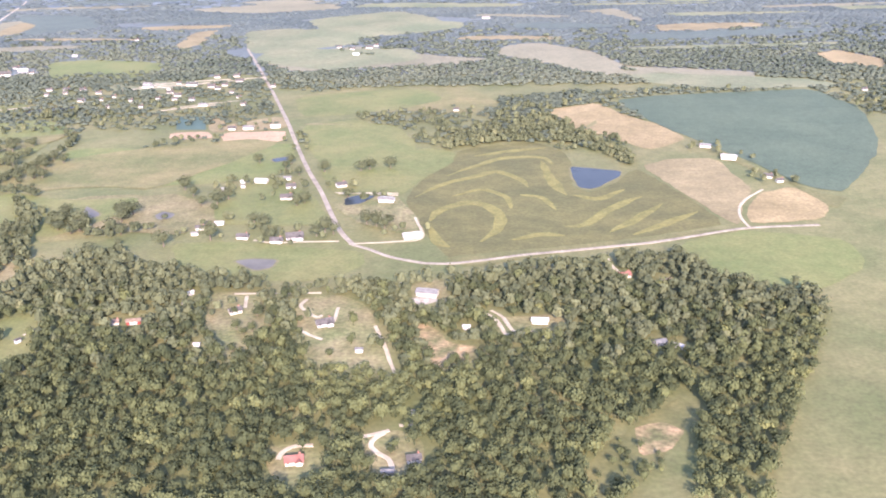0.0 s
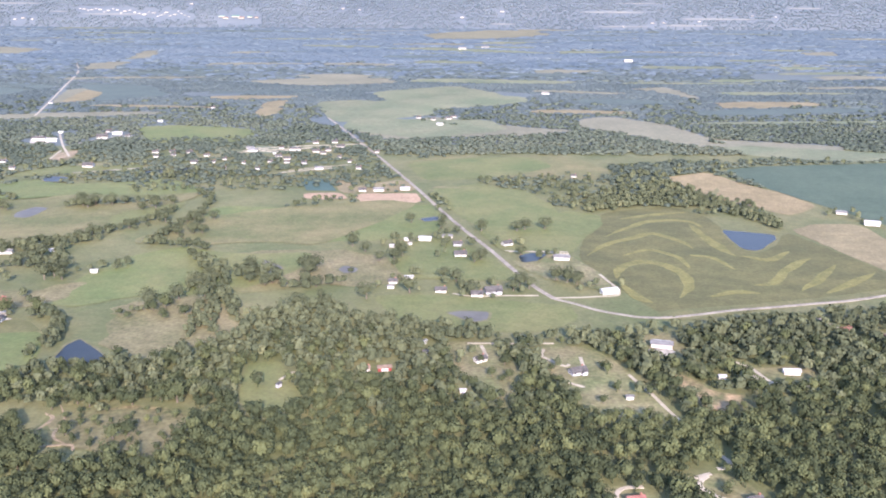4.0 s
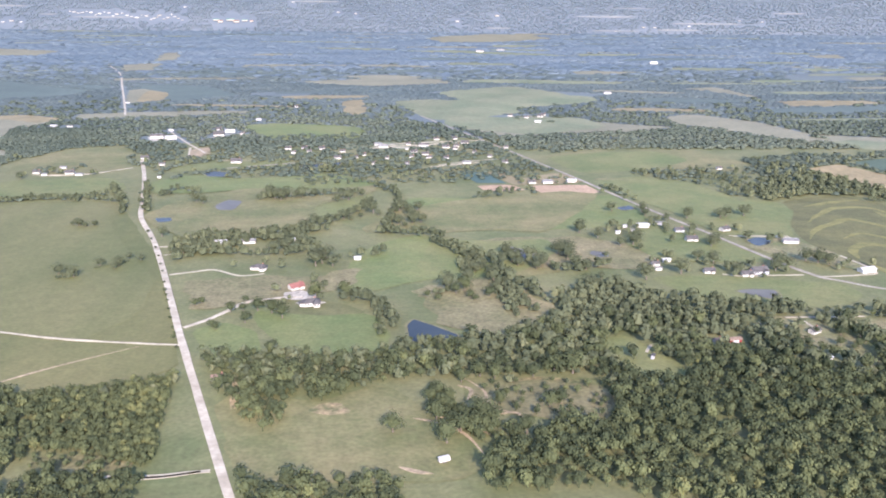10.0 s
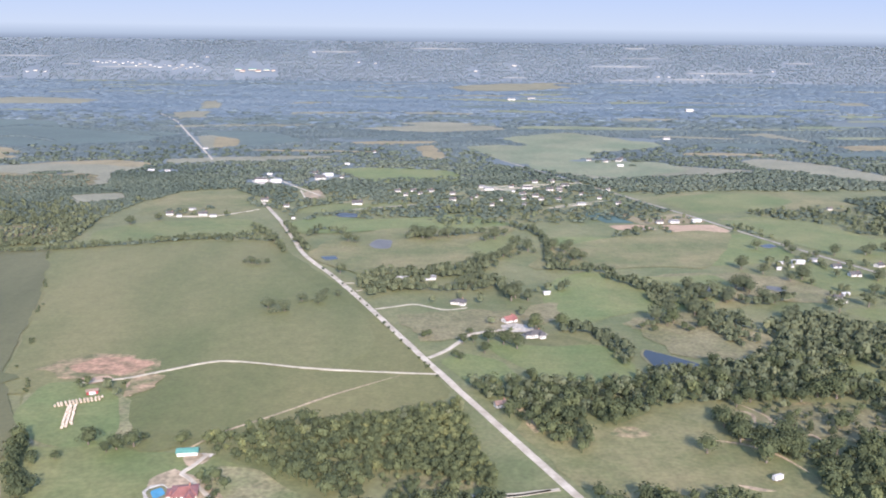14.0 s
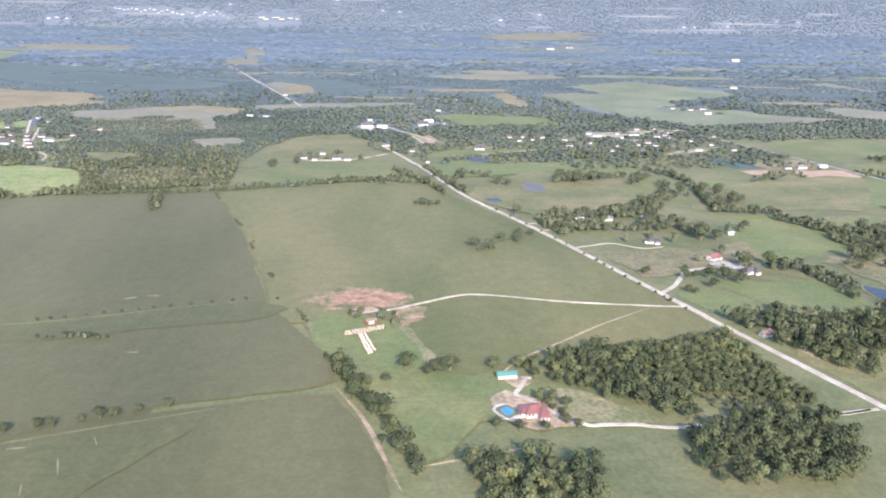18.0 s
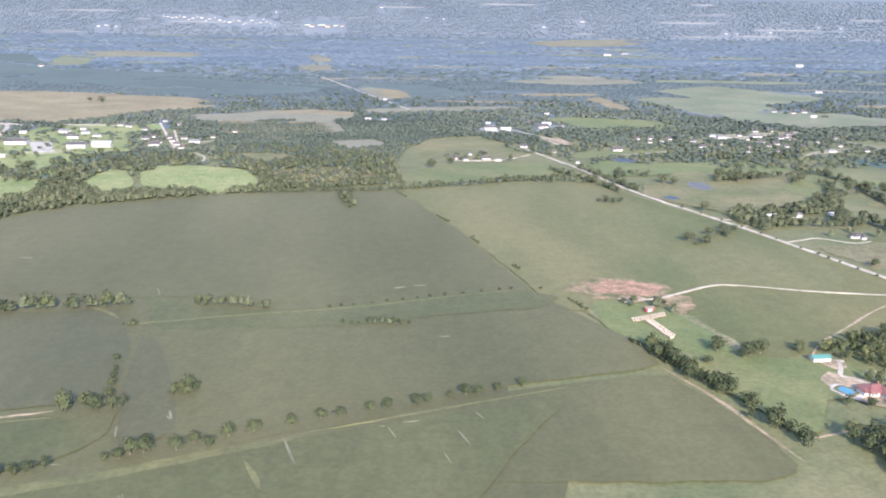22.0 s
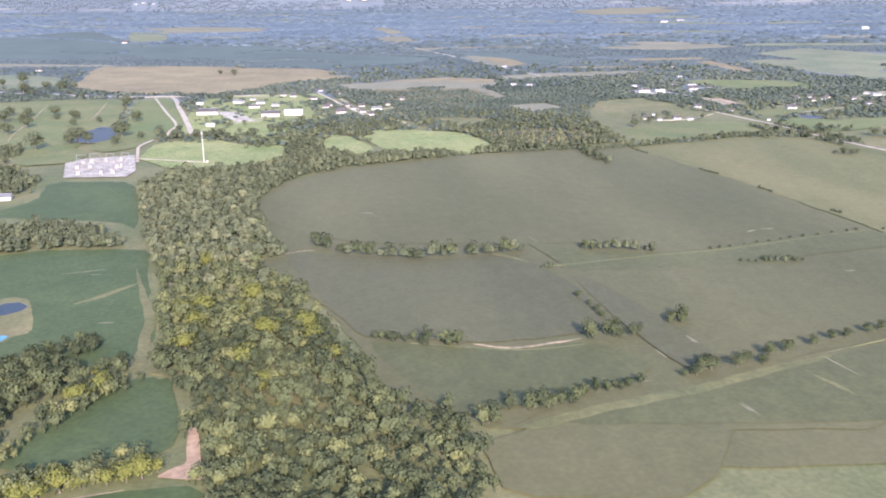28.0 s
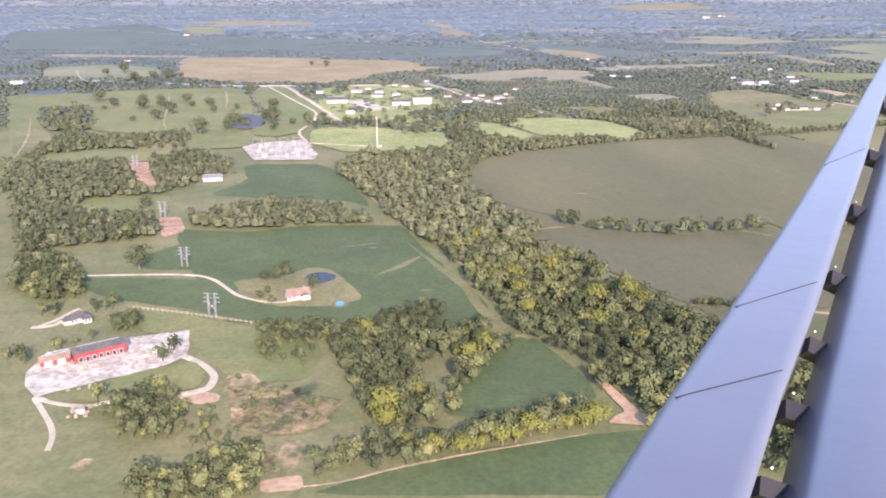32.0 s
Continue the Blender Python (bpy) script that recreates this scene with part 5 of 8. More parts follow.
for _ in range(26):
    y, d, w = lot.uniform(4246, 4395), lot.uniform(1.5, 4.0), lot.uniform(40, 190)
    x = lot.uniform(-3900, 2500)
    if any(abs(x - a) < w + c + 20 and abs(y - b) < 12 for a, b, c in CUTS):
        continue
    CUTS.append((x, y, w))
    bm = bmesh.new()
    low, high = [[bm.verts.new((x + w * u, y + s * d * (1 - u * u) ** 0.5 + lot.uniform(-0.3, 0.3), slope(x, y + s * d * (1 - u * u) ** 0.5) + 2.5)) for u in np.linspace(-1, 1, 11)] for s in (-1, 1)]
    for i in range(10):
        bm.faces.new((low[i], low[i + 1], high[i + 1], high[i]))
    me = bpy.data.meshes.new("hay_field")
    bm.to_mesh(me)
    bm.free()
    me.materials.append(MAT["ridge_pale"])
    tagged(new("hay_field", me), "thin pale strip of cleared land on the ridge", "hay field", kind="structure")

# ---- ponds ----
pond("pond", [(-350.3, 433.1), (-351.4, 458.3), (-347.5, 467.8), (-340.5, 460.5), (-334.1, 454.3), (-321.5, 439.8), (-335.1, 431.7)])
pond("pond", [(102, 708), (114, 704), (143, 693), (137, 676), (112, 645), (101, 650)])
pond("muddy", [(-134, 511), (-124, 514), (-107, 512), (-109, 499), (-117, 495), (-124, 500)])
pond("muddy", [(-211, 599), (-207, 608), (-196, 601), (-198, 591), (-206, 590)])
pond("pond", [(-78, 631), (-65, 640), (-54, 636), (-63, 620), (-75, 614)])
pond("pond", [(-153, 743), (-137, 752), (-136, 739), (-148, 733)])
pond("pond", [(-551, 908), (-543, 920), (-523, 911), (-525, 890), (-543, 891)])
pond("muddy", [(-514, 761), (-506, 783), (-491, 778), (-495, 744), (-508, 744)])
pond("muddy", [(-268, 621), (-268, 621), (-249, 601), (-263, 587)])
pond("pond", [(-556, 716), (-543, 719), (-540, 706), (-550, 702)])
pond("pond", [(-457, 950), (-409, 972), (-411, 952), (-449, 930)])
pond("pond", [(-1228, 375), (-1225, 380), (-1218, 381), (-1212, 375), (-1213, 368), (-1220, 362), (-1225, 366)])
pond("pool", [(-1212, 334), (-1210, 337), (-1207, 335), (-1208, 330), (-1211, 330)])
pond("pond", [(-1334, 845), (-1334, 902), (-1327, 936), (-1309, 922), (-1294, 862), (-1307, 833)])
pond("pond", [(-1648, 1178), (-1617, 1175), (-1583, 1184), (-1580, 1126), (-1613, 1118)])
pond("pool", [(-605, 309), (-601, 312), (-598, 306), (-602, 302)])

# ---- roads and drives ----
road(4.2, "asphalt", [(-300, 1360), (-251, 1197), (-201, 1025), (-161, 881), (-136, 784), (-115, 707), (-98, 652), (-84, 600), (-73, 562), (-62, 536)])
road(3.4, "asphalt", [(-62, 536), (-51, 528), (-36, 514), (-15, 503)])
road(3.4, "asphalt", [(-15, 503), (4, 502), (25, 507), (48, 514), (77, 520), (108, 527), (131, 532), (160, 542), (204, 557), (252, 561)])
road(2.4, "gravel", [(204, 557), (204, 578), (211, 602), (223, 621), (240, 640)])
road(2.4, "gravel", [(-83, 643), (-61, 644), (-37, 642)])
road(2.4, "gravel", [(-23, 587), (-17, 548), (-34, 541), (-64, 538)])
road(2.4, "gravel", [(-129, 547), (-116, 542), (-94, 543), (-72, 543)])
road(2.4, "gravel", [(-123, 461), (-102, 461), (-73, 461)])
road(2.5, "gravel", [(-113, 442), (-115, 458)])
road(2.4, "gravel", [(-78, 414), (-72, 408), (-65, 403)])
road(2.4, "gravel", [(-66, 420), (-62, 423), (-61, 441)])
road(2.4, "gravel", [(-39, 418), (-33, 396), (-29, 379), (-26, 367)])
road(3.2, "concrete", [(-37, 315), (-33, 316), (-26, 319)])
road(3.2, "concrete", [(-28, 317), (-32, 313), (-33, 308), (-30, 303), (-25, 298), (-23, 290)])
road(3.2, "concrete", [(-22, 323), (-17, 324), (-15, 329), (-17, 335)])
road(3.2, "concrete", [(-57, 309), (-65, 308), (-69, 304), (-70, 299)])
road(2.4, "gravel", [(23, 435), (29, 426), (34, 409), (44, 410)])
road(2.4, "gravel", [(98, 514), (100, 495), (104, 481)])
road(2.6, "gravel", [(18.9, 432.4), (24.2, 425.3), (27.4, 415.0), (29.8, 406.4), (39.9, 409.5)])
road(2.2, "gravel", [(96.0, 511.8), (98.4, 495.9), (103.7, 482.5)])
road(2.6, "gravel", [(-80.2, 452.4), (-81.9, 442.6), (-72.3, 430.1), (-68.7, 431.5)])
road(5, "concrete", [(-1375.1, 1178.3), (-1303.0, 1181.0), (-1228.3, 1178.1), (-1148.3, 1169.4)])
road(4, "concrete", [(-1320.0, 1170.6), (-1278.3, 1036.1), (-1248.6, 942.2), (-1246.5, 899.8), (-1244.7, 867.0)])
road(3.5, "gravel", [(-1198.6, 951.0), (-1170.9, 961.1), (-1149.6, 987.9)])
road(2.4, "gravel", [(-85.8, 645.8), (-64.0, 642.6), (-37.2, 637.9)])
road(4.2, "gravel", [(-1272.9, 278.0), (-1265.8, 272.3), (-1259.7, 263.6), (-1257.5, 255.2), (-1259.4, 246.6), (-1267.1, 242.6)])
road(2.8, "gravel", [(-1321.6, 245.9), (-1312.1, 240.5), (-1301.2, 237.6), (-1292.6, 239.5)])
road(2.6, "gravel", [(-1321.8, 245.5), (-1315.0, 234.6), (-1308.5, 222.6), (-1305.5, 214.5), (-1304.2, 205.7)])
road(5, "concrete", [(-1755.8, 1263.1), (-1688.2, 1269.6), (-1635.8, 1277.9), (-1580.3, 1279.1), (-1440.0, 1217.4), (-1342.7, 1188.1), (-1288.5, 1188.9)])
road(1.6, "dirt", [(-1445.6, 1127.1), (-1421.6, 998.5), (-1405.7, 894.4), (-1388.1, 823.5)])
road(2, "dirt", [(-1554.0, 928.3), (-1524.2, 837.1), (-1502.5, 755.6), (-1491.4, 697.0)])
road(2, "dirt", [(-1375.8, 1148.8), (-1359.3, 1039.3), (-1352.3, 969.3)])
road(2.4, "gravel", [(-1345.5, 316.0), (-1338.6, 325.5), (-1335.0, 334.3), (-1332.5, 339.2)])
road(2.5, "gravel", [(-532.6, 630.4), (-525.0, 630.1)])
road(2, "gravel", [(-524.1, 607.7), (-519.0, 610.4)])
road(3.5, "gravel", [(-468.2, 297.1), (-456.1, 297.3), (-445.5, 299.3), (-436.3, 300.5)])
road(2.4, "gravel", [(-31, 474), (-27, 475)])
road(5.5, "concrete", [(-176, -620), (-236, -400), (-297, -175), (-347, 15), (-366, 87), (-395, 184), (-418, 258), (-429, 291), (-459, 385), (-483, 461), (-515, 567), (-543, 654), (-569, 722), (-585, 794), (-608, 892), (-634, 987)])
road(5, "concrete", [(-754, 1368), (-805, 1552), (-872, 1788), (-954, 2074), (-1052, 2325)])
road(4.5, "concrete", [(-480, 461), (-468, 474), (-458, 490), (-449, 503), (-431, 509), (-416, 511)])
road(2.5, "gravel", [(-510, 561), (-495, 567), (-481, 571), (-462, 557), (-446, 561)])
road(2.5, "gravel", [(-476, 434), (-520, 441), (-552, 448), (-579, 457), (-602, 461), (-625, 450), (-645, 438), (-669, 432)])
road(1.5, "dirt", [(-498, 433), (-533, 408), (-561, 384), (-584, 365), (-600, 345)])
road(2.5, "gravel", [(-725, 906), (-696, 906), (-664, 914), (-633, 944)])
road(3, "gravel", [(-375, 1073), (-318, 1089), (-289, 1097)])
road(3, "gravel", [(-282, 953), (-262, 973), (-241, 986)])
road(5, "concrete", [(-1104, 1199), (-1073, 1096), (-1040, 988)])
road(3, "gravel", [(-992, 898), (-997, 932), (-1013, 957)])
road(3, "gravel", [(-716, 902), (-680, 905), (-647, 929)])
road(3, "gravel", [(-362, 1098), (-336, 1083), (-266, 1108)])
road(3, "gravel", [(-300, 952), (-262, 976), (-220, 992)])
road(4, "gravel", [(-1237, 1181), (-1171, 1181)])
road(4, "gravel", [(-2115, 4105), (-1909, 3593)])
road(2.5, "gravel", [(-1350, 388), (-1321, 387), (-1291, 384), (-1275, 374), (-1260, 350), (-1242, 338), (-1224, 343)])
road(1, "dirt", [(-1218, 176), (-1206, 178), (-1185, 185), (-1162, 191), (-1134, 197), (-1122, 200)])
road(3, "gravel", [(-1347, 317), (-1338, 319), (-1334, 329)])
road(4, "concrete", [(-1243, 738), (-1253, 782), (-1258, 813), (-1252, 846)])
road(3, "concrete", [(-1249, 752), (-1220, 741), (-1181, 726)])
road(8, "concrete", [(-1218, 869), (-1234, 935), (-1267, 1062), (-1301, 1183), (-1341, 1193), (-1397, 1205), (-1452, 1229)])
road(8, "concrete", [(-1452, 1229), (-1525, 1256), (-1610, 1277), (-1675, 1284)])
road(2.6, "verge", [(-969.3, 434.0), (-962.4, 429.6), (-955.3, 422.5), (-949.8, 415.6)])
road(1.6, "verge", [(-947.3, 406.4), (-932.5, 408.9), (-914.4, 412.2), (-889.8, 418.0)])
road(1.8, "dirt", [(-995.9, 304.2), (-989.0, 299.9), (-981.5, 297.2), (-972.4, 297.6), (-961.4, 300.6), (-946.8, 305.0)])
road(1.1, "verge", [(-892.9, 416.3), (-874.0, 420.7), (-841.8, 425.3), (-808.1, 433.1), (-772.3, 444.3), (-727.6, 455.8)])
road(1.4, "verge", [(-844.3, 278.3), (-806.3, 291.4), (-764.9, 305.2), (-726.3, 317.4)])
road(1.4, "verge", [(-1023.4, 307.3), (-995.6, 298.8), (-971.7, 294.4), (-945.8, 297.8)])
road(0.8, "mark", [(-917.1, 290.4), (-915.3, 280.0)])
road(0.9, "mark", [(-898.9, 302.1), (-896.4, 294.2)])
road(0.5, "mark", [(-900.9, 236.6), (-898.3, 225.8)])
road(0.4, "mark", [(-849.3, 275.2), (-844.5, 256.8)])
road(0.9, "mark", [(-1046.8, 536.7), (-1036.4, 533.2)])
road(0.7, "mark", [(-935.3, 260.0), (-929.3, 259.5)])
road(1.2, "dirt", [(-1092.7, 447.3), (-1080.5, 452.5), (-1072.8, 453.0)])
road(1.04, "mark", [(-801, 463), (-794, 465)])
road(1.04, "mark", [(-789, 467), (-781, 468)])
road(1.17, "mark", [(-780, 382), (-774, 382)])
road(0.52, "mark", [(-811, 283), (-809, 283)])
road(0.52, "mark", [(-808, 282), (-805, 273)])
road(0.59, "mark", [(-802, 286), (-795, 287)])
road(0.52, "mark", [(-780, 278), (-776, 265)])
road(0.52, "mark", [(-787, 260), (-785, 252)])
road(0.45, "mark", [(-848, 272), (-843, 254)])
road(0.45, "mark", [(-771, 294), (-768, 287)])
road(0.45, "mark", [(-902, 236), (-900, 229)])
road(0.52, "mark", [(-941, 467), (-937, 454)])
road(0.91, "mark", [(-1046, 536), (-1037, 536)])
road(0.52, "mark", [(-899, 297), (-897, 294)])
road(0.65, "mark", [(-801, 462), (-795, 464)])
road(2.5, "verge", [(-862, 258), (-857, 246), (-854, 237)])
road(0.65, "mark", [(-1211, 425), (-1188, 431)])
road(0.65, "mark", [(-1195, 422), (-1189, 422)])
road(0.78, "mark", [(-1171, 348), (-1163, 348)])
road(0.65, "mark", [(-1120, 415), (-1114, 416)])
road(5, "verge", [(-1171.8, 430.3), (-1158.9, 388.2), (-1151.0, 364.9), (-1145.4, 343.7), (-1142.4, 317.4), (-1136.1, 293.6), (-1126.8, 285.3)])
road(4, "verge", [(-1190, 375), (-1179, 386), (-1164, 406)])
road(2, "dirt", [(-1158, 435), (-1150, 414), (-1138, 354), (-1135, 325)])
road(1.5, "dirt", [(-1209, 620), (-1186, 521), (-1170, 469)])
road(9.3, "strip", [(-13, 579), (-5, 602), (12, 617), (29, 611), (37, 585), (33, 559), (21, 538)])
road(7.5, "strip", [(-24, 632), (-5, 662), (22, 683), (41, 695), (58, 674), (63, 653)])
road(7.5, "strip", [(-1, 686), (28, 718), (54, 738), (83, 735), (89, 715)])
road(7.5, "strip", [(24, 743), (55, 758), (89, 768)])
road(9.3, "strip", [(81, 726), (82, 685), (85, 655), (90, 632)])
road(7.5, "strip", [(80, 564), (96, 570), (112, 593), (133, 617), (145, 627)])
road(7.5, "strip", [(108, 552), (133, 580), (158, 611)])
road(7.5, "strip", [(123, 547), (150, 568), (178, 592)])
road(7.5, "strip", [(94, 633), (113, 623), (136, 645)])
road(7.5, "strip", [(-13, 570), (-7, 541), (1, 529)])
road(5.6, "strip", [(4, 633), (26, 649), (44, 631), (46, 603)])
road(7.5, "strip", [(42, 541), (63, 550), (78, 547)])
road(5.6, "strip", [(55, 635), (71, 627), (78, 599)])
road(2, "dirt", [(-353, 342), (-340, 336), (-330, 325), (-324, 308)])
road(2, "dirt", [(-329, 376), (-323, 370), (-326, 358)])
road(1.5, "dirt", [(-322, 343), (-306, 345), (-302, 340)])
road(3, "dirt", [(-360, 299), (-353, 295), (-346, 293)])
road(1.5, "dirt", [(-341, 343), (-329, 338), (-320, 326)])
road(2.5, "gravel", [(-440, 300), (-452, 297), (-466, 296), (-477, 298)])
road(3.5, "concrete", [(-576, 296), (-567, 293), (-549, 292), (-533, 289), (-519, 291)])
road(3, "concrete", [(-587, 342), (-591, 332), (-595, 324), (-591, 319), (-583, 307), (-576, 296)])
road(1.5, "dirt", [(-639, 265), (-628, 268), (-603, 275), (-592, 276)])
road(2, "dirt", [(-676, 337), (-664, 306), (-656, 273), (-650, 247)])
road(2, "gravel", [(-223, 412), (-220, 418), (-217, 423)])
road(1.5, "dirt", [(-325, 384), (-317, 369), (-316, 353), (-307, 345)])
road(1.5, "dirt", [(-336, 340), (-327, 335), (-317, 321)])
road(3, "gravel", [(-595, 1124), (-573, 1170), (-546, 1187)])
road(3, "gravel", [(-597, 1073), (-588, 1015)])
road(4, "asphalt", [(-532, 938), (-493, 953), (-460, 968)])
road(4, "concrete", [(-368, 1094), (-336, 1067), (-301, 1091), (-251, 1111)])
road(3, "concrete", [(-391, 1057), (-349, 1071), (-301, 1091)])
road(4, "concrete", [(-1071, 1134), (-1047, 1037), (-1033, 985)])
road(3, "concrete", [(-1039, 1019), (-1021, 1032), (-1003, 1045)])
road(3, "concrete", [(-1184, 942), (-1158, 956), (-1150, 996)])
road(2, "gravel", [(-1594, 1276), (-1618, 1328), (-1645, 1408)])
road(4.5, "concrete", [(-377, 1057), (-354, 1089), (-327, 1102), (-271, 1116), (-228, 1125)])
road(4, "concrete", [(-310, 941), (-284, 954), (-253, 968)])
road(4, "concrete", [(-648, 1197), (-608, 1107), (-570, 1030)])

# ---- houses, barns and sheds ----
building("houseR", -63, 297, 9.0, 10)
building("houseG", -15, 297, 7.0, 10)
building("shed", -25, 288, 5.9, 0)
building("barnW", -12, 456, 14.8, -15)
building("shed", 48, 419, 10.5, -5)
building("shed", 105, 393, 8.8, 20)
building("shed", 114, 389, 5.8, -40)
building("houseW", -117, 436, 8.3, 30)
building("houseG", -66, 420, 10.9, 20)
building("shed", -45, 389, 4.6, 0)
building("shedR", -169, 425, 9.0, 10)
building("shed", -148, 461, 4.1, 40)
building("houseG", -102, 549, 13.8, 10)
building("houseW", -113, 543, 9.9, 0)
building("barnW", -45, 623, 14.4, -10)
building("barnW", -24, 548, 14.3, 15)
building("houseW", -83, 662, 9.9, 30)
building("houseW", -121, 633, 11.3, 5)
building("houseG", -122, 660, 9.0, 5)
building("shed", -130, 683, 10.2, 5)
building("shed", -163, 675, 4.2, 0)
building("shed", -160, 662, 4.1, 0)
building("shed", -159, 578, 7.3, 5)
building("houseW", -137, 551, 9.3, 0)
building("barnW", 239, 723, 15.2, -20)
building("barnW", 230, 762, 11.6, -20)
building("houseW", 254, 670, 8.6, -20)
building("houseW", 259, 658, 6.6, 10)
building("shed", 9, 413, 4.7, 0)
building("shedR", 126, 469, 8.1, 10)
building("houseR", 104, 478, 8.2, 10)
building("houseW", 11, 921, 7.3, 0)
building("houseW", -160, 1357, 8.8, 0)
building("shed", -128, 1287, 11.7, -10)
building("houseW", -105, 1368, 8.9, 0)
building("houseW", -223, 964, 7.8, 0)
building("houseW", -291, 1128, 9.1, 10)
building("hall", -310, 1078, 16.1, 0)
building("barnW", -367, 1086, 11.9, -10)
building("shed", -267, 962, 11.8, 0)
building("houseW", -311, 1018, 9.7, 0)
building("houseW", -256, 1099, 11.8, 0)
building("houseW", -211, 852, 9.2, 5)
building("barnW", -195, 853, 12.7, 5)
building("shed", -169, 858, 11.5, 5)
building("houseW", -457, 1061, 9.0, 0)
building("houseW", -414, 995, 9.8, 0)
building("barnW", 77, 1678, 17.3, 0)
building("houseW", 474, 994, 7.2, 0)
building("houseW", -587, 1216, 10.5, 10)
building("houseR", -421.4, 527.7, 11.5, 33)
building("shed", -383, 591, 5.8, 10)
building("houseP", -448, 388, 7.8, 15)
building("shed", -467, 639, 12.5, 5)
building("shed", -488, 638, 10.8, 5)
building("shed", -434, 644, 5.4, 0)
building("houseW", -724, 915, 9.3, 5)
building("shed", -712, 903, 6.5, 5)
building("hall", -654, 1146, 20.4, 5)
building("barnW", -634, 1137, 17.1, 5)
building("houseW", -633, 997, 11.0, 0)
building("barnW", -568, 1193, 16.0, 10)
building("houseW", -526, 971, 14.5, 0)
building("houseW", -436, 1058, 9.9, 20)
building("houseW", -410, 1038, 8.3, 0)
building("barnW", -361, 1069, 14.2, 5)
building("houseW", -283, 1067, 11.3, 0)
building("houseW", -269, 1075, 8.6, 0)
building("barnW", -35, 2898, 30.1, 0)
building("houseW", -138, 1336, 8.9, 0)
building("barnW", -148, 675, 12.4, -10)
building("shed", -174, 656, 4.6, 0)
building("houseW", -170, 569, 7.4, 5)
building("shed", -171, 558, 5.6, 5)
building("shed", -819, 1246, 10.5, 0)
building("shed", -790, 1517, 9.3, 0)
building("barnW", 399, 2430, 26.3, 0)
building("houseW", -502, 1465, 7.7, 0)
building("barnG", -596.1, 342.4, 11.2, 3)
building("shedR", -659, 416, 7.0, 20)
building("houseW", -689, 912, 11.2, 5)
building("shed", -677, 903, 8.6, 5)
building("hall", -1149, 988, 25.8, 0)
building("barnW", -1151, 1072, 12.3, 0)
building("hall", -1176, 1059, 16.8, 5)
building("houseW", -1135, 1160, 11.4, 0)
building("houseW", -1106, 1130, 11.1, 10)
building("houseW", -1087, 1050, 11.8, 5)
building("houseW", -1068, 1008, 15.6, 5)
building("houseW", -1084, 1072, 9.0, 5)
building("houseW", -1043, 1059, 10.3, 0)
building("barnW", -1025, 1028, 15.7, 0)
building("houseW", -1010, 1068, 6.6, 0)
building("houseW", -1149, 1171, 9.9, 0)
building("shed", -796, 1243, 9.9, 0)
building("houseW", -578, 1164, 17.3, 10)
building("houseW", -549, 1176, 7.9, 0)
building("houseW", -267, 1134, 9.8, 0)
building("houseW", -114, 1348, 11.8, 0)
building("barnW", 42, 2958, 31.8, 0)
building("redbarn", -1307.9, 282.6, 26.1, 30)
building("shedR", -1324.2, 277.1, 13.8, 23)
building("houseP", -1230.3, 343.7, 13.8, 17)
building("shed", -1311, 607, 17.9, 10)
building("shed", -1301, 232, 2.3, 0)
building("hall", -1225, 1014, 30.7, 0)
building("shed", -1201, 1106, 16.6, -20)
building("barnW", -1208, 924, 11.5, 0)
building("barnW", -1123, 995, 26.1, -2)
building("shed", -1249, 1099, 10.5, 0)
building("shed", -1172, 1097, 13.5, 0)
building("shed", -1186, 1133, 9.3, 0)
building("houseW", -1061, 1064, 10.3, 0)
building("houseW", -1053, 1037, 8.6, 0)
building("houseW", -1042, 1011, 8.4, 0)
building("houseW", -1032, 986, 8.2, 0)
building("houseW", -1075, 1184, 8.1, 0)
building("houseW", -1101, 1220, 8.3, 0)
building("houseW", -990, 1114, 7.7, 0)
building("houseW", -1605, 1572, 13.0, 0)
building("houseW", -1621, 2236, 18.0, 0)
building("shed", -705, 940, 8.7, 0)
building("shed", -1678, 1243, 19.8, 0)
building("shedD", -222, 404, 3.7, 60)
building("houseP", -179, 424, 5.6, 10)
building("shed", -128, 397, 2.6, 0)
building("houseW", -147, 446, 3.2, 0)
building("shed", -649, 1205, 8.0, 0)
building("houseW", -477, 1059, 9.2, 10)
building("houseW", -468, 1030, 6.9, 0)
building("houseW", -450, 1039, 7.0, 0)
building("houseW", -384, 1015, 6.2, 0)
building("houseW", -357, 992, 5.4, 0)
building("houseW", -324, 1033, 9.9, 20)
building("shed", -544, 1311, 8.7, 0)
building("houseW", -605, 958, 7.7, 0)
building("shed", -592, 888, 4.8, 0)
building("houseW", -208, 1064, 7.0, 0)
building("houseW", -273, 1055, 8.4, 0)
building("houseW", -328, 1000, 6.7, 0)
building("houseW", -1067, 1028, 9.9, 0)
building("houseW", -329, 1089, 7.2, 0)
building("houseW", -308, 996, 8.0, 0)
building("houseG", -288, 993, 7.9, 0)
building("houseW", -251, 1030, 6.1, 0)
building("houseW", -372, 959, 5.8, 0)
building("houseG", -335, 959, 5.8, 0)
building("houseW", -393, 998, 6.1, 0)
building("houseW", -236, 1001, 6.6, 0)
building("shed", -332, 1054, 4.9, 0)
# the far town: barn and house models placed and sized to fit the view
building("barnW", -2068, 4267, 16.6, 0, 32.4)
building("barnW", -2032, 4271, 20.7, 0, 37.5)
building("barnW", -1988, 4267, 14.4, 0, 32.9)
building("barnW", -1760, 4307, 18.4, 0, 78.8)
building("barnW", -1721, 4305, 16.3, 0, 76.6)
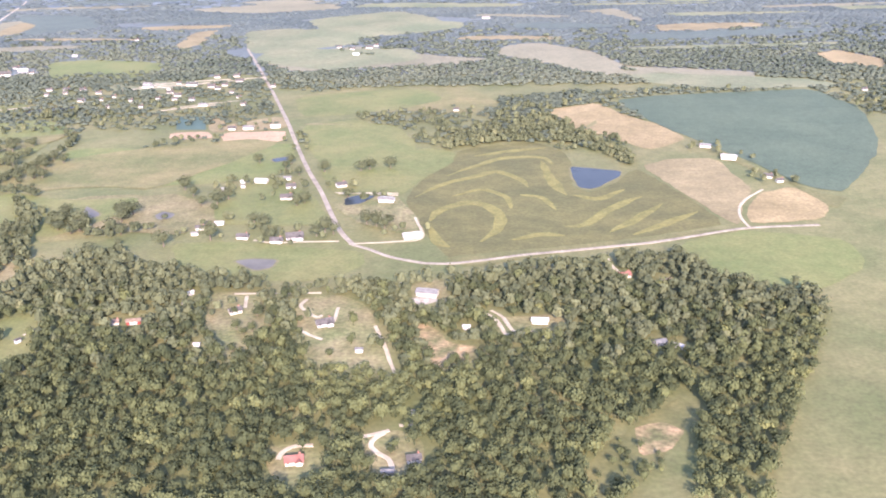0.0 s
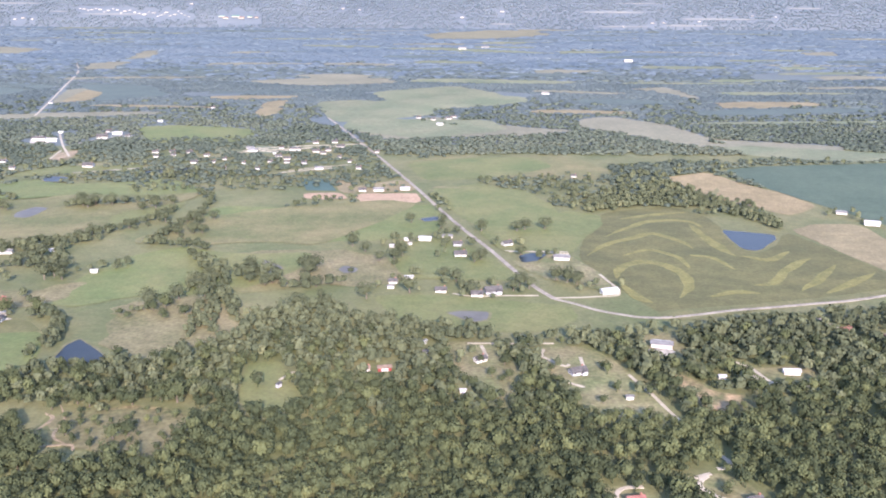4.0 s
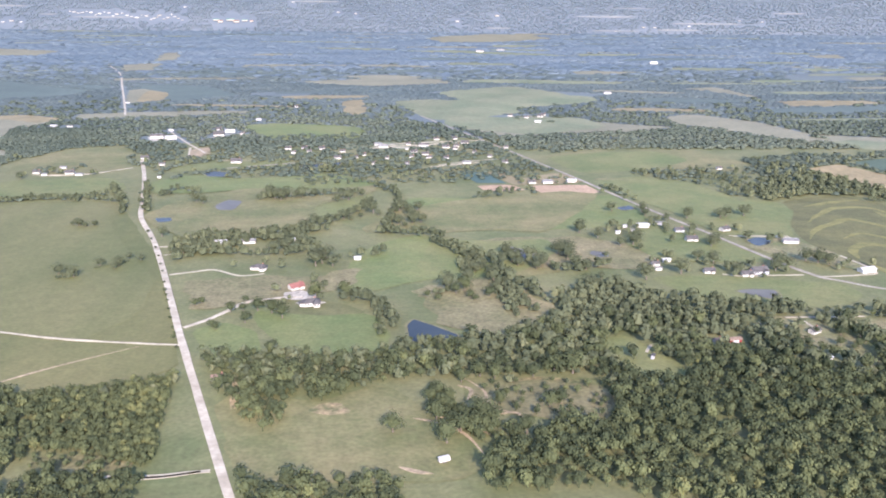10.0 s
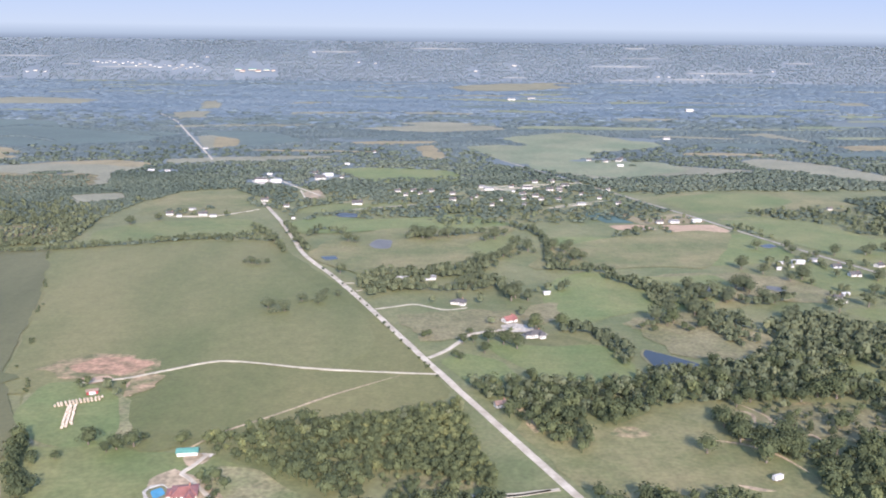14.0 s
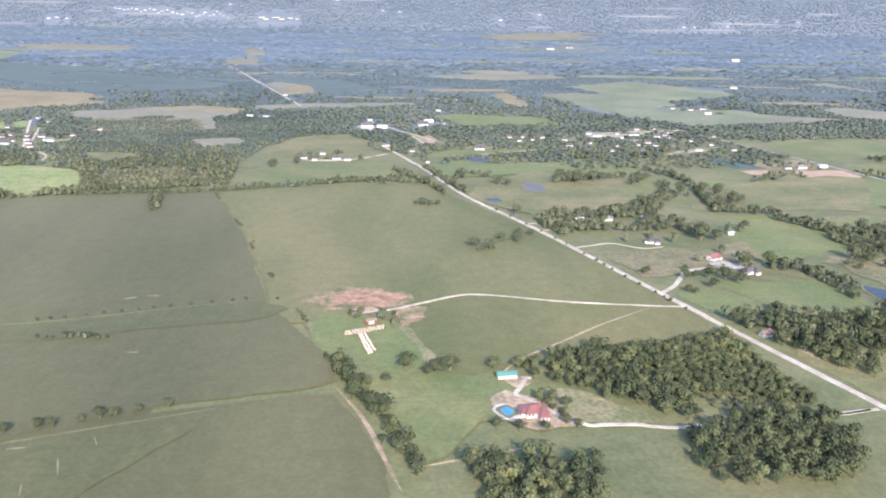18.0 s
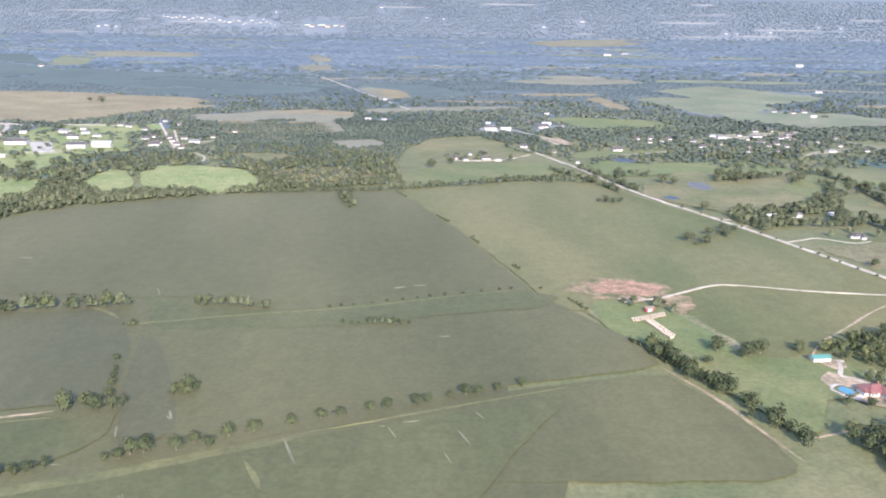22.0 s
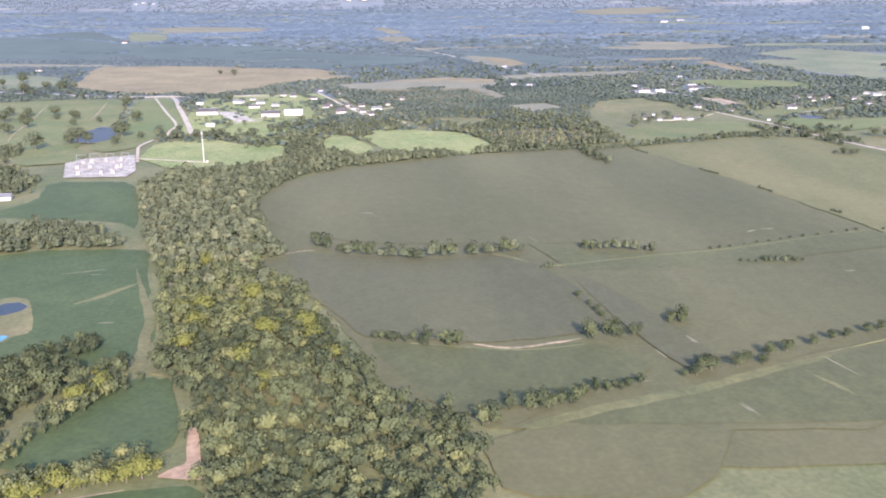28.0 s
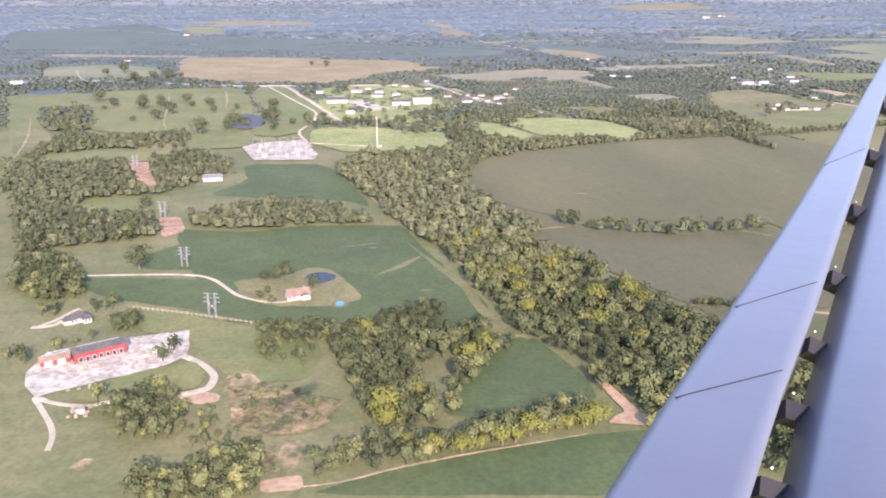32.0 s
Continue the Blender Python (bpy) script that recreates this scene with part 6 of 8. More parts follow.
building("barnW", -1683, 4305, 18.3, 0, 76.9)
building("barnW", -1644, 4301, 16.2, 0, 72.2)
building("barnW", -1603, 4304, 16.2, 0, 74.9)
building("barnW", -1566, 4299, 20.2, 0, 70.2)
building("barnW", -1519, 4295, 16.1, 0, 65.5)
building("barnW", -1474, 4287, 20.0, 0, 55.9)
building("barnW", -1431, 4294, 18.0, 0, 63.6)
building("barnW", -1396, 4285, 15.9, 0, 53.9)
building("barnW", -1372, 4296, 19.9, 0, 66.5)
building("barnW", -1332, 4288, 17.9, 0, 56.8)
building("barnW", -1302, 4292, 13.9, 0, 61.9)
building("barnW", -1261, 4333, 16.0, 0, 104.9)
building("barnW", -547, 4314, 15.6, 0, 87.1)
building("barnW", -467, 4310, 13.6, 0, 82.6)
building("barnW", -762, 4361, 17.8, 0, 131.4)
building("barnW", 205, 4305, 23.5, 0, 76.8)
building("barnG", -1111, 4280, 35.3, 0, 48.2)
building("barnG", -1046, 4281, 43.0, 0, 48.6)
building("barnG", -980, 4279, 31.2, 0, 46.5)
building("barnW", 14, 4282, 19.4, 0, 50.1)
building("barnW", 911, 4265, 20.0, 0, 30.0)
building("barnW", 966, 4265, 16.1, 0, 30.3)
building("barnW", 1134, 4270, 16.3, 0, 36.4)
building("barnW", 771, 4251, 11.9, 0, 14.0)
building("barnW", 1392, 4294, 12.5, 0, 63.8)
building("barnW", 1503, 4290, 12.6, 0, 59.3)
building("barnW", -1779, 4309, 10.2, 0, 81.2)
building("barnW", -1739, 4303, 12.2, 0, 74.0)
building("barnW", -1704, 4309, 10.2, 0, 81.7)
building("barnW", -1661, 4297, 12.2, 0, 67.1)
building("barnW", -1624, 4308, 10.1, 0, 79.8)
building("barnW", -1583, 4293, 12.1, 0, 62.6)
building("barnW", -1544, 4304, 12.1, 0, 75.3)
building("barnW", -1498, 4291, 12.0, 0, 60.7)
building("barnW", -1455, 4298, 10.0, 0, 68.4)
building("barnW", -1409, 4281, 11.9, 0, 48.8)
building("barnW", -1381, 4290, 10.0, 0, 58.9)
building("barnW", -1352, 4283, 11.9, 0, 51.7)
building("barnW", -1318, 4301, 9.9, 0, 71.8)
building("barnW", -1285, 4286, 11.9, 0, 54.6)
building("barnW", -1266, 4280, 9.9, 0, 47.2)
building("houseP", -1092, 4274, 27.4, 0, 40.8)
building("houseP", -1019, 4274, 31.2, 0, 41.3)
building("houseP", -949, 4277, 19.5, 0, 44.2)

hipped_house(-590.0, 304.5, 6, size=0.8, deep=1.5)
hipped_house(-409.4, 495.7, 15, "roofgrey", "white", "white farmhouse with a dark hipped roof on a gravel yard", 0.85)
hipped_house(-450, 571, -5, "roofgrey", "white", "white house with dark hipped roofs beside tall trees", 0.75)
hipped_house(-1328.1, 323.3, 37, "roofgrey", "white", "white house with dark hipped roofs at the end of a drive", 0.8)

# ---- woods ----
wood(8, [(-597.4, 357.2), (-585.7, 365.8), (-563.8, 370.4), (-541.4, 373.0), (-517.7, 358.7), (-514.9, 320.0), (-515.1, 301.9), (-523.5, 292.6), (-536.5, 302.8), (-550.2, 313.5), (-564.6, 323.1), (-579.8, 340.7)])
wood(8, [(-533.4, 276.4), (-528.4, 286.8), (-514.9, 287.5), (-506.1, 298.0), (-488.2, 303.2), (-460.3, 298.0), (-460.6, 273.9), (-477.6, 239.5), (-532.0, 242.2), (-536.1, 260.9)])
wood(8, [(-1022, 234), (-1015, 241), (-998, 244), (-997, 232), (-1008, 226), (-1020, 226)])
wood(9, [(-1228, 640), (-1207, 617), (-1161, 655), (-1119, 699), (-1089, 702), (-1057, 714), (-1082, 683), (-1116, 640), (-1127, 571), (-1118, 505), (-1094, 448), (-1094, 392), (-1072, 353), (-1066, 305), (-1056, 272), (-1051, 254), (-1076, 217), (-1100, 195), (-1107, 211), (-1111, 249), (-1128, 285), (-1136, 312), (-1141, 343), (-1152, 408), (-1176, 469), (-1198, 560)])
wood(9.2, [(-1090, 192), (-1101, 238), (-1112, 266), (-1123, 311), (-1148, 404), (-1163, 446), (-1188, 522), (-1222, 640), (-1203, 679), (-1145, 695), (-1103, 713), (-1115, 628), (-1123, 543), (-1092, 449), (-1067, 346), (-1050, 292), (-1033, 248), (-1012, 237), (-1004, 201), (-1001, 183)])
wood(8, [(-1286, 506), (-1274, 527), (-1252, 530), (-1220, 514), (-1190, 483), (-1190, 464), (-1219, 475), (-1246, 469), (-1273, 465), (-1302, 474), (-1311, 502)])
wood(8, [(-1211, 293), (-1196, 304), (-1165, 315), (-1162, 288), (-1145, 306), (-1139, 292), (-1149, 275), (-1178, 255), (-1173, 226), (-1172, 209), (-1192, 211), (-1200, 229), (-1209, 258)])
grove(9, [(-1257.5, 1073.2), (-1255.0, 1115.2), (-1243.9, 1092.4), (-1235.9, 1012.4), (-1242.1, 995.0), (-1253.2, 1023.7)], gap=1.3)
grove(9, [(-1207.5, 973.4), (-1198.4, 981.1), (-1186.0, 937.5), (-1187.3, 898.6), (-1199.7, 911.4)], gap=1.3)
grove(8, [(-1196.0, 1130.6), (-1186.1, 1140.9), (-1180.3, 1054.0), (-1190.2, 1055.2)], gap=1.3)
grove(8, [(-1233.7, 1182.3), (-1220.7, 1193.1), (-1207.8, 1088.2), (-1218.5, 1078.9)], gap=1.3)
grove(9, [(-1141.5, 916.5), (-1116.4, 962.9), (-1085.7, 910.1), (-1078.0, 791.3), (-1096.0, 781.2), (-1117.6, 783.6), (-1136.7, 836.3)], gap=1.3)
grove(7, [(-1173.8, 882.3), (-1155.1, 858.8), (-1128.6, 815.7), (-1128.4, 784.8), (-1152.8, 787.5), (-1169.3, 826.8)], gap=1.3)
grove(7, [(-1255.8, 877.2), (-1230.7, 888.8), (-1199.6, 870.9), (-1175.2, 854.2), (-1174.9, 827.4), (-1224.0, 826.5), (-1249.4, 842.3)], gap=1.3)
grove(9, [(-1104.1, 1119.7), (-1088.7, 1135.1), (-1085.6, 1004.2), (-1101.2, 1006.1)], gap=1.3)
grove(8, [(-1179.1, 1226.7), (-1147.1, 1236.3), (-1114.9, 1180.5), (-1119.0, 1138.7), (-1153.3, 1154.6)], gap=1.3)
wood(9.2, [(-1104.8, 212.6), (-1095.8, 202.2), (-1092.5, 187.7), (-1089.4, 168.3), (-1016.2, 161.1), (-996.5, 216.1), (-1016.9, 218.2), (-1049.5, 213.1), (-1074.1, 211.5)])
grove(4, [(42.5, 273.0), (53.1, 301.8), (69.0, 313.6), (87.2, 301.1), (76.2, 272.3)], gap=1.9)
grove(6, [(67.0, 279.3), (78.3, 291.7), (80.4, 286.2), (69.8, 271.8)], gap=1.0)
wood(8, [(-1216, 175), (-1218, 191), (-1207, 197), (-1192, 201), (-1173, 202), (-1148, 211), (-1118, 219), (-1116, 208), (-1134, 202), (-1162, 193), (-1192, 184), (-1206, 180)])
wood(8, [(-1279, 177), (-1261, 185), (-1248, 191), (-1234, 195), (-1231, 172)])
wood(8, [(-1161, 166), (-1157, 172), (-1147, 171), (-1137, 167), (-1134, 163)])
wood(8, [(-1379, 391), (-1392, 442), (-1375, 429), (-1350, 397), (-1339, 362), (-1348, 347), (-1361, 356)])
wood(8, [(-1480, 664), (-1484, 819), (-1422, 783), (-1375, 809), (-1353, 722), (-1306, 669), (-1309, 627), (-1336, 610), (-1338, 526), (-1319, 458), (-1336, 448), (-1366, 439), (-1390, 421)])
wood(8, [(-1362, 675), (-1338, 696), (-1301, 669), (-1304, 626), (-1330, 582), (-1337, 574)])
wood(8, [(-1571, 1015), (-1532, 1035), (-1488, 905), (-1489, 836), (-1517, 855)])
wood(8.2, [(-214, 368), (-205, 384), (-211, 414), (-235, 469), (-268, 482), (-276, 500), (-202, 487), (-137, 474), (-97, 468), (-51, 473), (-11, 479), (30, 489), (72, 500), (141, 512), (152, 476), (179, 458), (141, 386), (101, 337), (53, 283), (46, 266), (-169, 270)])
wood(8.2, [(-461, 416), (-431, 419), (-392, 413), (-357, 429), (-326, 431), (-270, 490), (-212, 532), (-181, 502), (-105, 481), (-136, 430), (-194, 349), (-234, 274), (-330, 279), (-318, 308), (-276, 341), (-255, 376), (-261, 383), (-327, 386), (-366, 381), (-395, 358), (-412, 327), (-428, 333), (-448, 372)])
wood(7, [(-343, 380), (-327, 344), (-303, 322), (-280, 306), (-288, 284), (-323, 295), (-347, 339)])
wood(8.2, [(-281, 331), (-265, 350), (-236, 366), (-201, 363), (-173, 374), (-179, 418), (-170, 476), (-135, 459), (-125, 418), (-89, 379), (-56, 374), (-64, 253), (-243, 253)])
wood(8.2, [(-248, 372), (-214, 352), (-178, 369), (-122, 396), (-56, 371), (-82, 265), (-267, 266), (-252, 340)])
wood(8, [(-109, 283), (-22, 281), (53, 283), (69, 276), (54, 242), (-118, 245)])
wood(8, [(-423, 297), (-411, 287), (-398, 291), (-384, 294), (-358, 283), (-364, 237), (-420, 240)])
wood(8, [(-625, 268), (-593, 266), (-571, 263), (-581, 223), (-621, 225), (-622, 250)])
wood(6, [(-999, 1235), (-962, 1286), (-846, 1217), (-796, 1247), (-731, 1164), (-730, 1058), (-774, 991), (-790, 894), (-787, 812), (-786, 780), (-862, 757), (-914, 753), (-921, 805), (-939, 845), (-987, 929), (-986, 1023)])
wood(6.5, [(-1152, 592), (-1134, 608), (-1105, 713), (-1116, 774), (-1104, 829), (-1068, 761), (-1046, 728), (-1030, 744), (-914, 758), (-904, 739), (-1008, 701), (-1034, 685), (-1093, 667), (-1110, 596), (-1118, 551), (-1100, 471), (-1106, 471)])
wood(5.5, [(-1092, 853), (-1106, 946), (-1071, 956), (-1044, 944), (-1005, 923), (-992, 870), (-1045, 838), (-1075, 849)])
wood(7.5, [(141, 510), (161, 499), (187, 482), (209, 462), (203, 422), (158, 343), (116, 265), (91, 265), (99, 301), (110, 335)])
wood(7.5, [(61, 974), (155, 1017), (177, 955), (125, 888), (140, 788), (163, 734), (152, 704), (136, 746), (107, 786), (45, 786), (-5, 761), (6, 828), (45, 848)])
rng = np.random.default_rng(11)
for size, poly in WOODS:
    size *= 0.88
    spots = cleared(scatter(poly, size * 0.78, rng))
    spots = spots[spots[:, 1] > 135 + 60 * np.array([noise.noise((x * 0.02, 3.0, 1.0)) for x in spots[:, 0]])]
    sizes = size * rng.uniform(0.6, 1.35, len(spots))
    for d in FORMS:
        m = detail_of(spots[:, 1]) == d
        if m.any():
            stand("woodland", spots[m], sizes[m], tint_of(spots[m], rng), d, "dense summer-green broadleaf woodland", "woodland")
    CLEAR.append(poly)
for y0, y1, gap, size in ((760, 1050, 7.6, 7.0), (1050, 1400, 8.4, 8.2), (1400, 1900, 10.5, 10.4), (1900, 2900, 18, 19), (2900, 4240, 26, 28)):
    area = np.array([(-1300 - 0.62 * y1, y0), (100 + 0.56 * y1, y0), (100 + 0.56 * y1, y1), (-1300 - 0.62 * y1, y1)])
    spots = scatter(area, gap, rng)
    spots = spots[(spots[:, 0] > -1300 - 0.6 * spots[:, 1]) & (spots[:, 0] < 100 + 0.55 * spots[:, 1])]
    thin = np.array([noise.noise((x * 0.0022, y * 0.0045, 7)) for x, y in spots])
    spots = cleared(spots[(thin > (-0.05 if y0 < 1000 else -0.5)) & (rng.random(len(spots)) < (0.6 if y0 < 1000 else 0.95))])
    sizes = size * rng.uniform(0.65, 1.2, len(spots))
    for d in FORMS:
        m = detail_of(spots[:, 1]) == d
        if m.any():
            stand("far_woodland", spots[m], sizes[m], tint_of(spots[m], rng), d, "far woods spreading to the horizon, their green tinted haze blue", "woodland", seed=int(y0))

spots = scatter(np.array([(-4000.0, 4243.0), (2600.0, 4243.0), (2600.0, 4420.0), (-4000.0, 4420.0)]), 12.5, rng)
for a, b, c in CUTS:
    spots = spots[(abs(spots[:, 0] - a) > c) | (abs(spots[:, 1] - b) > 6)]
for x, y, s in YARDS:
    if y > 4200:
        spots = spots[np.hypot(spots[:, 0] - x, spots[:, 1] - y) > s]
stand("far_woodland", spots, rng.uniform(10, 16, len(spots)), tint_of(spots, rng), "distant", "far woods on the raised backdrop, tinted haze blue", "woodland", seed=4, rise=slope)

# ---- groves in the fields ----
grove(6.5, [(-576, 1142), (-498, 1167), (-365, 1173), (-216, 1096), (-173, 923), (-202, 886), (-275, 860), (-372, 850), (-436, 842)], 1.75)
grove(6.5, [(-1247, 304), (-1237, 310), (-1220, 308), (-1215, 301), (-1199, 303), (-1185, 315), (-1170, 327), (-1159, 323), (-1162, 309), (-1179, 298), (-1181, 274), (-1175, 248), (-1186, 244), (-1197, 255), (-1206, 271), (-1217, 286), (-1240, 284)])
grove(7, [(-447, 395), (-426, 401), (-412, 381), (-412, 336), (-421, 331), (-437, 358)])
grove(5, [(-314, 573), (-294, 614), (-291, 572), (-306, 548)])
grove(5, [(-295, 503), (-283, 535), (-277, 492), (-285, 464)])
grove(4.6, [(-541.5, 370.9), (-506.3, 380.9), (-481.8, 387.4), (-468.4, 394.6), (-467.9, 370.4), (-464.7, 338.0), (-460.4, 315.0), (-460.9, 304.6), (-477.4, 307.8), (-487.6, 317.8), (-507.9, 317.0), (-514.6, 322.7), (-523.7, 354.5)], 0.62, 0.07)
grove(3.4, [(-510.8, 314.5), (-485.6, 315.5), (-463.3, 304.7), (-488.5, 302.2), (-509.9, 304.1)], 1.3, 0.2)
grove(6.0, [(-523.3, 607.7), (-523.2, 645.2), (-503.1, 669.0), (-486.2, 651.9), (-474.4, 606.0)], 0.9)
grove(5.0, [(-1027.0, 1193.4), (-894.6, 1200.2), (-851.8, 1063.5), (-906.8, 948.5), (-983.5, 960.0)], 1.25, 0.1)
grove(5.0, [(-911.0, 843.5), (-817.5, 861.4), (-807.1, 784.4), (-893.6, 761.9)], 1.3, 0.08)
grove(4.5, [(-323.2, 374.4), (-299.4, 381.5), (-277.1, 378.1), (-259.1, 371.3), (-256.5, 352.6), (-262.8, 333.2), (-275.1, 330.2), (-295.6, 339.6), (-311.6, 347.1)], 1.9, 0.05)
grove(6.5, [(-1189.0, 186.9), (-1182.5, 196.6), (-1167.7, 202.4), (-1148.4, 209.4), (-1129.9, 217.3), (-1117.0, 221.6), (-1115.9, 215.2), (-1131.3, 202.7), (-1148.9, 196.6), (-1167.6, 191.3), (-1185.2, 184.2)], 0.75, 0.12)
grove(6.5, [(-1170.7, 217.5), (-1168.8, 233.1), (-1154.5, 263.3), (-1135.8, 288.0), (-1131.4, 280.8), (-1149.6, 254.1), (-1163.3, 226.5), (-1164.7, 212.5)], 0.8, 0.1)
grove(7.0, [(-1291.3, 242.6), (-1283.0, 246.9), (-1269.9, 246.6), (-1262.1, 226.5), (-1259.6, 210.1), (-1267.5, 207.0), (-1280.3, 206.4), (-1288.8, 224.9)], 0.7)
grove(7.0, [(-1270.4, 179.8), (-1260.6, 186.3), (-1247.6, 193.2), (-1234.0, 194.0), (-1231.1, 173.9), (-1240.0, 164.9), (-1264.4, 164.4)], 0.7, 0.08)
grove(4.0, [(-1261.5, 226.5), (-1248.7, 227.4), (-1242.7, 212.4), (-1230.2, 201.6), (-1237.3, 198.6), (-1256.0, 200.4), (-1259.0, 212.0)], 1.5, 0.1)
grove(3.2, [(-1252.7, 256.8), (-1236.6, 249.2), (-1208.1, 234.1), (-1209.8, 219.4), (-1219.3, 208.9), (-1240.8, 212.6)], 2.0, 0.1)
grove(5.0, [(-1244.6, 294.2), (-1224.2, 298.5), (-1215.3, 291.3), (-1217.9, 268.2), (-1226.4, 258.4), (-1241.0, 270.5)], 1.3, 0.1)
grove(8.0, [(-1378.2, 380.4), (-1372.2, 395.9), (-1352.4, 397.7), (-1339.1, 376.6), (-1336.6, 353.3), (-1358.1, 353.8), (-1369.1, 358.8)], 0.7)
grove(6.0, [(-1351.6, 334.5), (-1338.1, 340.4), (-1337.8, 331.0), (-1347.5, 322.2)], 0.9)
grove(5.0, [(-1312.5, 316.8), (-1303.5, 326.3), (-1298.0, 318.8), (-1296.9, 308.7), (-1309.0, 307.9)], 0.9)
grove(8.0, [(-1545.1, 967.5), (-1519.6, 1008.4), (-1477.7, 901.6), (-1469.5, 831.7), (-1500.2, 834.7)], 0.9)
grove(7.0, [(-1420.7, 766.7), (-1369.1, 821.6), (-1355.5, 774.4), (-1406.8, 730.3)], 1.0)
grove(7.0, [(-1496.5, 686.0), (-1462.9, 694.1), (-1442.6, 658.7), (-1446.5, 582.4), (-1455.5, 574.8)], 0.9)
grove(6.0, [(-1125.6, 1109.8), (-1033.4, 1181.9), (-984.8, 1054.9), (-995.4, 952.8), (-1054.7, 932.8), (-1095.0, 985.4)], 1.5)
grove(6.0, [(-1288.0, 1082.2), (-1222.5, 1129.2), (-1132.7, 1110.1), (-1101.5, 985.7), (-1169.9, 913.2), (-1235.2, 934.2)], 2.6)
grove(5.5, [(-1108.5, 958.1), (-993.9, 937.4), (-993.4, 873.6), (-1045.7, 876.3), (-1078.6, 839.8)], 0.95)
plots, CLEAR[:] = CLEAR[:], []
for size, poly, gap, warm in GROVES:
    spots = cleared(scatter(poly, size * gap, rng))
    sizes = size * rng.uniform(0.6, 1.3, len(spots))
    for d in FORMS:
        m = detail_of(spots[:, 1]) == d
        if m.any():
            stand("grove", spots[m], sizes[m], tint_of(spots[m], rng) + warm, d, "grove of green and yellowing broadleaf trees in grass", "grove", seed=15)
CLEAR[:] = plots

# ---- trees round the houses ----
lot = random.Random(9)
yard = []
for x, y, r in YARDS:
    if y < 1500:
        for _ in range(4 if y < 1000 else 3):
            a = lot.uniform(-0.5, 3.6)
            yard.append((x + (r + 1) * lot.uniform(0.9, 1.6) * math.cos(a), y + (r + 1) * lot.uniform(0.8, 1.5) * math.sin(a)))
yard = np.array(yard)
paths, LANES[:] = LANES[:], [(l, min(r - 2.5, 4.0)) for l, r in LANES]
plots, CLEAR[:] = CLEAR[:], []
yards, YARDS[:] = YARDS[:], [(x, y, r - (3 if y < 850 else 8)) for x, y, r in YARDS]
yard = cleared(yard)
CLEAR[:], LANES[:], YARDS[:] = plots, paths, yards
for d in FORMS:
    m = detail_of(yard[:, 1]) == d
    if m.any():
        stand("yard_trees", yard[m], 6.5 * rng.uniform(0.7, 1.3, m.sum()), tint_of(yard[m], rng, 0.0), d, "green trees standing round the farmhouses", "trees", seed=77)

# ---- hedgerows ----
hedge(9, [(-364, 664), (-332, 655), (-315, 646)])
hedge(9, [(-311, 615), (-289, 572), (-276, 534), (-261, 500)])
hedge(8, [(-513, 593), (-493, 607), (-468, 606), (-440, 605), (-417, 618)])
hedge(8, [(-509, 607), (-482, 652), (-428, 675), (-391, 730), (-374, 772)])
hedge(8, [(-389, 505), (-367, 494), (-358, 456)])
hedge(7, [(-364, 664), (-348, 795), (-372, 845)])
hedge(9, [(-284, 585), (-256, 577), (-235, 557), (-204, 569)])
hedge(9, [(-674, 360), (-667, 343), (-666, 327), (-657, 307)])
hedge(6, [(-797, 758), (-727, 773), (-659, 796), (-605, 782)])
hedge(9, [(-470, 645), (-432, 652), (-408, 586)])
hedge(8, [(-478, 786), (-440, 799), (-383, 812)])
hedge(8.8, [(-1074, 466), (-1057, 447), (-1038, 437), (-1016, 432), (-994, 434), (-976, 436), (-957, 439), (-947, 442)])
hedge(6.3, [(-917, 439), (-903, 437), (-890, 436), (-872, 430)])
hedge(6.0, [(-1039, 315), (-1029, 311), (-1023, 309)])
hedge(7.7, [(-1020, 307), (-1011, 304), (-999, 302)])
hedge(9.1, [(-946, 305), (-936, 305), (-926, 305), (-919, 307)])
hedge(8.0, [(-903, 320), (-896, 320), (-890, 322)])
hedge(8.0, [(-1001, 232), (-993, 238), (-982, 241), (-967, 244), (-962, 248)])
hedge(6.3, [(-960, 249), (-953, 252), (-943, 254), (-934, 257)])
hedge(4.5, [(-817, 404), (-808, 402), (-799, 402)])
hedge(3.1, [(-944, 406), (-936, 408)])
hedge(6.5, [(-628.3, 851.6), (-601.1, 785.4), (-588.1, 736.2)])
hedge(6, [(-597.6, 858.8), (-579.6, 784.8), (-568.6, 741.6)])
hedge(6.5, [(-572.3, 800.7), (-562.1, 832.0), (-535.9, 811.6)])
hedge(7, [(-372.1, 599.8), (-363.7, 610.7)])
hedge(5.5, [(-389.7, 510.7), (-374.1, 504.0), (-369.6, 487.4), (-367.0, 461.9), (-365.8, 441.4)])
hedge(5, [(-331.3, 514.9), (-323.4, 516.7)])
hedge(7, [(-327.0, 635.9), (-310.4, 608.7), (-296.1, 579.1), (-289.2, 550.9), (-282.9, 524.9), (-275.2, 495.2), (-273.4, 473.6)])
hedge(8, [(-677, 365), (-669, 340), (-660, 318), (-653, 293), (-647, 269), (-644, 255)])
hedge(1.8, [(-792, 744), (-784, 718)])
hedge(5, [(-709, 782), (-670, 795), (-638, 783)])
hedge(7, [(-841, 742), (-830, 687)])
hedge(8, [(-508, 612), (-453, 647), (-407, 676)])
hedge(1.8, [(-762, 648), (-754, 627)])
hedge(1.8, [(-742, 579), (-738, 562)])
hedge(1.8, [(-722, 507), (-719, 498)])
hedge(2, [(-700, 439), (-695, 426)])
hedge(2.5, [(-683, 375), (-672, 341)])
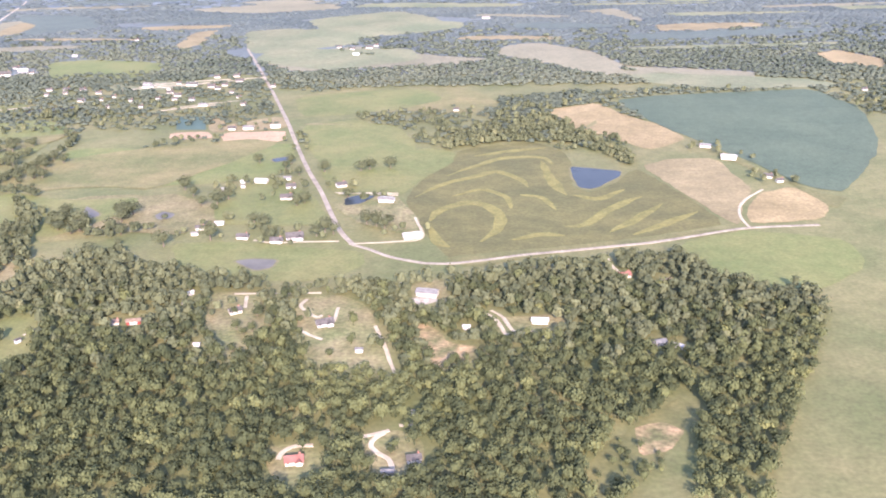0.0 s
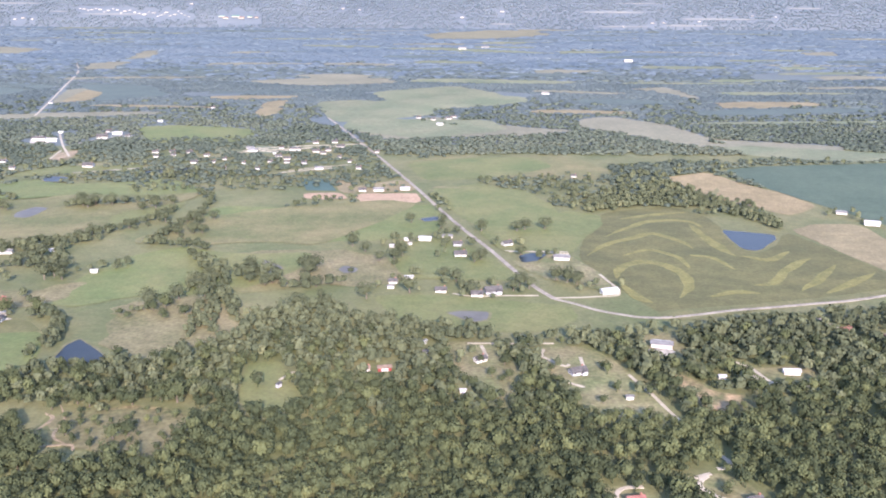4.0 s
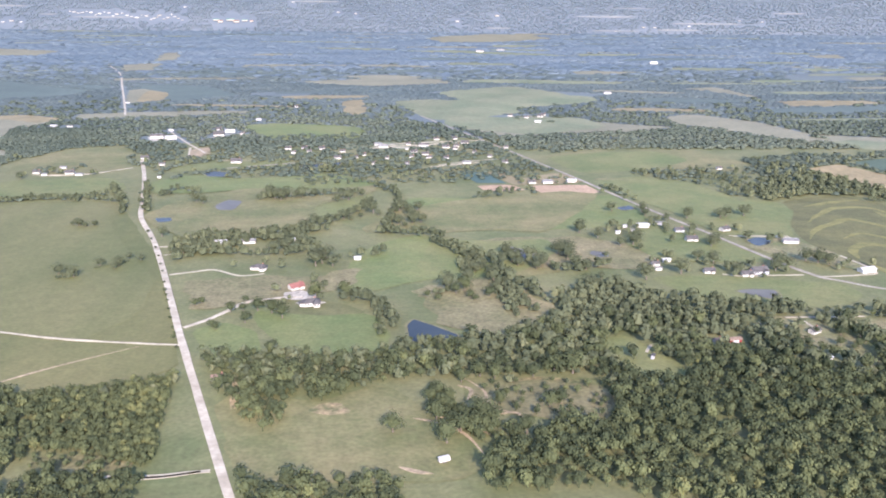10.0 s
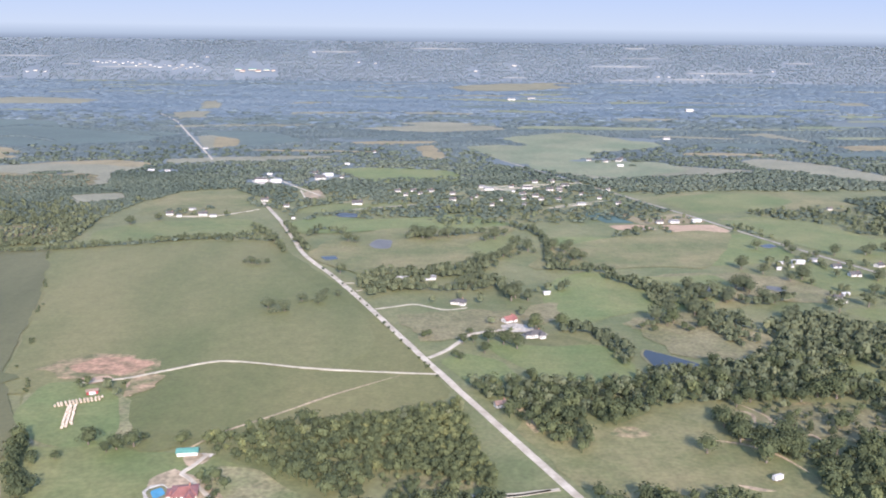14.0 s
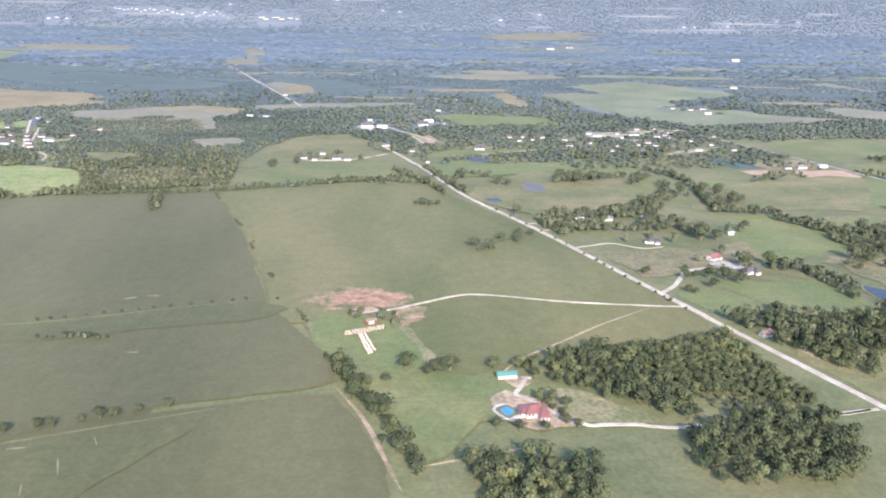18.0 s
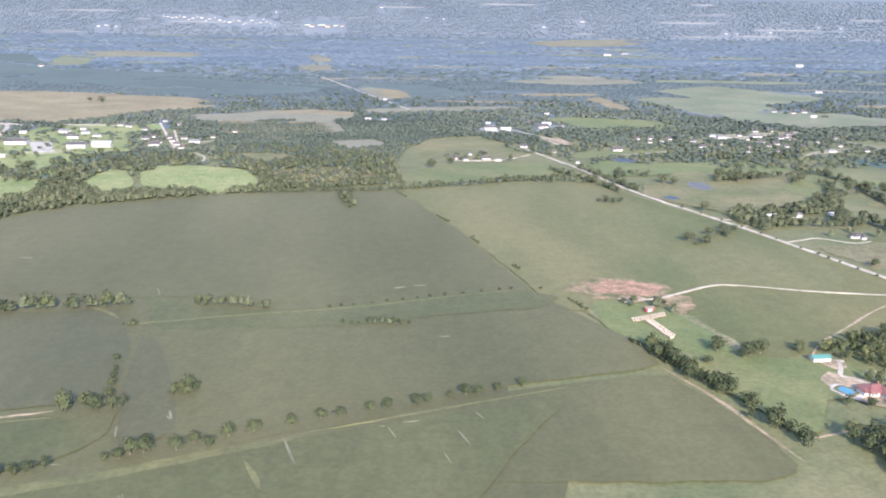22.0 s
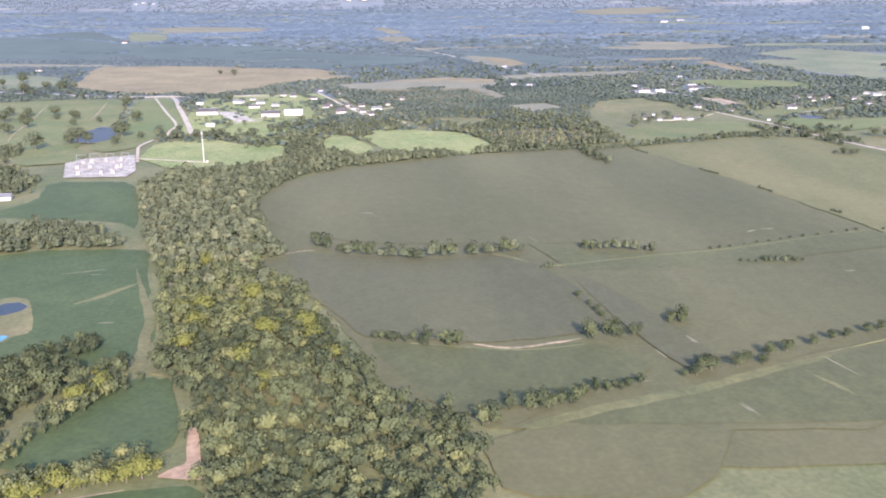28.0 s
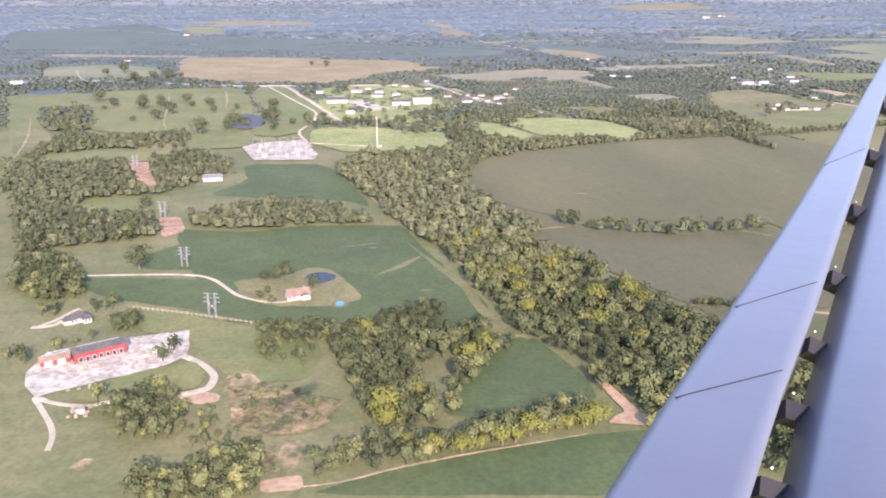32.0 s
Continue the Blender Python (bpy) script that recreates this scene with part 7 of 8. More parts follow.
hedge(3, [(-583, 554), (-570, 558)])
hedge(1.5, [(-564, 576), (-545, 590)])
hedge(5, [(-907, 740), (-863, 745), (-800, 749), (-743, 768)])
hedge(5, [(-706, 793), (-667, 793), (-618, 815)])

hedge(13, [(-2031, 2538), (-1795, 2405), (-1561, 2203), (-1471, 2303)])
hedge(12, [(-1710, 1997), (-1604, 1921), (-1545, 1969)])
hedge(12, [(-1669, 2614), (-1402, 2419), (-1226, 2478)])
hedge(12, [(-1390, 1779), (-1278, 1689), (-1173, 1719), (-1084, 1635)])
hedge(11, [(-1138, 1899), (-995, 1791), (-865, 1693)])
hedge(12, [(-1689, 1732), (-1571, 1760), (-1416, 1645)])
hedge(10, [(-1301, 1870), (-1238, 1946), (-1174, 1905)])

# ---- free-standing trees ----
lone_trees(10.8, [(-230, 521), (-227, 602), (-230, 596), (-272, 580), (-257, 563), (-253, 568), (-229, 565), (-222, 561), (-349, 736), (-341, 722), (-171, 622), (-158, 548)])
lone_trees(10.8, [(-332, 695), (-339, 694), (-186, 537), (-135, 580), (-126, 572), (-83, 559), (-88, 553), (-77, 556), (-117, 547), (-43, 565), (-56, 574), (-40, 576)])
lone_trees(10.8, [(-49, 569), (-64, 708), (-47, 710), (-71, 703), (-101, 702), (-75, 634), (-106, 622), (-111, 616)])
lone_trees(8.4, [(-104, 431), (-97, 440), (-94, 428), (-112, 416), (-103, 413), (-96, 406), (-135, 712), (-121, 695), (-133, 728), (-160, 730)])
lone_trees(10.8, [(-584, 564), (-572, 557), (-362, 329), (-407, 508), (-389, 511), (-425, 474), (-321, 338), (-317, 335), (-339, 318), (-432, 482), (-441, 487), (-412, 576)])
lone_trees(10.8, [(-406, 596), (-408, 583), (-400, 576), (-323, 521), (-308, 535), (-312, 518), (-291, 535), (-318, 513), (-297, 507), (-259, 584), (-269, 571), (-252, 577)])
lone_trees(10.8, [(-230, 597), (-230, 586), (-234, 600), (-182, 618), (-205, 659), (-194, 642), (-165, 633), (-372, 730), (-332, 739), (-345, 750), (-351, 691), (-339, 696)])
lone_trees(10.8, [(-405, 773), (-395, 780), (-383, 796), (-428, 797), (-438, 790), (-463, 786), (-453, 790), (-457, 781), (-474, 791), (-274, 599), (-301, 559), (-438, 619)])
lone_trees(10.8, [(-445, 612), (-435, 627), (-342, 339), (-332, 328), (-311, 354), (-282, 353), (-288, 350), (-290, 384), (-278, 390), (-269, 387), (-470, 798), (-601, 779)])
lone_trees(10.8, [(-533, 777), (-526, 770), (-429, 684), (-421, 693), (-408, 702), (-397, 711)])
lone_trees(7.2, [(-562, 582), (-549, 581), (-546, 597), (-605, 690), (-611, 693), (-599, 693), (-537, 594), (-550, 575)])
lone_trees(8, [(-600, 356)])
lone_trees(8.4, [(-729, 885), (-828, 838), (-537, 659), (-506, 629)])
lone_trees(10.8, [(-643, 355), (-622, 352), (-629, 349), (-752, 863), (-1277, 1467), (-1251, 1443)])
lone_trees(7.0, [(-908.8, 262.5), (-900.9, 266.5), (-889.2, 268.4), (-883.6, 273.7), (-876.9, 270.4), (-870.9, 277.8), (-861.5, 281.1), (-846.9, 286.3), (-827.8, 293.6), (-901.5, 271.7), (-905.7, 265.9)])
lone_trees(4.8, [(-835.4, 291.4), (-814.8, 297.7), (-796.1, 303.3), (-780.3, 309.9), (-773.4, 311.3), (-767.8, 312.7), (-808.1, 300.1), (-790.7, 304.7), (-746.8, 320.2), (-758.9, 315.9), (-914.2, 262.4), (-909.9, 263.4)])
lone_trees(2.3, [(-838.1, 429.0), (-831.5, 430.6), (-824.7, 432.2), (-814.3, 435.6), (-805.6, 438.1), (-796.8, 440.6), (-787.9, 443.2), (-780.5, 446.0), (-771.6, 447.5), (-760.7, 450.1), (-749.3, 453.8), (-738.0, 456.4), (-730.5, 458.2), (-829.9, 403.7), (-825.3, 403.4), (-821.6, 403.1), (-794.3, 402.2)])
lone_trees(5.0, [(-840.3, 709.2), (-836.3, 695.2), (-832.6, 679.4), (-842.4, 723.6)])
lone_trees(2, [(-757.5, 635.7), (-753.6, 627.7), (-740.1, 579.9), (-720.3, 506.1), (-718.8, 500.7), (-712.7, 458.2), (-695.8, 422.4), (-693.3, 420.2)])
lone_trees(4.5, [(-935.1, 357.6), (-932.9, 345.5), (-930.2, 330.1), (-931.3, 336.7), (-927.8, 317.0)])
lone_trees(6, [(-330.7, 501.1), (-310.4, 523.1), (-309.6, 504.2), (-291.5, 521.8), (-307.2, 499.5), (-336.8, 507.2), (-450.0, 503.5), (-445.8, 467.3), (-460.9, 457.0), (-425.3, 425.7)])
lone_trees(4.6, [(-608.2, 293.1), (-599.0, 290.0), (-587.8, 289.4), (-578.4, 295.0), (-582.8, 313.3), (-577.9, 304.6), (-574.2, 291.6)])
lone_trees(6, [(-632.7, 346.3), (-628.7, 348.5), (-653.3, 341.2)])
lone_trees(5, [(-116.7, 434.3), (-107.1, 410.1), (-95.0, 419.9), (-80.3, 423.2), (-71.9, 390.7), (-58.9, 384.5), (-103.2, 437.7), (-89.9, 400.2), (-108.8, 391.1), (-99.5, 385.0)])
lone_trees(2.8, [(-520.8, 582.6), (-516.0, 566.8), (-509.3, 542.1), (-504.6, 524.7), (-499.1, 506.2), (-495.0, 490.7), (-490.5, 475.1), (-485.6, 458.6), (-481.6, 443.0), (-477.3, 429.8), (-527.2, 603.6), (-534.4, 625.9), (-543.0, 649.7), (-550.9, 671.7), (-482.7, 450.6), (-501.9, 515.8)])
lone_trees(6.5, [(-515.1, 607.4), (-511.0, 613.0), (-503.6, 617.2), (-498.8, 624.5), (-480.4, 497.1), (-476.7, 501.0), (-463.7, 460.2), (-457.0, 485.1), (-450.0, 487.7), (-564.3, 808.7), (-581.4, 797.2), (-581.9, 774.4), (-572.9, 748.2), (-585.7, 821.5)])
lone_trees(5, [(-378.1, 732.8), (-367.2, 723.8), (-353.6, 732.3), (-348.6, 744.8), (-391.1, 707.3), (-382.8, 715.6), (-345.7, 682.2), (-330.0, 671.2), (-284.8, 601.3), (-275.1, 591.3), (-169.8, 608.2), (-200.5, 590.0), (-216.2, 539.7)])
lone_trees(9, [(-1490.4, 983.3), (-1483.2, 1004.7), (-1430.2, 999.3), (-1393.8, 995.6), (-1360.7, 948.9), (-1438.7, 897.7), (-1526.7, 1107.9), (-1338.0, 967.8), (-1301.6, 922.4), (-1583.0, 1232.1), (-1560.7, 1179.7), (-1447.9, 1218.2), (-1418.7, 1183.4), (-1499.5, 1223.5)])
lone_trees(6, [(-1395.4, 744.9), (-1386.6, 738.7), (-1376.5, 737.7), (-1364.3, 739.2), (-1357.2, 741.1)])
lone_trees(15.6, [(-1512, 1047), (-1485, 1007), (-1457, 1027), (-1434, 1025), (-1403, 1022), (-1373, 996), (-1413, 897), (-1447, 981), (-1406, 935), (-1288, 867), (-1325, 843), (-1313, 835)])
lone_trees(15.6, [(-1329, 830), (-1353, 806), (-1564, 1377), (-1523, 1261), (-1503, 1295), (-1475, 1278), (-1461, 1290), (-1580, 1339), (-1298, 967), (-1338, 1091), (-1317, 394)])
lone_trees(8.4, [(-1343, 526), (-1242, 369), (-1249, 370), (-1238, 373), (-1214, 299), (-1234, 301), (-1302, 314), (-1308, 313)])
lone_trees(10.8, [(-1192, 219)])
lone_trees(9.6, [(-1284, 825), (-1299, 886), (-1267, 858), (-1254, 882), (-1212, 860), (-1158, 873), (-1153, 847), (-1143, 812), (-1188, 857), (-1217, 1136), (-1113, 907), (-1128, 870)])
lone_trees(9.6, [(-1237, 899)])
lone_trees(8.4, [(-327, 379), (-317, 385), (-310, 382), (-330, 341), (-326, 330), (-321, 327), (-340, 364), (-335, 358), (-343, 356), (-339, 350), (-303, 324), (-308, 322)])
lone_trees(3.5, [(-670, 429), (-652, 423), (-646, 428)])
lone_trees(4, [(-617, 696), (-611, 694), (-642, 359), (-619, 359)])
lone_trees(3.5, [(-588, 294), (-581, 308), (-578, 303), (-578, 295)])

for k, (x, y, size) in enumerate(((-1191.7, 218.5, 13), (-1197.4, 291.4, 10), (-1070.1, 325.0, 12), (-1121.8, 351.8, 12), (-1122.8, 334.0, 10), (-1099.4, 368.8, 11), (-1088.9, 320.3, 12), (-1057.5, 292.4, 10), (-1122.2, 308.6, 10), (-1104.2, 347.9, 9), (-1132.4, 350.5, 10), (-1094.1, 289.6, 12), (-1067.2, 313.9, 10), (-1085.2, 265.1, 10), (-1132.5, 426.5, 10), (-1148.1, 271.1, 10), (-1155.2, 263.6, 10), (-1190.8, 209.8, 10), (-1185.3, 196.3, 6), (-1175.3, 193.2, 8), (-1167.0, 191.1, 7.5), (-1160.1, 193.4, 5.5), (-1152.7, 195.0, 8), (-1147.9, 196.3, 8), (-1142.1, 200.3, 9), (-1136.2, 201.8, 6), (-1128.2, 203.2, 6.5), (-1122.3, 204.4, 8), (-1117.7, 206.2, 9), (-1113.1, 209.6, 6), (-1177.9, 234.4, 7), (-1198.8, 288.6, 6), (-1214.2, 293.0, 5), (-1175.0, 286.2, 5), (-1154.4, 286.9, 5.5), (-1154.3, 271.3, 5), (-1160.6, 268.3, 4.5), (-1104.1, 242.7, 6), (-1094.0, 275.1, 5), (-1089.3, 274.6, 6), (-1077.4, 247.2, 5))):
    gold = tree_thing(20 + k, 0.3, "wood_gold", "large yellow-green tree beginning to turn")
    gold.location, gold.scale = (x, y, 0), (size, size, size)

# ---- power line, mast and substation ----
def bar(bm, a, b, r):
    """A square bar from a to b."""
    a, b = Vector(a), Vector(b)
    z = (b - a).normalized()
    x = z.orthogonal().normalized() * r
    y = z.cross(x)
    v = [bm.verts.new(p + u) for p in (a, b) for u in (x + y, y - x, -x - y, x - y)]
    for i in range(4):
        bm.faces.new((v[i], v[(i + 1) % 4], v[4 + (i + 1) % 4], v[4 + i]))
    bm.faces.new(v[3::-1]), bm.faces.new(v[4:])


def barred(bars, r):
    bm = bmesh.new()
    for a, b in bars:
        bar(bm, a, b, r)
    return bm


def pylon(x, y, h, turn):
    """A two-legged lattice tower with three arms."""
    p = tagged(new("pylon"), "grey steel two-legged lattice power pylon", "pylon", "power line pylons")
    p.matrix_world = pose(x, y, 0, 0, 0, turn)
    half = 0.14 * h
    for s in (-1, 1):
        e = 0.035 * h
        bars = [((s * half + u * e, v * e, -0.3), (s * half + u * e * 0.5, v * e * 0.5, h)) for u in (-1, 1) for v in (-1, 1)]
        for k in range(7):
            z0, z1 = h * k / 7, h * (k + 1) / 7
            bars += [((s * half - e, -e, z0), (s * half + e * 0.8, -e * 0.8, z1)), ((s * half + e, e, z0), (s * half - e * 0.8, e * 0.8, z1))]
        part("leg", barred(bars, 0.0055 * h), "steel", p)
    for z, w in ((0.62, 0.36), (0.8, 0.34), (0.97, 0.3)):
        part("crossarm", barred([((-w * h, 0, z * h), (w * h, 0, z * h)), ((-w * h, 0, z * h), (-half, 0, (z + 0.05) * h)), ((w * h, 0, z * h), (half, 0, (z + 0.05) * h))], 0.007 * h), "steel", p)
    part("brace", barred([((-half, 0, 0.3 * h), (half, 0, 0.6 * h)), ((half, 0, 0.3 * h), (-half, 0, 0.6 * h))], 0.007 * h), "steel", p)


for x, y, h in ((-1267.8, 322.5, 11.5), (-1294.0, 397.7, 11), (-1326.0, 499.0, 11), (-1379.2, 654.4, 11)):
    pylon(x, y, h, -12)


def radio_mast(x, y, h):
    m = tagged(new("radio_mast"), "tall slim white mast on a gravel pad", "mast")
    m.location = (x, y, 0.1)
    bm = bmesh.new()
    rings = [[bm.verts.new((r * math.cos(a), r * math.sin(a), z)) for a in np.arange(8) * math.pi / 4] for z, r in ((0, 0.5), (0.5 * h, 0.38), (h, 0.22))]
    for lo, hi in zip(rings, rings[1:]):
        for i in range(8):
            bm.faces.new((lo[i], lo[(i + 1) % 8], hi[(i + 1) % 8], hi[i]))
    bm.faces.new(rings[-1])
    part("pole", bm, "white", m)
    part("antenna_ring", boxed((-0.8, 0.8, -0.8, 0.8, 0.92 * h, 0.97 * h)), "steel", m)
    part("footing", boxed((-1.5, 1.5, -1.5, 1.5, -0.2, 0.35)), "concrete", m)
    part("cabinet", boxed((2, 3.6, -0.8, 0.8, -0.2, 1.9)), "white", m)


radio_mast(-1182.7, 726.5, 28)


def gantry(x, y, w, h):
    g = tagged(new("substation_gantry"), "grey steel gantry in the white substation yard", "gantry", "substation gantries")
    g.location = (x, y, lie(x, y) + 0.4)
    for s in (-1, 1):
        part("post", barred([((s * w, 0, -0.5), (s * w, 0, h))], 0.14), "steel", g)
    part("beam", barred([((-w - 0.3, 0, h), (w + 0.3, 0, h))], 0.13), "steel", g)
    for u in (-0.6, 0, 0.6):
        part("insulator", barred([((u * w, 0, h), (u * w, 0, h - 1.1))], 0.09), "brick", g)


def transformer(x, y, turn):
    t = tagged(new("transformer"), "grey transformer with cooling fins in the substation", "transformer", "substation transformers")
    t.matrix_world = pose(x, y, lie(x, y) + 0.5, 0, 0, turn)
    part("tank", boxed((-1.3, 1.3, -0.8, 0.8, 0.2, 2.2)), "greywall", t)
    part("plinth", boxed((-1.7, 1.7, -1.2, 1.2, -0.6, 0.2)), "concrete", t)
    for u in (-0.9, -0.3, 0.3, 0.9):
        part("fin", boxed((u - 0.08, u + 0.08, -1.25, -0.8, 0.5, 2.0)), "steel", t)
    for u in (-0.7, 0, 0.7):
        part("bushing", barred([((u, 0, 2.2), (u, 0.2, 3.3))], 0.1), "brick", t)


lot = random.Random(5)
for k, (x, y) in enumerate(((-1290.6, 736.9), (-1280.0, 741.3), (-1268.1, 745.6), (-1256.2, 750.0), (-1283.2, 715.3), (-1271.1, 716.6), (-1258.8, 718.0), (-1248.0, 719.6), (-1276.0, 692.2), (-1261.7, 693.2), (-1249.7, 694.5))):
    gantry(x, y, lot.uniform(3.2, 4.6), lot.uniform(4.5, 7.5))
    transformer(x + lot.uniform(-5, 5), y - lot.uniform(3, 5), lot.choice((0, 90)))

# ---- yards: trailers, pallet stacks, fence, bales ----
def trailer(x, y, turn, length=5.0):
    t = tagged(new("trailer"), "white box trailer parked on the ground", "trailer", "parked trailers")
    t.matrix_world = pose(x, y, lie(x, y), 0, 0, turn)
    bm = boxed((-length / 2, length / 2, -1.0, 1.0, 0.55, 2.5))
    bmesh.ops.bevel(bm, geom=bm.edges[:], offset=0.05, segments=1, affect="EDGES")
    part("body", bm, "white", t)
    part("drawbar", barred([((length / 2, 0, 0.5), (length / 2 + 1.2, 0, 0.35))], 0.06), "steel", t)
    for u in (-0.7, 0.3):
        for s in (-1, 1):
            bm = bmesh.new()
            bmesh.ops.create_cone(bm, cap_ends=True, segments=14, radius1=0.36, radius2=0.36, depth=0.24)
            w = part("wheel", bm, "roofgrey", t)
            w.matrix_local = pose(u, s * 0.98, 0.36, 90, 0, 0)


for x, y, a in ((-1280.9, 286.2, 12), (-1284.5, 282.5, 10), (-1327.6, 280.4, 80), (-341.3, 302.0, 22)):
    trailer(x, y, a, 4.8 if x > -400 else 3.6)


def pallet_stack(x, y, turn, n):
    p = tagged(new("pallet_stack"), "small stack of pale wooden pallets on the grass", "pallets", "pallet stacks")
    p.matrix_world = pose(x, y, lie(x, y), 0, 0, turn)
    for k in range(n):
        part("pallet", boxed(*[(-0.6, 0.6, u - 0.12, u + 0.12, k * 0.3 + 0.12, k * 0.3 + 0.17) for u in (-0.45, 0, 0.45)], (-0.6, -0.5, -0.6, 0.6, k * 0.3, k * 0.3 + 0.12), (0.5, 0.6, -0.6, 0.6, k * 0.3, k * 0.3 + 0.12)), "bale", p)


px, py = -1301.2, 231.8
for k in range(9):
    pallet_stack(px + (k % 3) * 3.0 - 3 + lot.uniform(-0.6, 0.6), py + (k // 3) * 3.4 - 3, lot.uniform(0, 90), lot.choice((3, 4, 5)))


# pallet stacks standing in for the row of equipment in the yard
for k, (x, y) in enumerate([(-1294.7, 271.3), (-1291.1, 273.1), (-1287.8, 274.4), (-1284.6, 276.3), (-1281.5, 278.8), (-1309.6, 269.0), (-1313.3, 266.7), (-1278.9, 282.0), (-1287.6, 281.7), (-1317.2, 265.0), (-1291.2, 283.1), (-1304.6, 270.1), (-1307.1, 251.1), (-1311.1, 250.6), (-1303.1, 251.7), (-1299.3, 253.3)]):
    pallet_stack(x, y, lot.uniform(0, 90), 3 + k % 3)


def hay_bale(x, y, turn):
    b = tagged(new("hay_bale"), "round pale hay bale lying on its side", "bale", "rows of hay bales")
    b.matrix_world = pose(x, y, lie(x, y) + 0.6, 90, 0, turn)
    bm = bmesh.new()
    bmesh.ops.create_cone(bm, cap_ends=True, segments=14, radius1=0.62, radius2=0.62, depth=1.25)
    bmesh.ops.bevel(bm, geom=[e for e in bm.edges if e.is_boundary or len(e.link_faces) == 2 and abs(e.link_faces[0].normal.z - e.link_faces[1].normal.z) > 0.5], offset=0.1, segments=2, affect="EDGES")
    part("roll", bm, "bale", b)
    for z in (-0.3, 0.3):
        bm = bmesh.new()
        bmesh.ops.create_cone(bm, cap_ends=False, segments=14, radius1=0.635, radius2=0.635, depth=0.08)
        w = part("twine", bm, "trim", b)
        w.location = (0, 0, z)
    return b


first = None
for (ax, ay), (bx, by), off in (((-672.6, 402.2), (-651.4, 410.7), 0), ((-673.1, 398.8), (-652.1, 407.2), 0), ((-665.7, 399.3), (-660.1, 372.1), 0), ((-664.4, 400.1), (-658.9, 373.6), 0), ((-662.7, 400.9), (-657.5, 376.5), 0)):
    n = int(math.hypot(bx - ax, by - ay) / 1.7)
    heading = math.degrees(math.atan2(by - ay, bx - ax))
    for k in range(n):
        u = (k + 0.5) / n
        x, y, a = ax + (bx - ax) * u + lot.uniform(-0.25, 0.25), ay + (by - ay) * u + lot.uniform(-0.25, 0.25), heading + lot.uniform(-8, 8)
        if first is None:
            first = hay_bale(x, y, a)
        else:
            copy_thing(first, pose(x, y, lie(x, y) + 0.6, 90, 0, a))


def fence(pts):
    f = tagged(new("fence"), "low pale post-and-rail fence along a paddock", "fence")
    line = flowing(pts, 8)
    run = np.r_[0, np.cumsum(np.linalg.norm(np.diff(line, axis=0), axis=1))]
    at = np.arange(0, run[-1], 2.6)
    spots = [(np.interp(a, run, line[:, 0]), np.interp(a, run, line[:, 1])) for a in at]
    for x, y in spots:
        part("post", boxed((x - 0.12, x + 0.12, y - 0.12, y + 0.12, -0.2, 1.5)), "bale", f)
    for a, b in zip(spots, spots[1:]):
        part("rail", barred([((*a, 1.2), (*b, 1.2)), ((*a, 0.7), (*b, 0.7))], 0.06), "bale", f)


fence([(-1306.7, 336.2), (-1279.9, 325.8), (-1241.8, 308.5)])

# ---- the aircraft's wing, outlined and placed to fit the camera's view at the end of the flight ----
WING = [(0.27, 1.65, 0.75, 1.61, 0.83, 1.60), (0.64, 2.24, 1.12, 2.19, 1.19, 2.18), (1.06, 2.87, 1.52, 2.82, 1.59, 2.82), (1.66, 3.74, 2.11, 3.70, 2.16, 3.69), (2.53, 5.01, 2.93, 4.97, 2.99, 4.97), (3.69, 6.74, 4.06, 6.70, 4.13, 6.70), (5.37, 9.28, 5.69, 9.25, 5.80, 9.24), (7.81, 12.98, 8.10, 12.95, 8.24, 12.94), (11.62, 18.75, 11.86, 18.72, 12.03, 18.70)]
wing = tagged(new("aircraft_wing"), "pale grey aircraft wing with its leading-edge slat extended", "aircraft wing")
wing.location = (-1196.96, -65.84, 152.41)


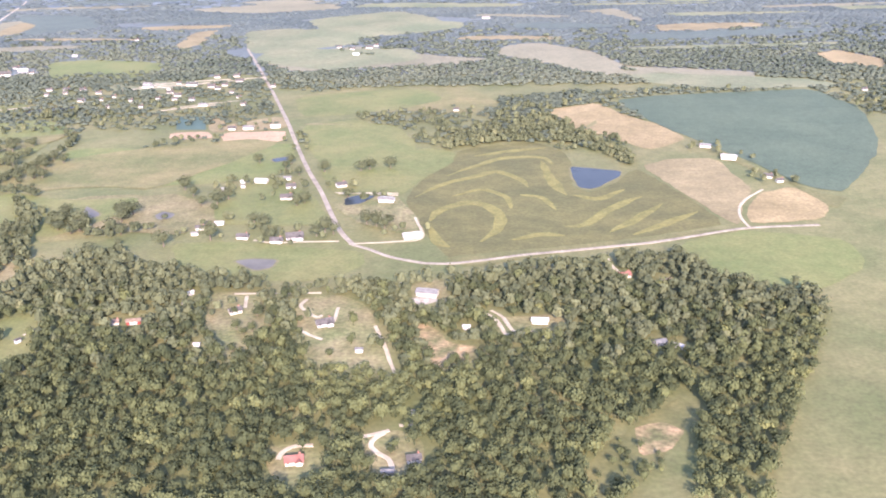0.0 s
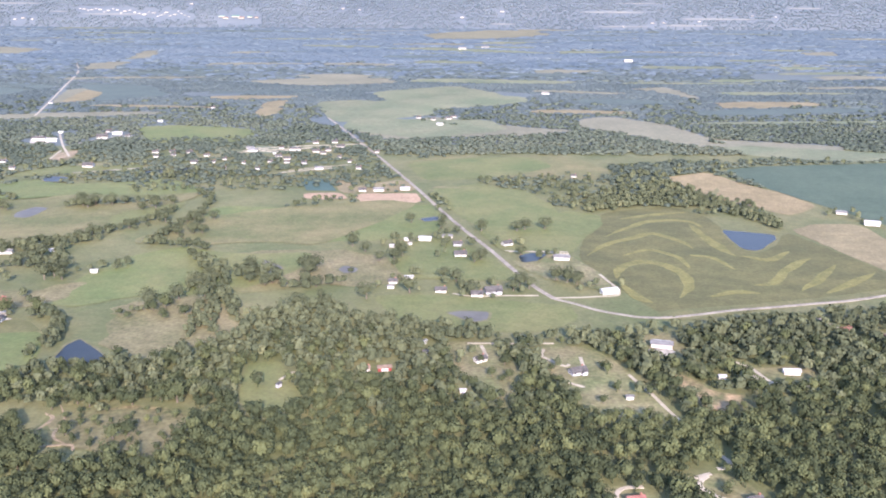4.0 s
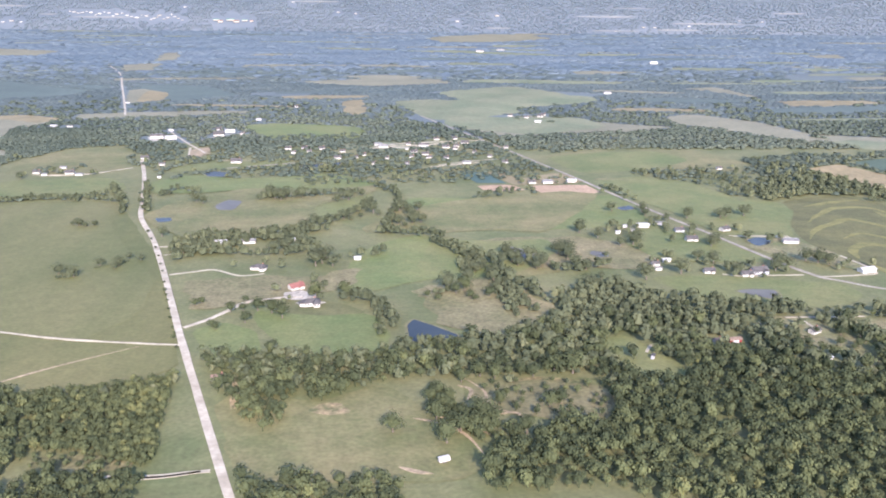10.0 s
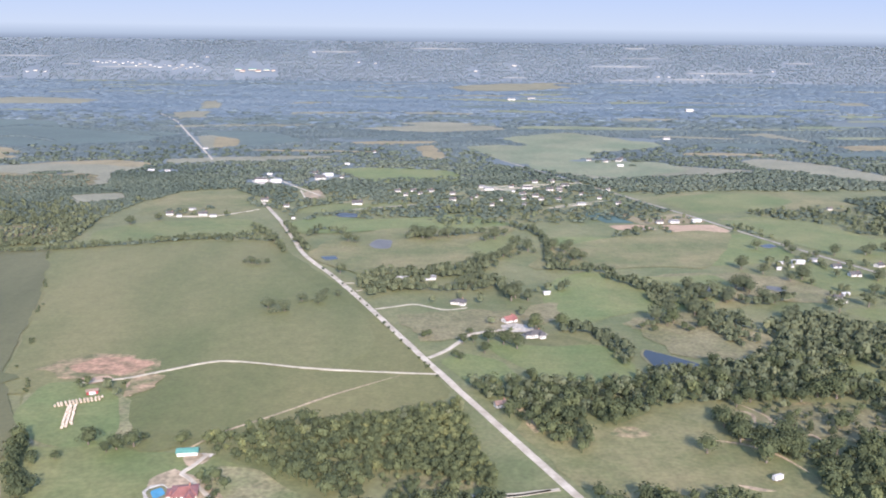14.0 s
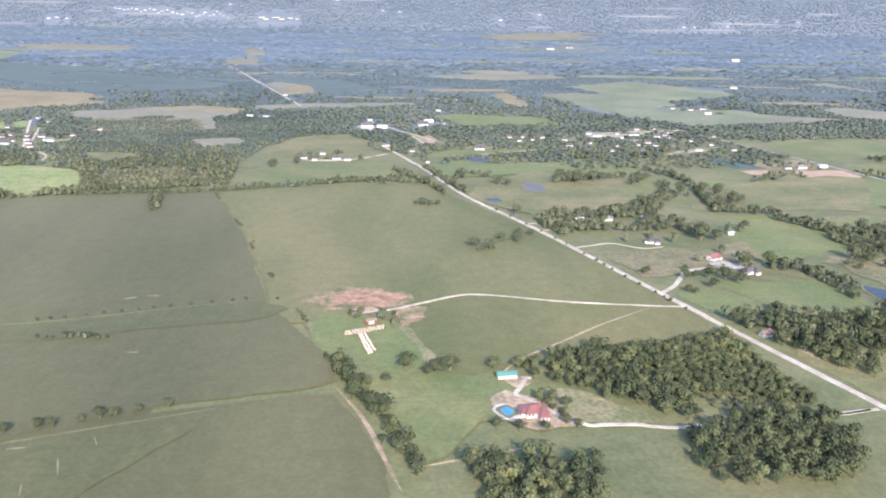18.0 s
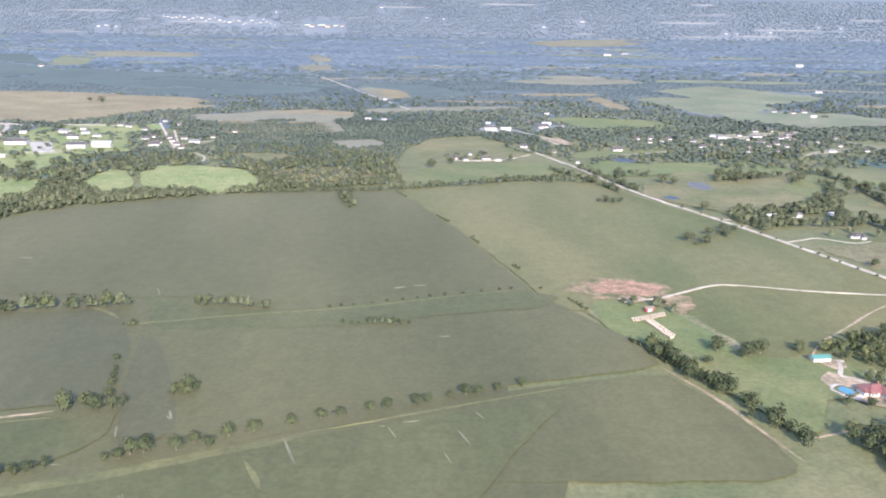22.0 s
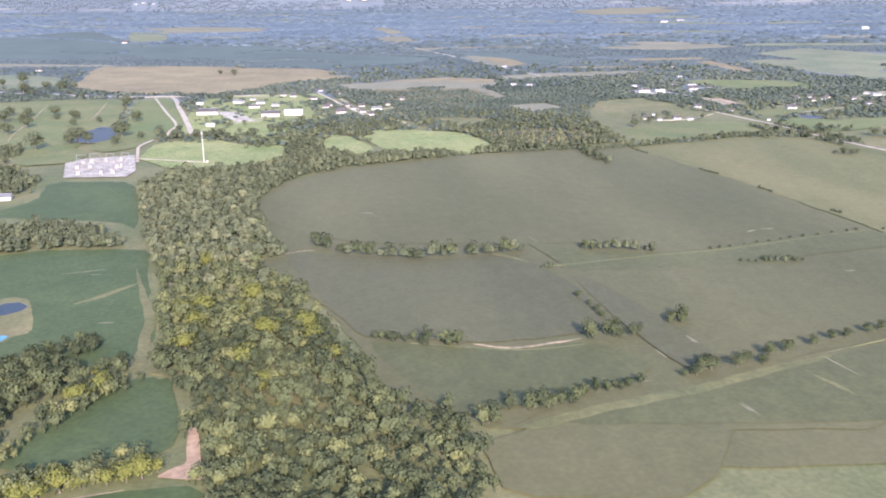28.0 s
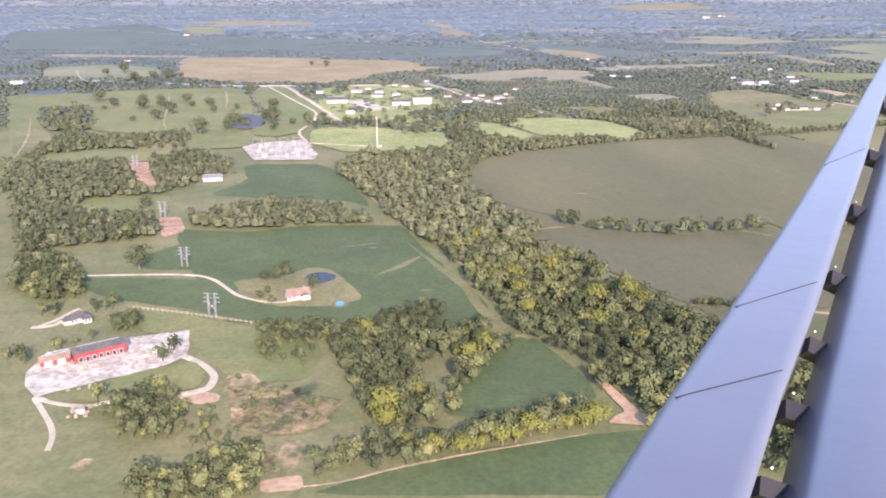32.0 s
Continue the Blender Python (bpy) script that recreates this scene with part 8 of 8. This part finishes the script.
def wing_skin(name, front, back, dip, thick, mat, curve):
    """A tapering skin between two lines of stations (x, y), with a rounded nose and a closed underside."""
    bm = bmesh.new()
    rows = []
    for (ax, ay), (bx, by) in zip(front, back):
        top = [(u, -dip * (1 - min(u / curve, 1.0)) ** 2) for u in (0, 0.04, 0.1, 0.2, 0.35, 0.6, 0.85, 1.0)]
        under = [(u, -thick - dip * 0.3) for u in (0.95, 0.5, 0.12)]
        rows.append([bm.verts.new((ax + (bx - ax) * u, ay + (by - ay) * u, WING_Z + z)) for u, z in top + under])
    for a, b in zip(rows, rows[1:]):
        for i in range(len(a)):
            j = (i + 1) % len(a)
            bm.faces.new((a[i], a[j], b[j], b[i]))
    bm.faces.new(rows[0][::-1]), bm.faces.new(rows[-1])
    bmesh.ops.recalc_face_normals(bm, faces=bm.faces[:])
    ob = part(name, bm, mat, wing)
    for f in ob.data.polygons:
        f.use_smooth = len(f.vertices) == 4 and f.normal.z > 0.2
    return ob


WING_Z = -1.5
lead, trail, spar = [w[0:2] for w in WING], [w[2:4] for w in WING], [w[4:6] for w in WING]
slat = wing_skin("slat", lead, trail, 0.10, 0.10, "wingpaint", 0.16)
main = wing_skin("main_panel", spar, [(x + 3.4 + 0.12 * y, y + 0.5) for x, y in spar], 0.12, 0.35, "wingpaint", 0.06)
for k, u in ((1, 0.35), (2, 0.1), (2, 0.75), (3, 0.5), (4, 0.4), (5, 0.3), (6, 0.3)):
    p, q = Vector(trail[k]).lerp(Vector(trail[k + 1]), u), Vector(spar[k]).lerp(Vector(spar[k + 1]), u)
    track = part("slat_track", barred([((*p.lerp(q, -0.2), WING_Z - 0.1), (*q.lerp(p, -0.3), WING_Z - 0.14))], 0.028 + 0.005 * k), "blackrubber", wing, "dark slat track with a pale roller")
    bm = bmesh.new()
    bmesh.ops.create_icosphere(bm, subdivisions=1, radius=0.006, matrix=Matrix.Translation((*p.lerp(q, 0.5), WING_Z - 0.03)))
    part("roller", bm, "trim", track)
for k in (2, 3, 5):
    p, q = Vector(lead[k]).lerp(Vector(trail[k]), 0.16), Vector(trail[k]).lerp(Vector(trail[k + 1]), 0.28)
    part("panel_joint", barred([((*p, WING_Z - 0.002), (*q.lerp(p, 0.1), WING_Z - 0.002))], 0.0035), "blackrubber", slat)
a, b = Vector(spar[0]), Vector(spar[3])
side = Vector((0.55, 0.0))
part("access_panel_edge", barred([((*(a + side), WING_Z), (*(a.lerp(b, 0.6) + side), WING_Z)), ((*(a.lerp(b, 0.6) + side), WING_Z), (*(a.lerp(b, 0.6) + side + Vector((1.4, 0.3))), WING_Z))], 0.006), "blackrubber", main)
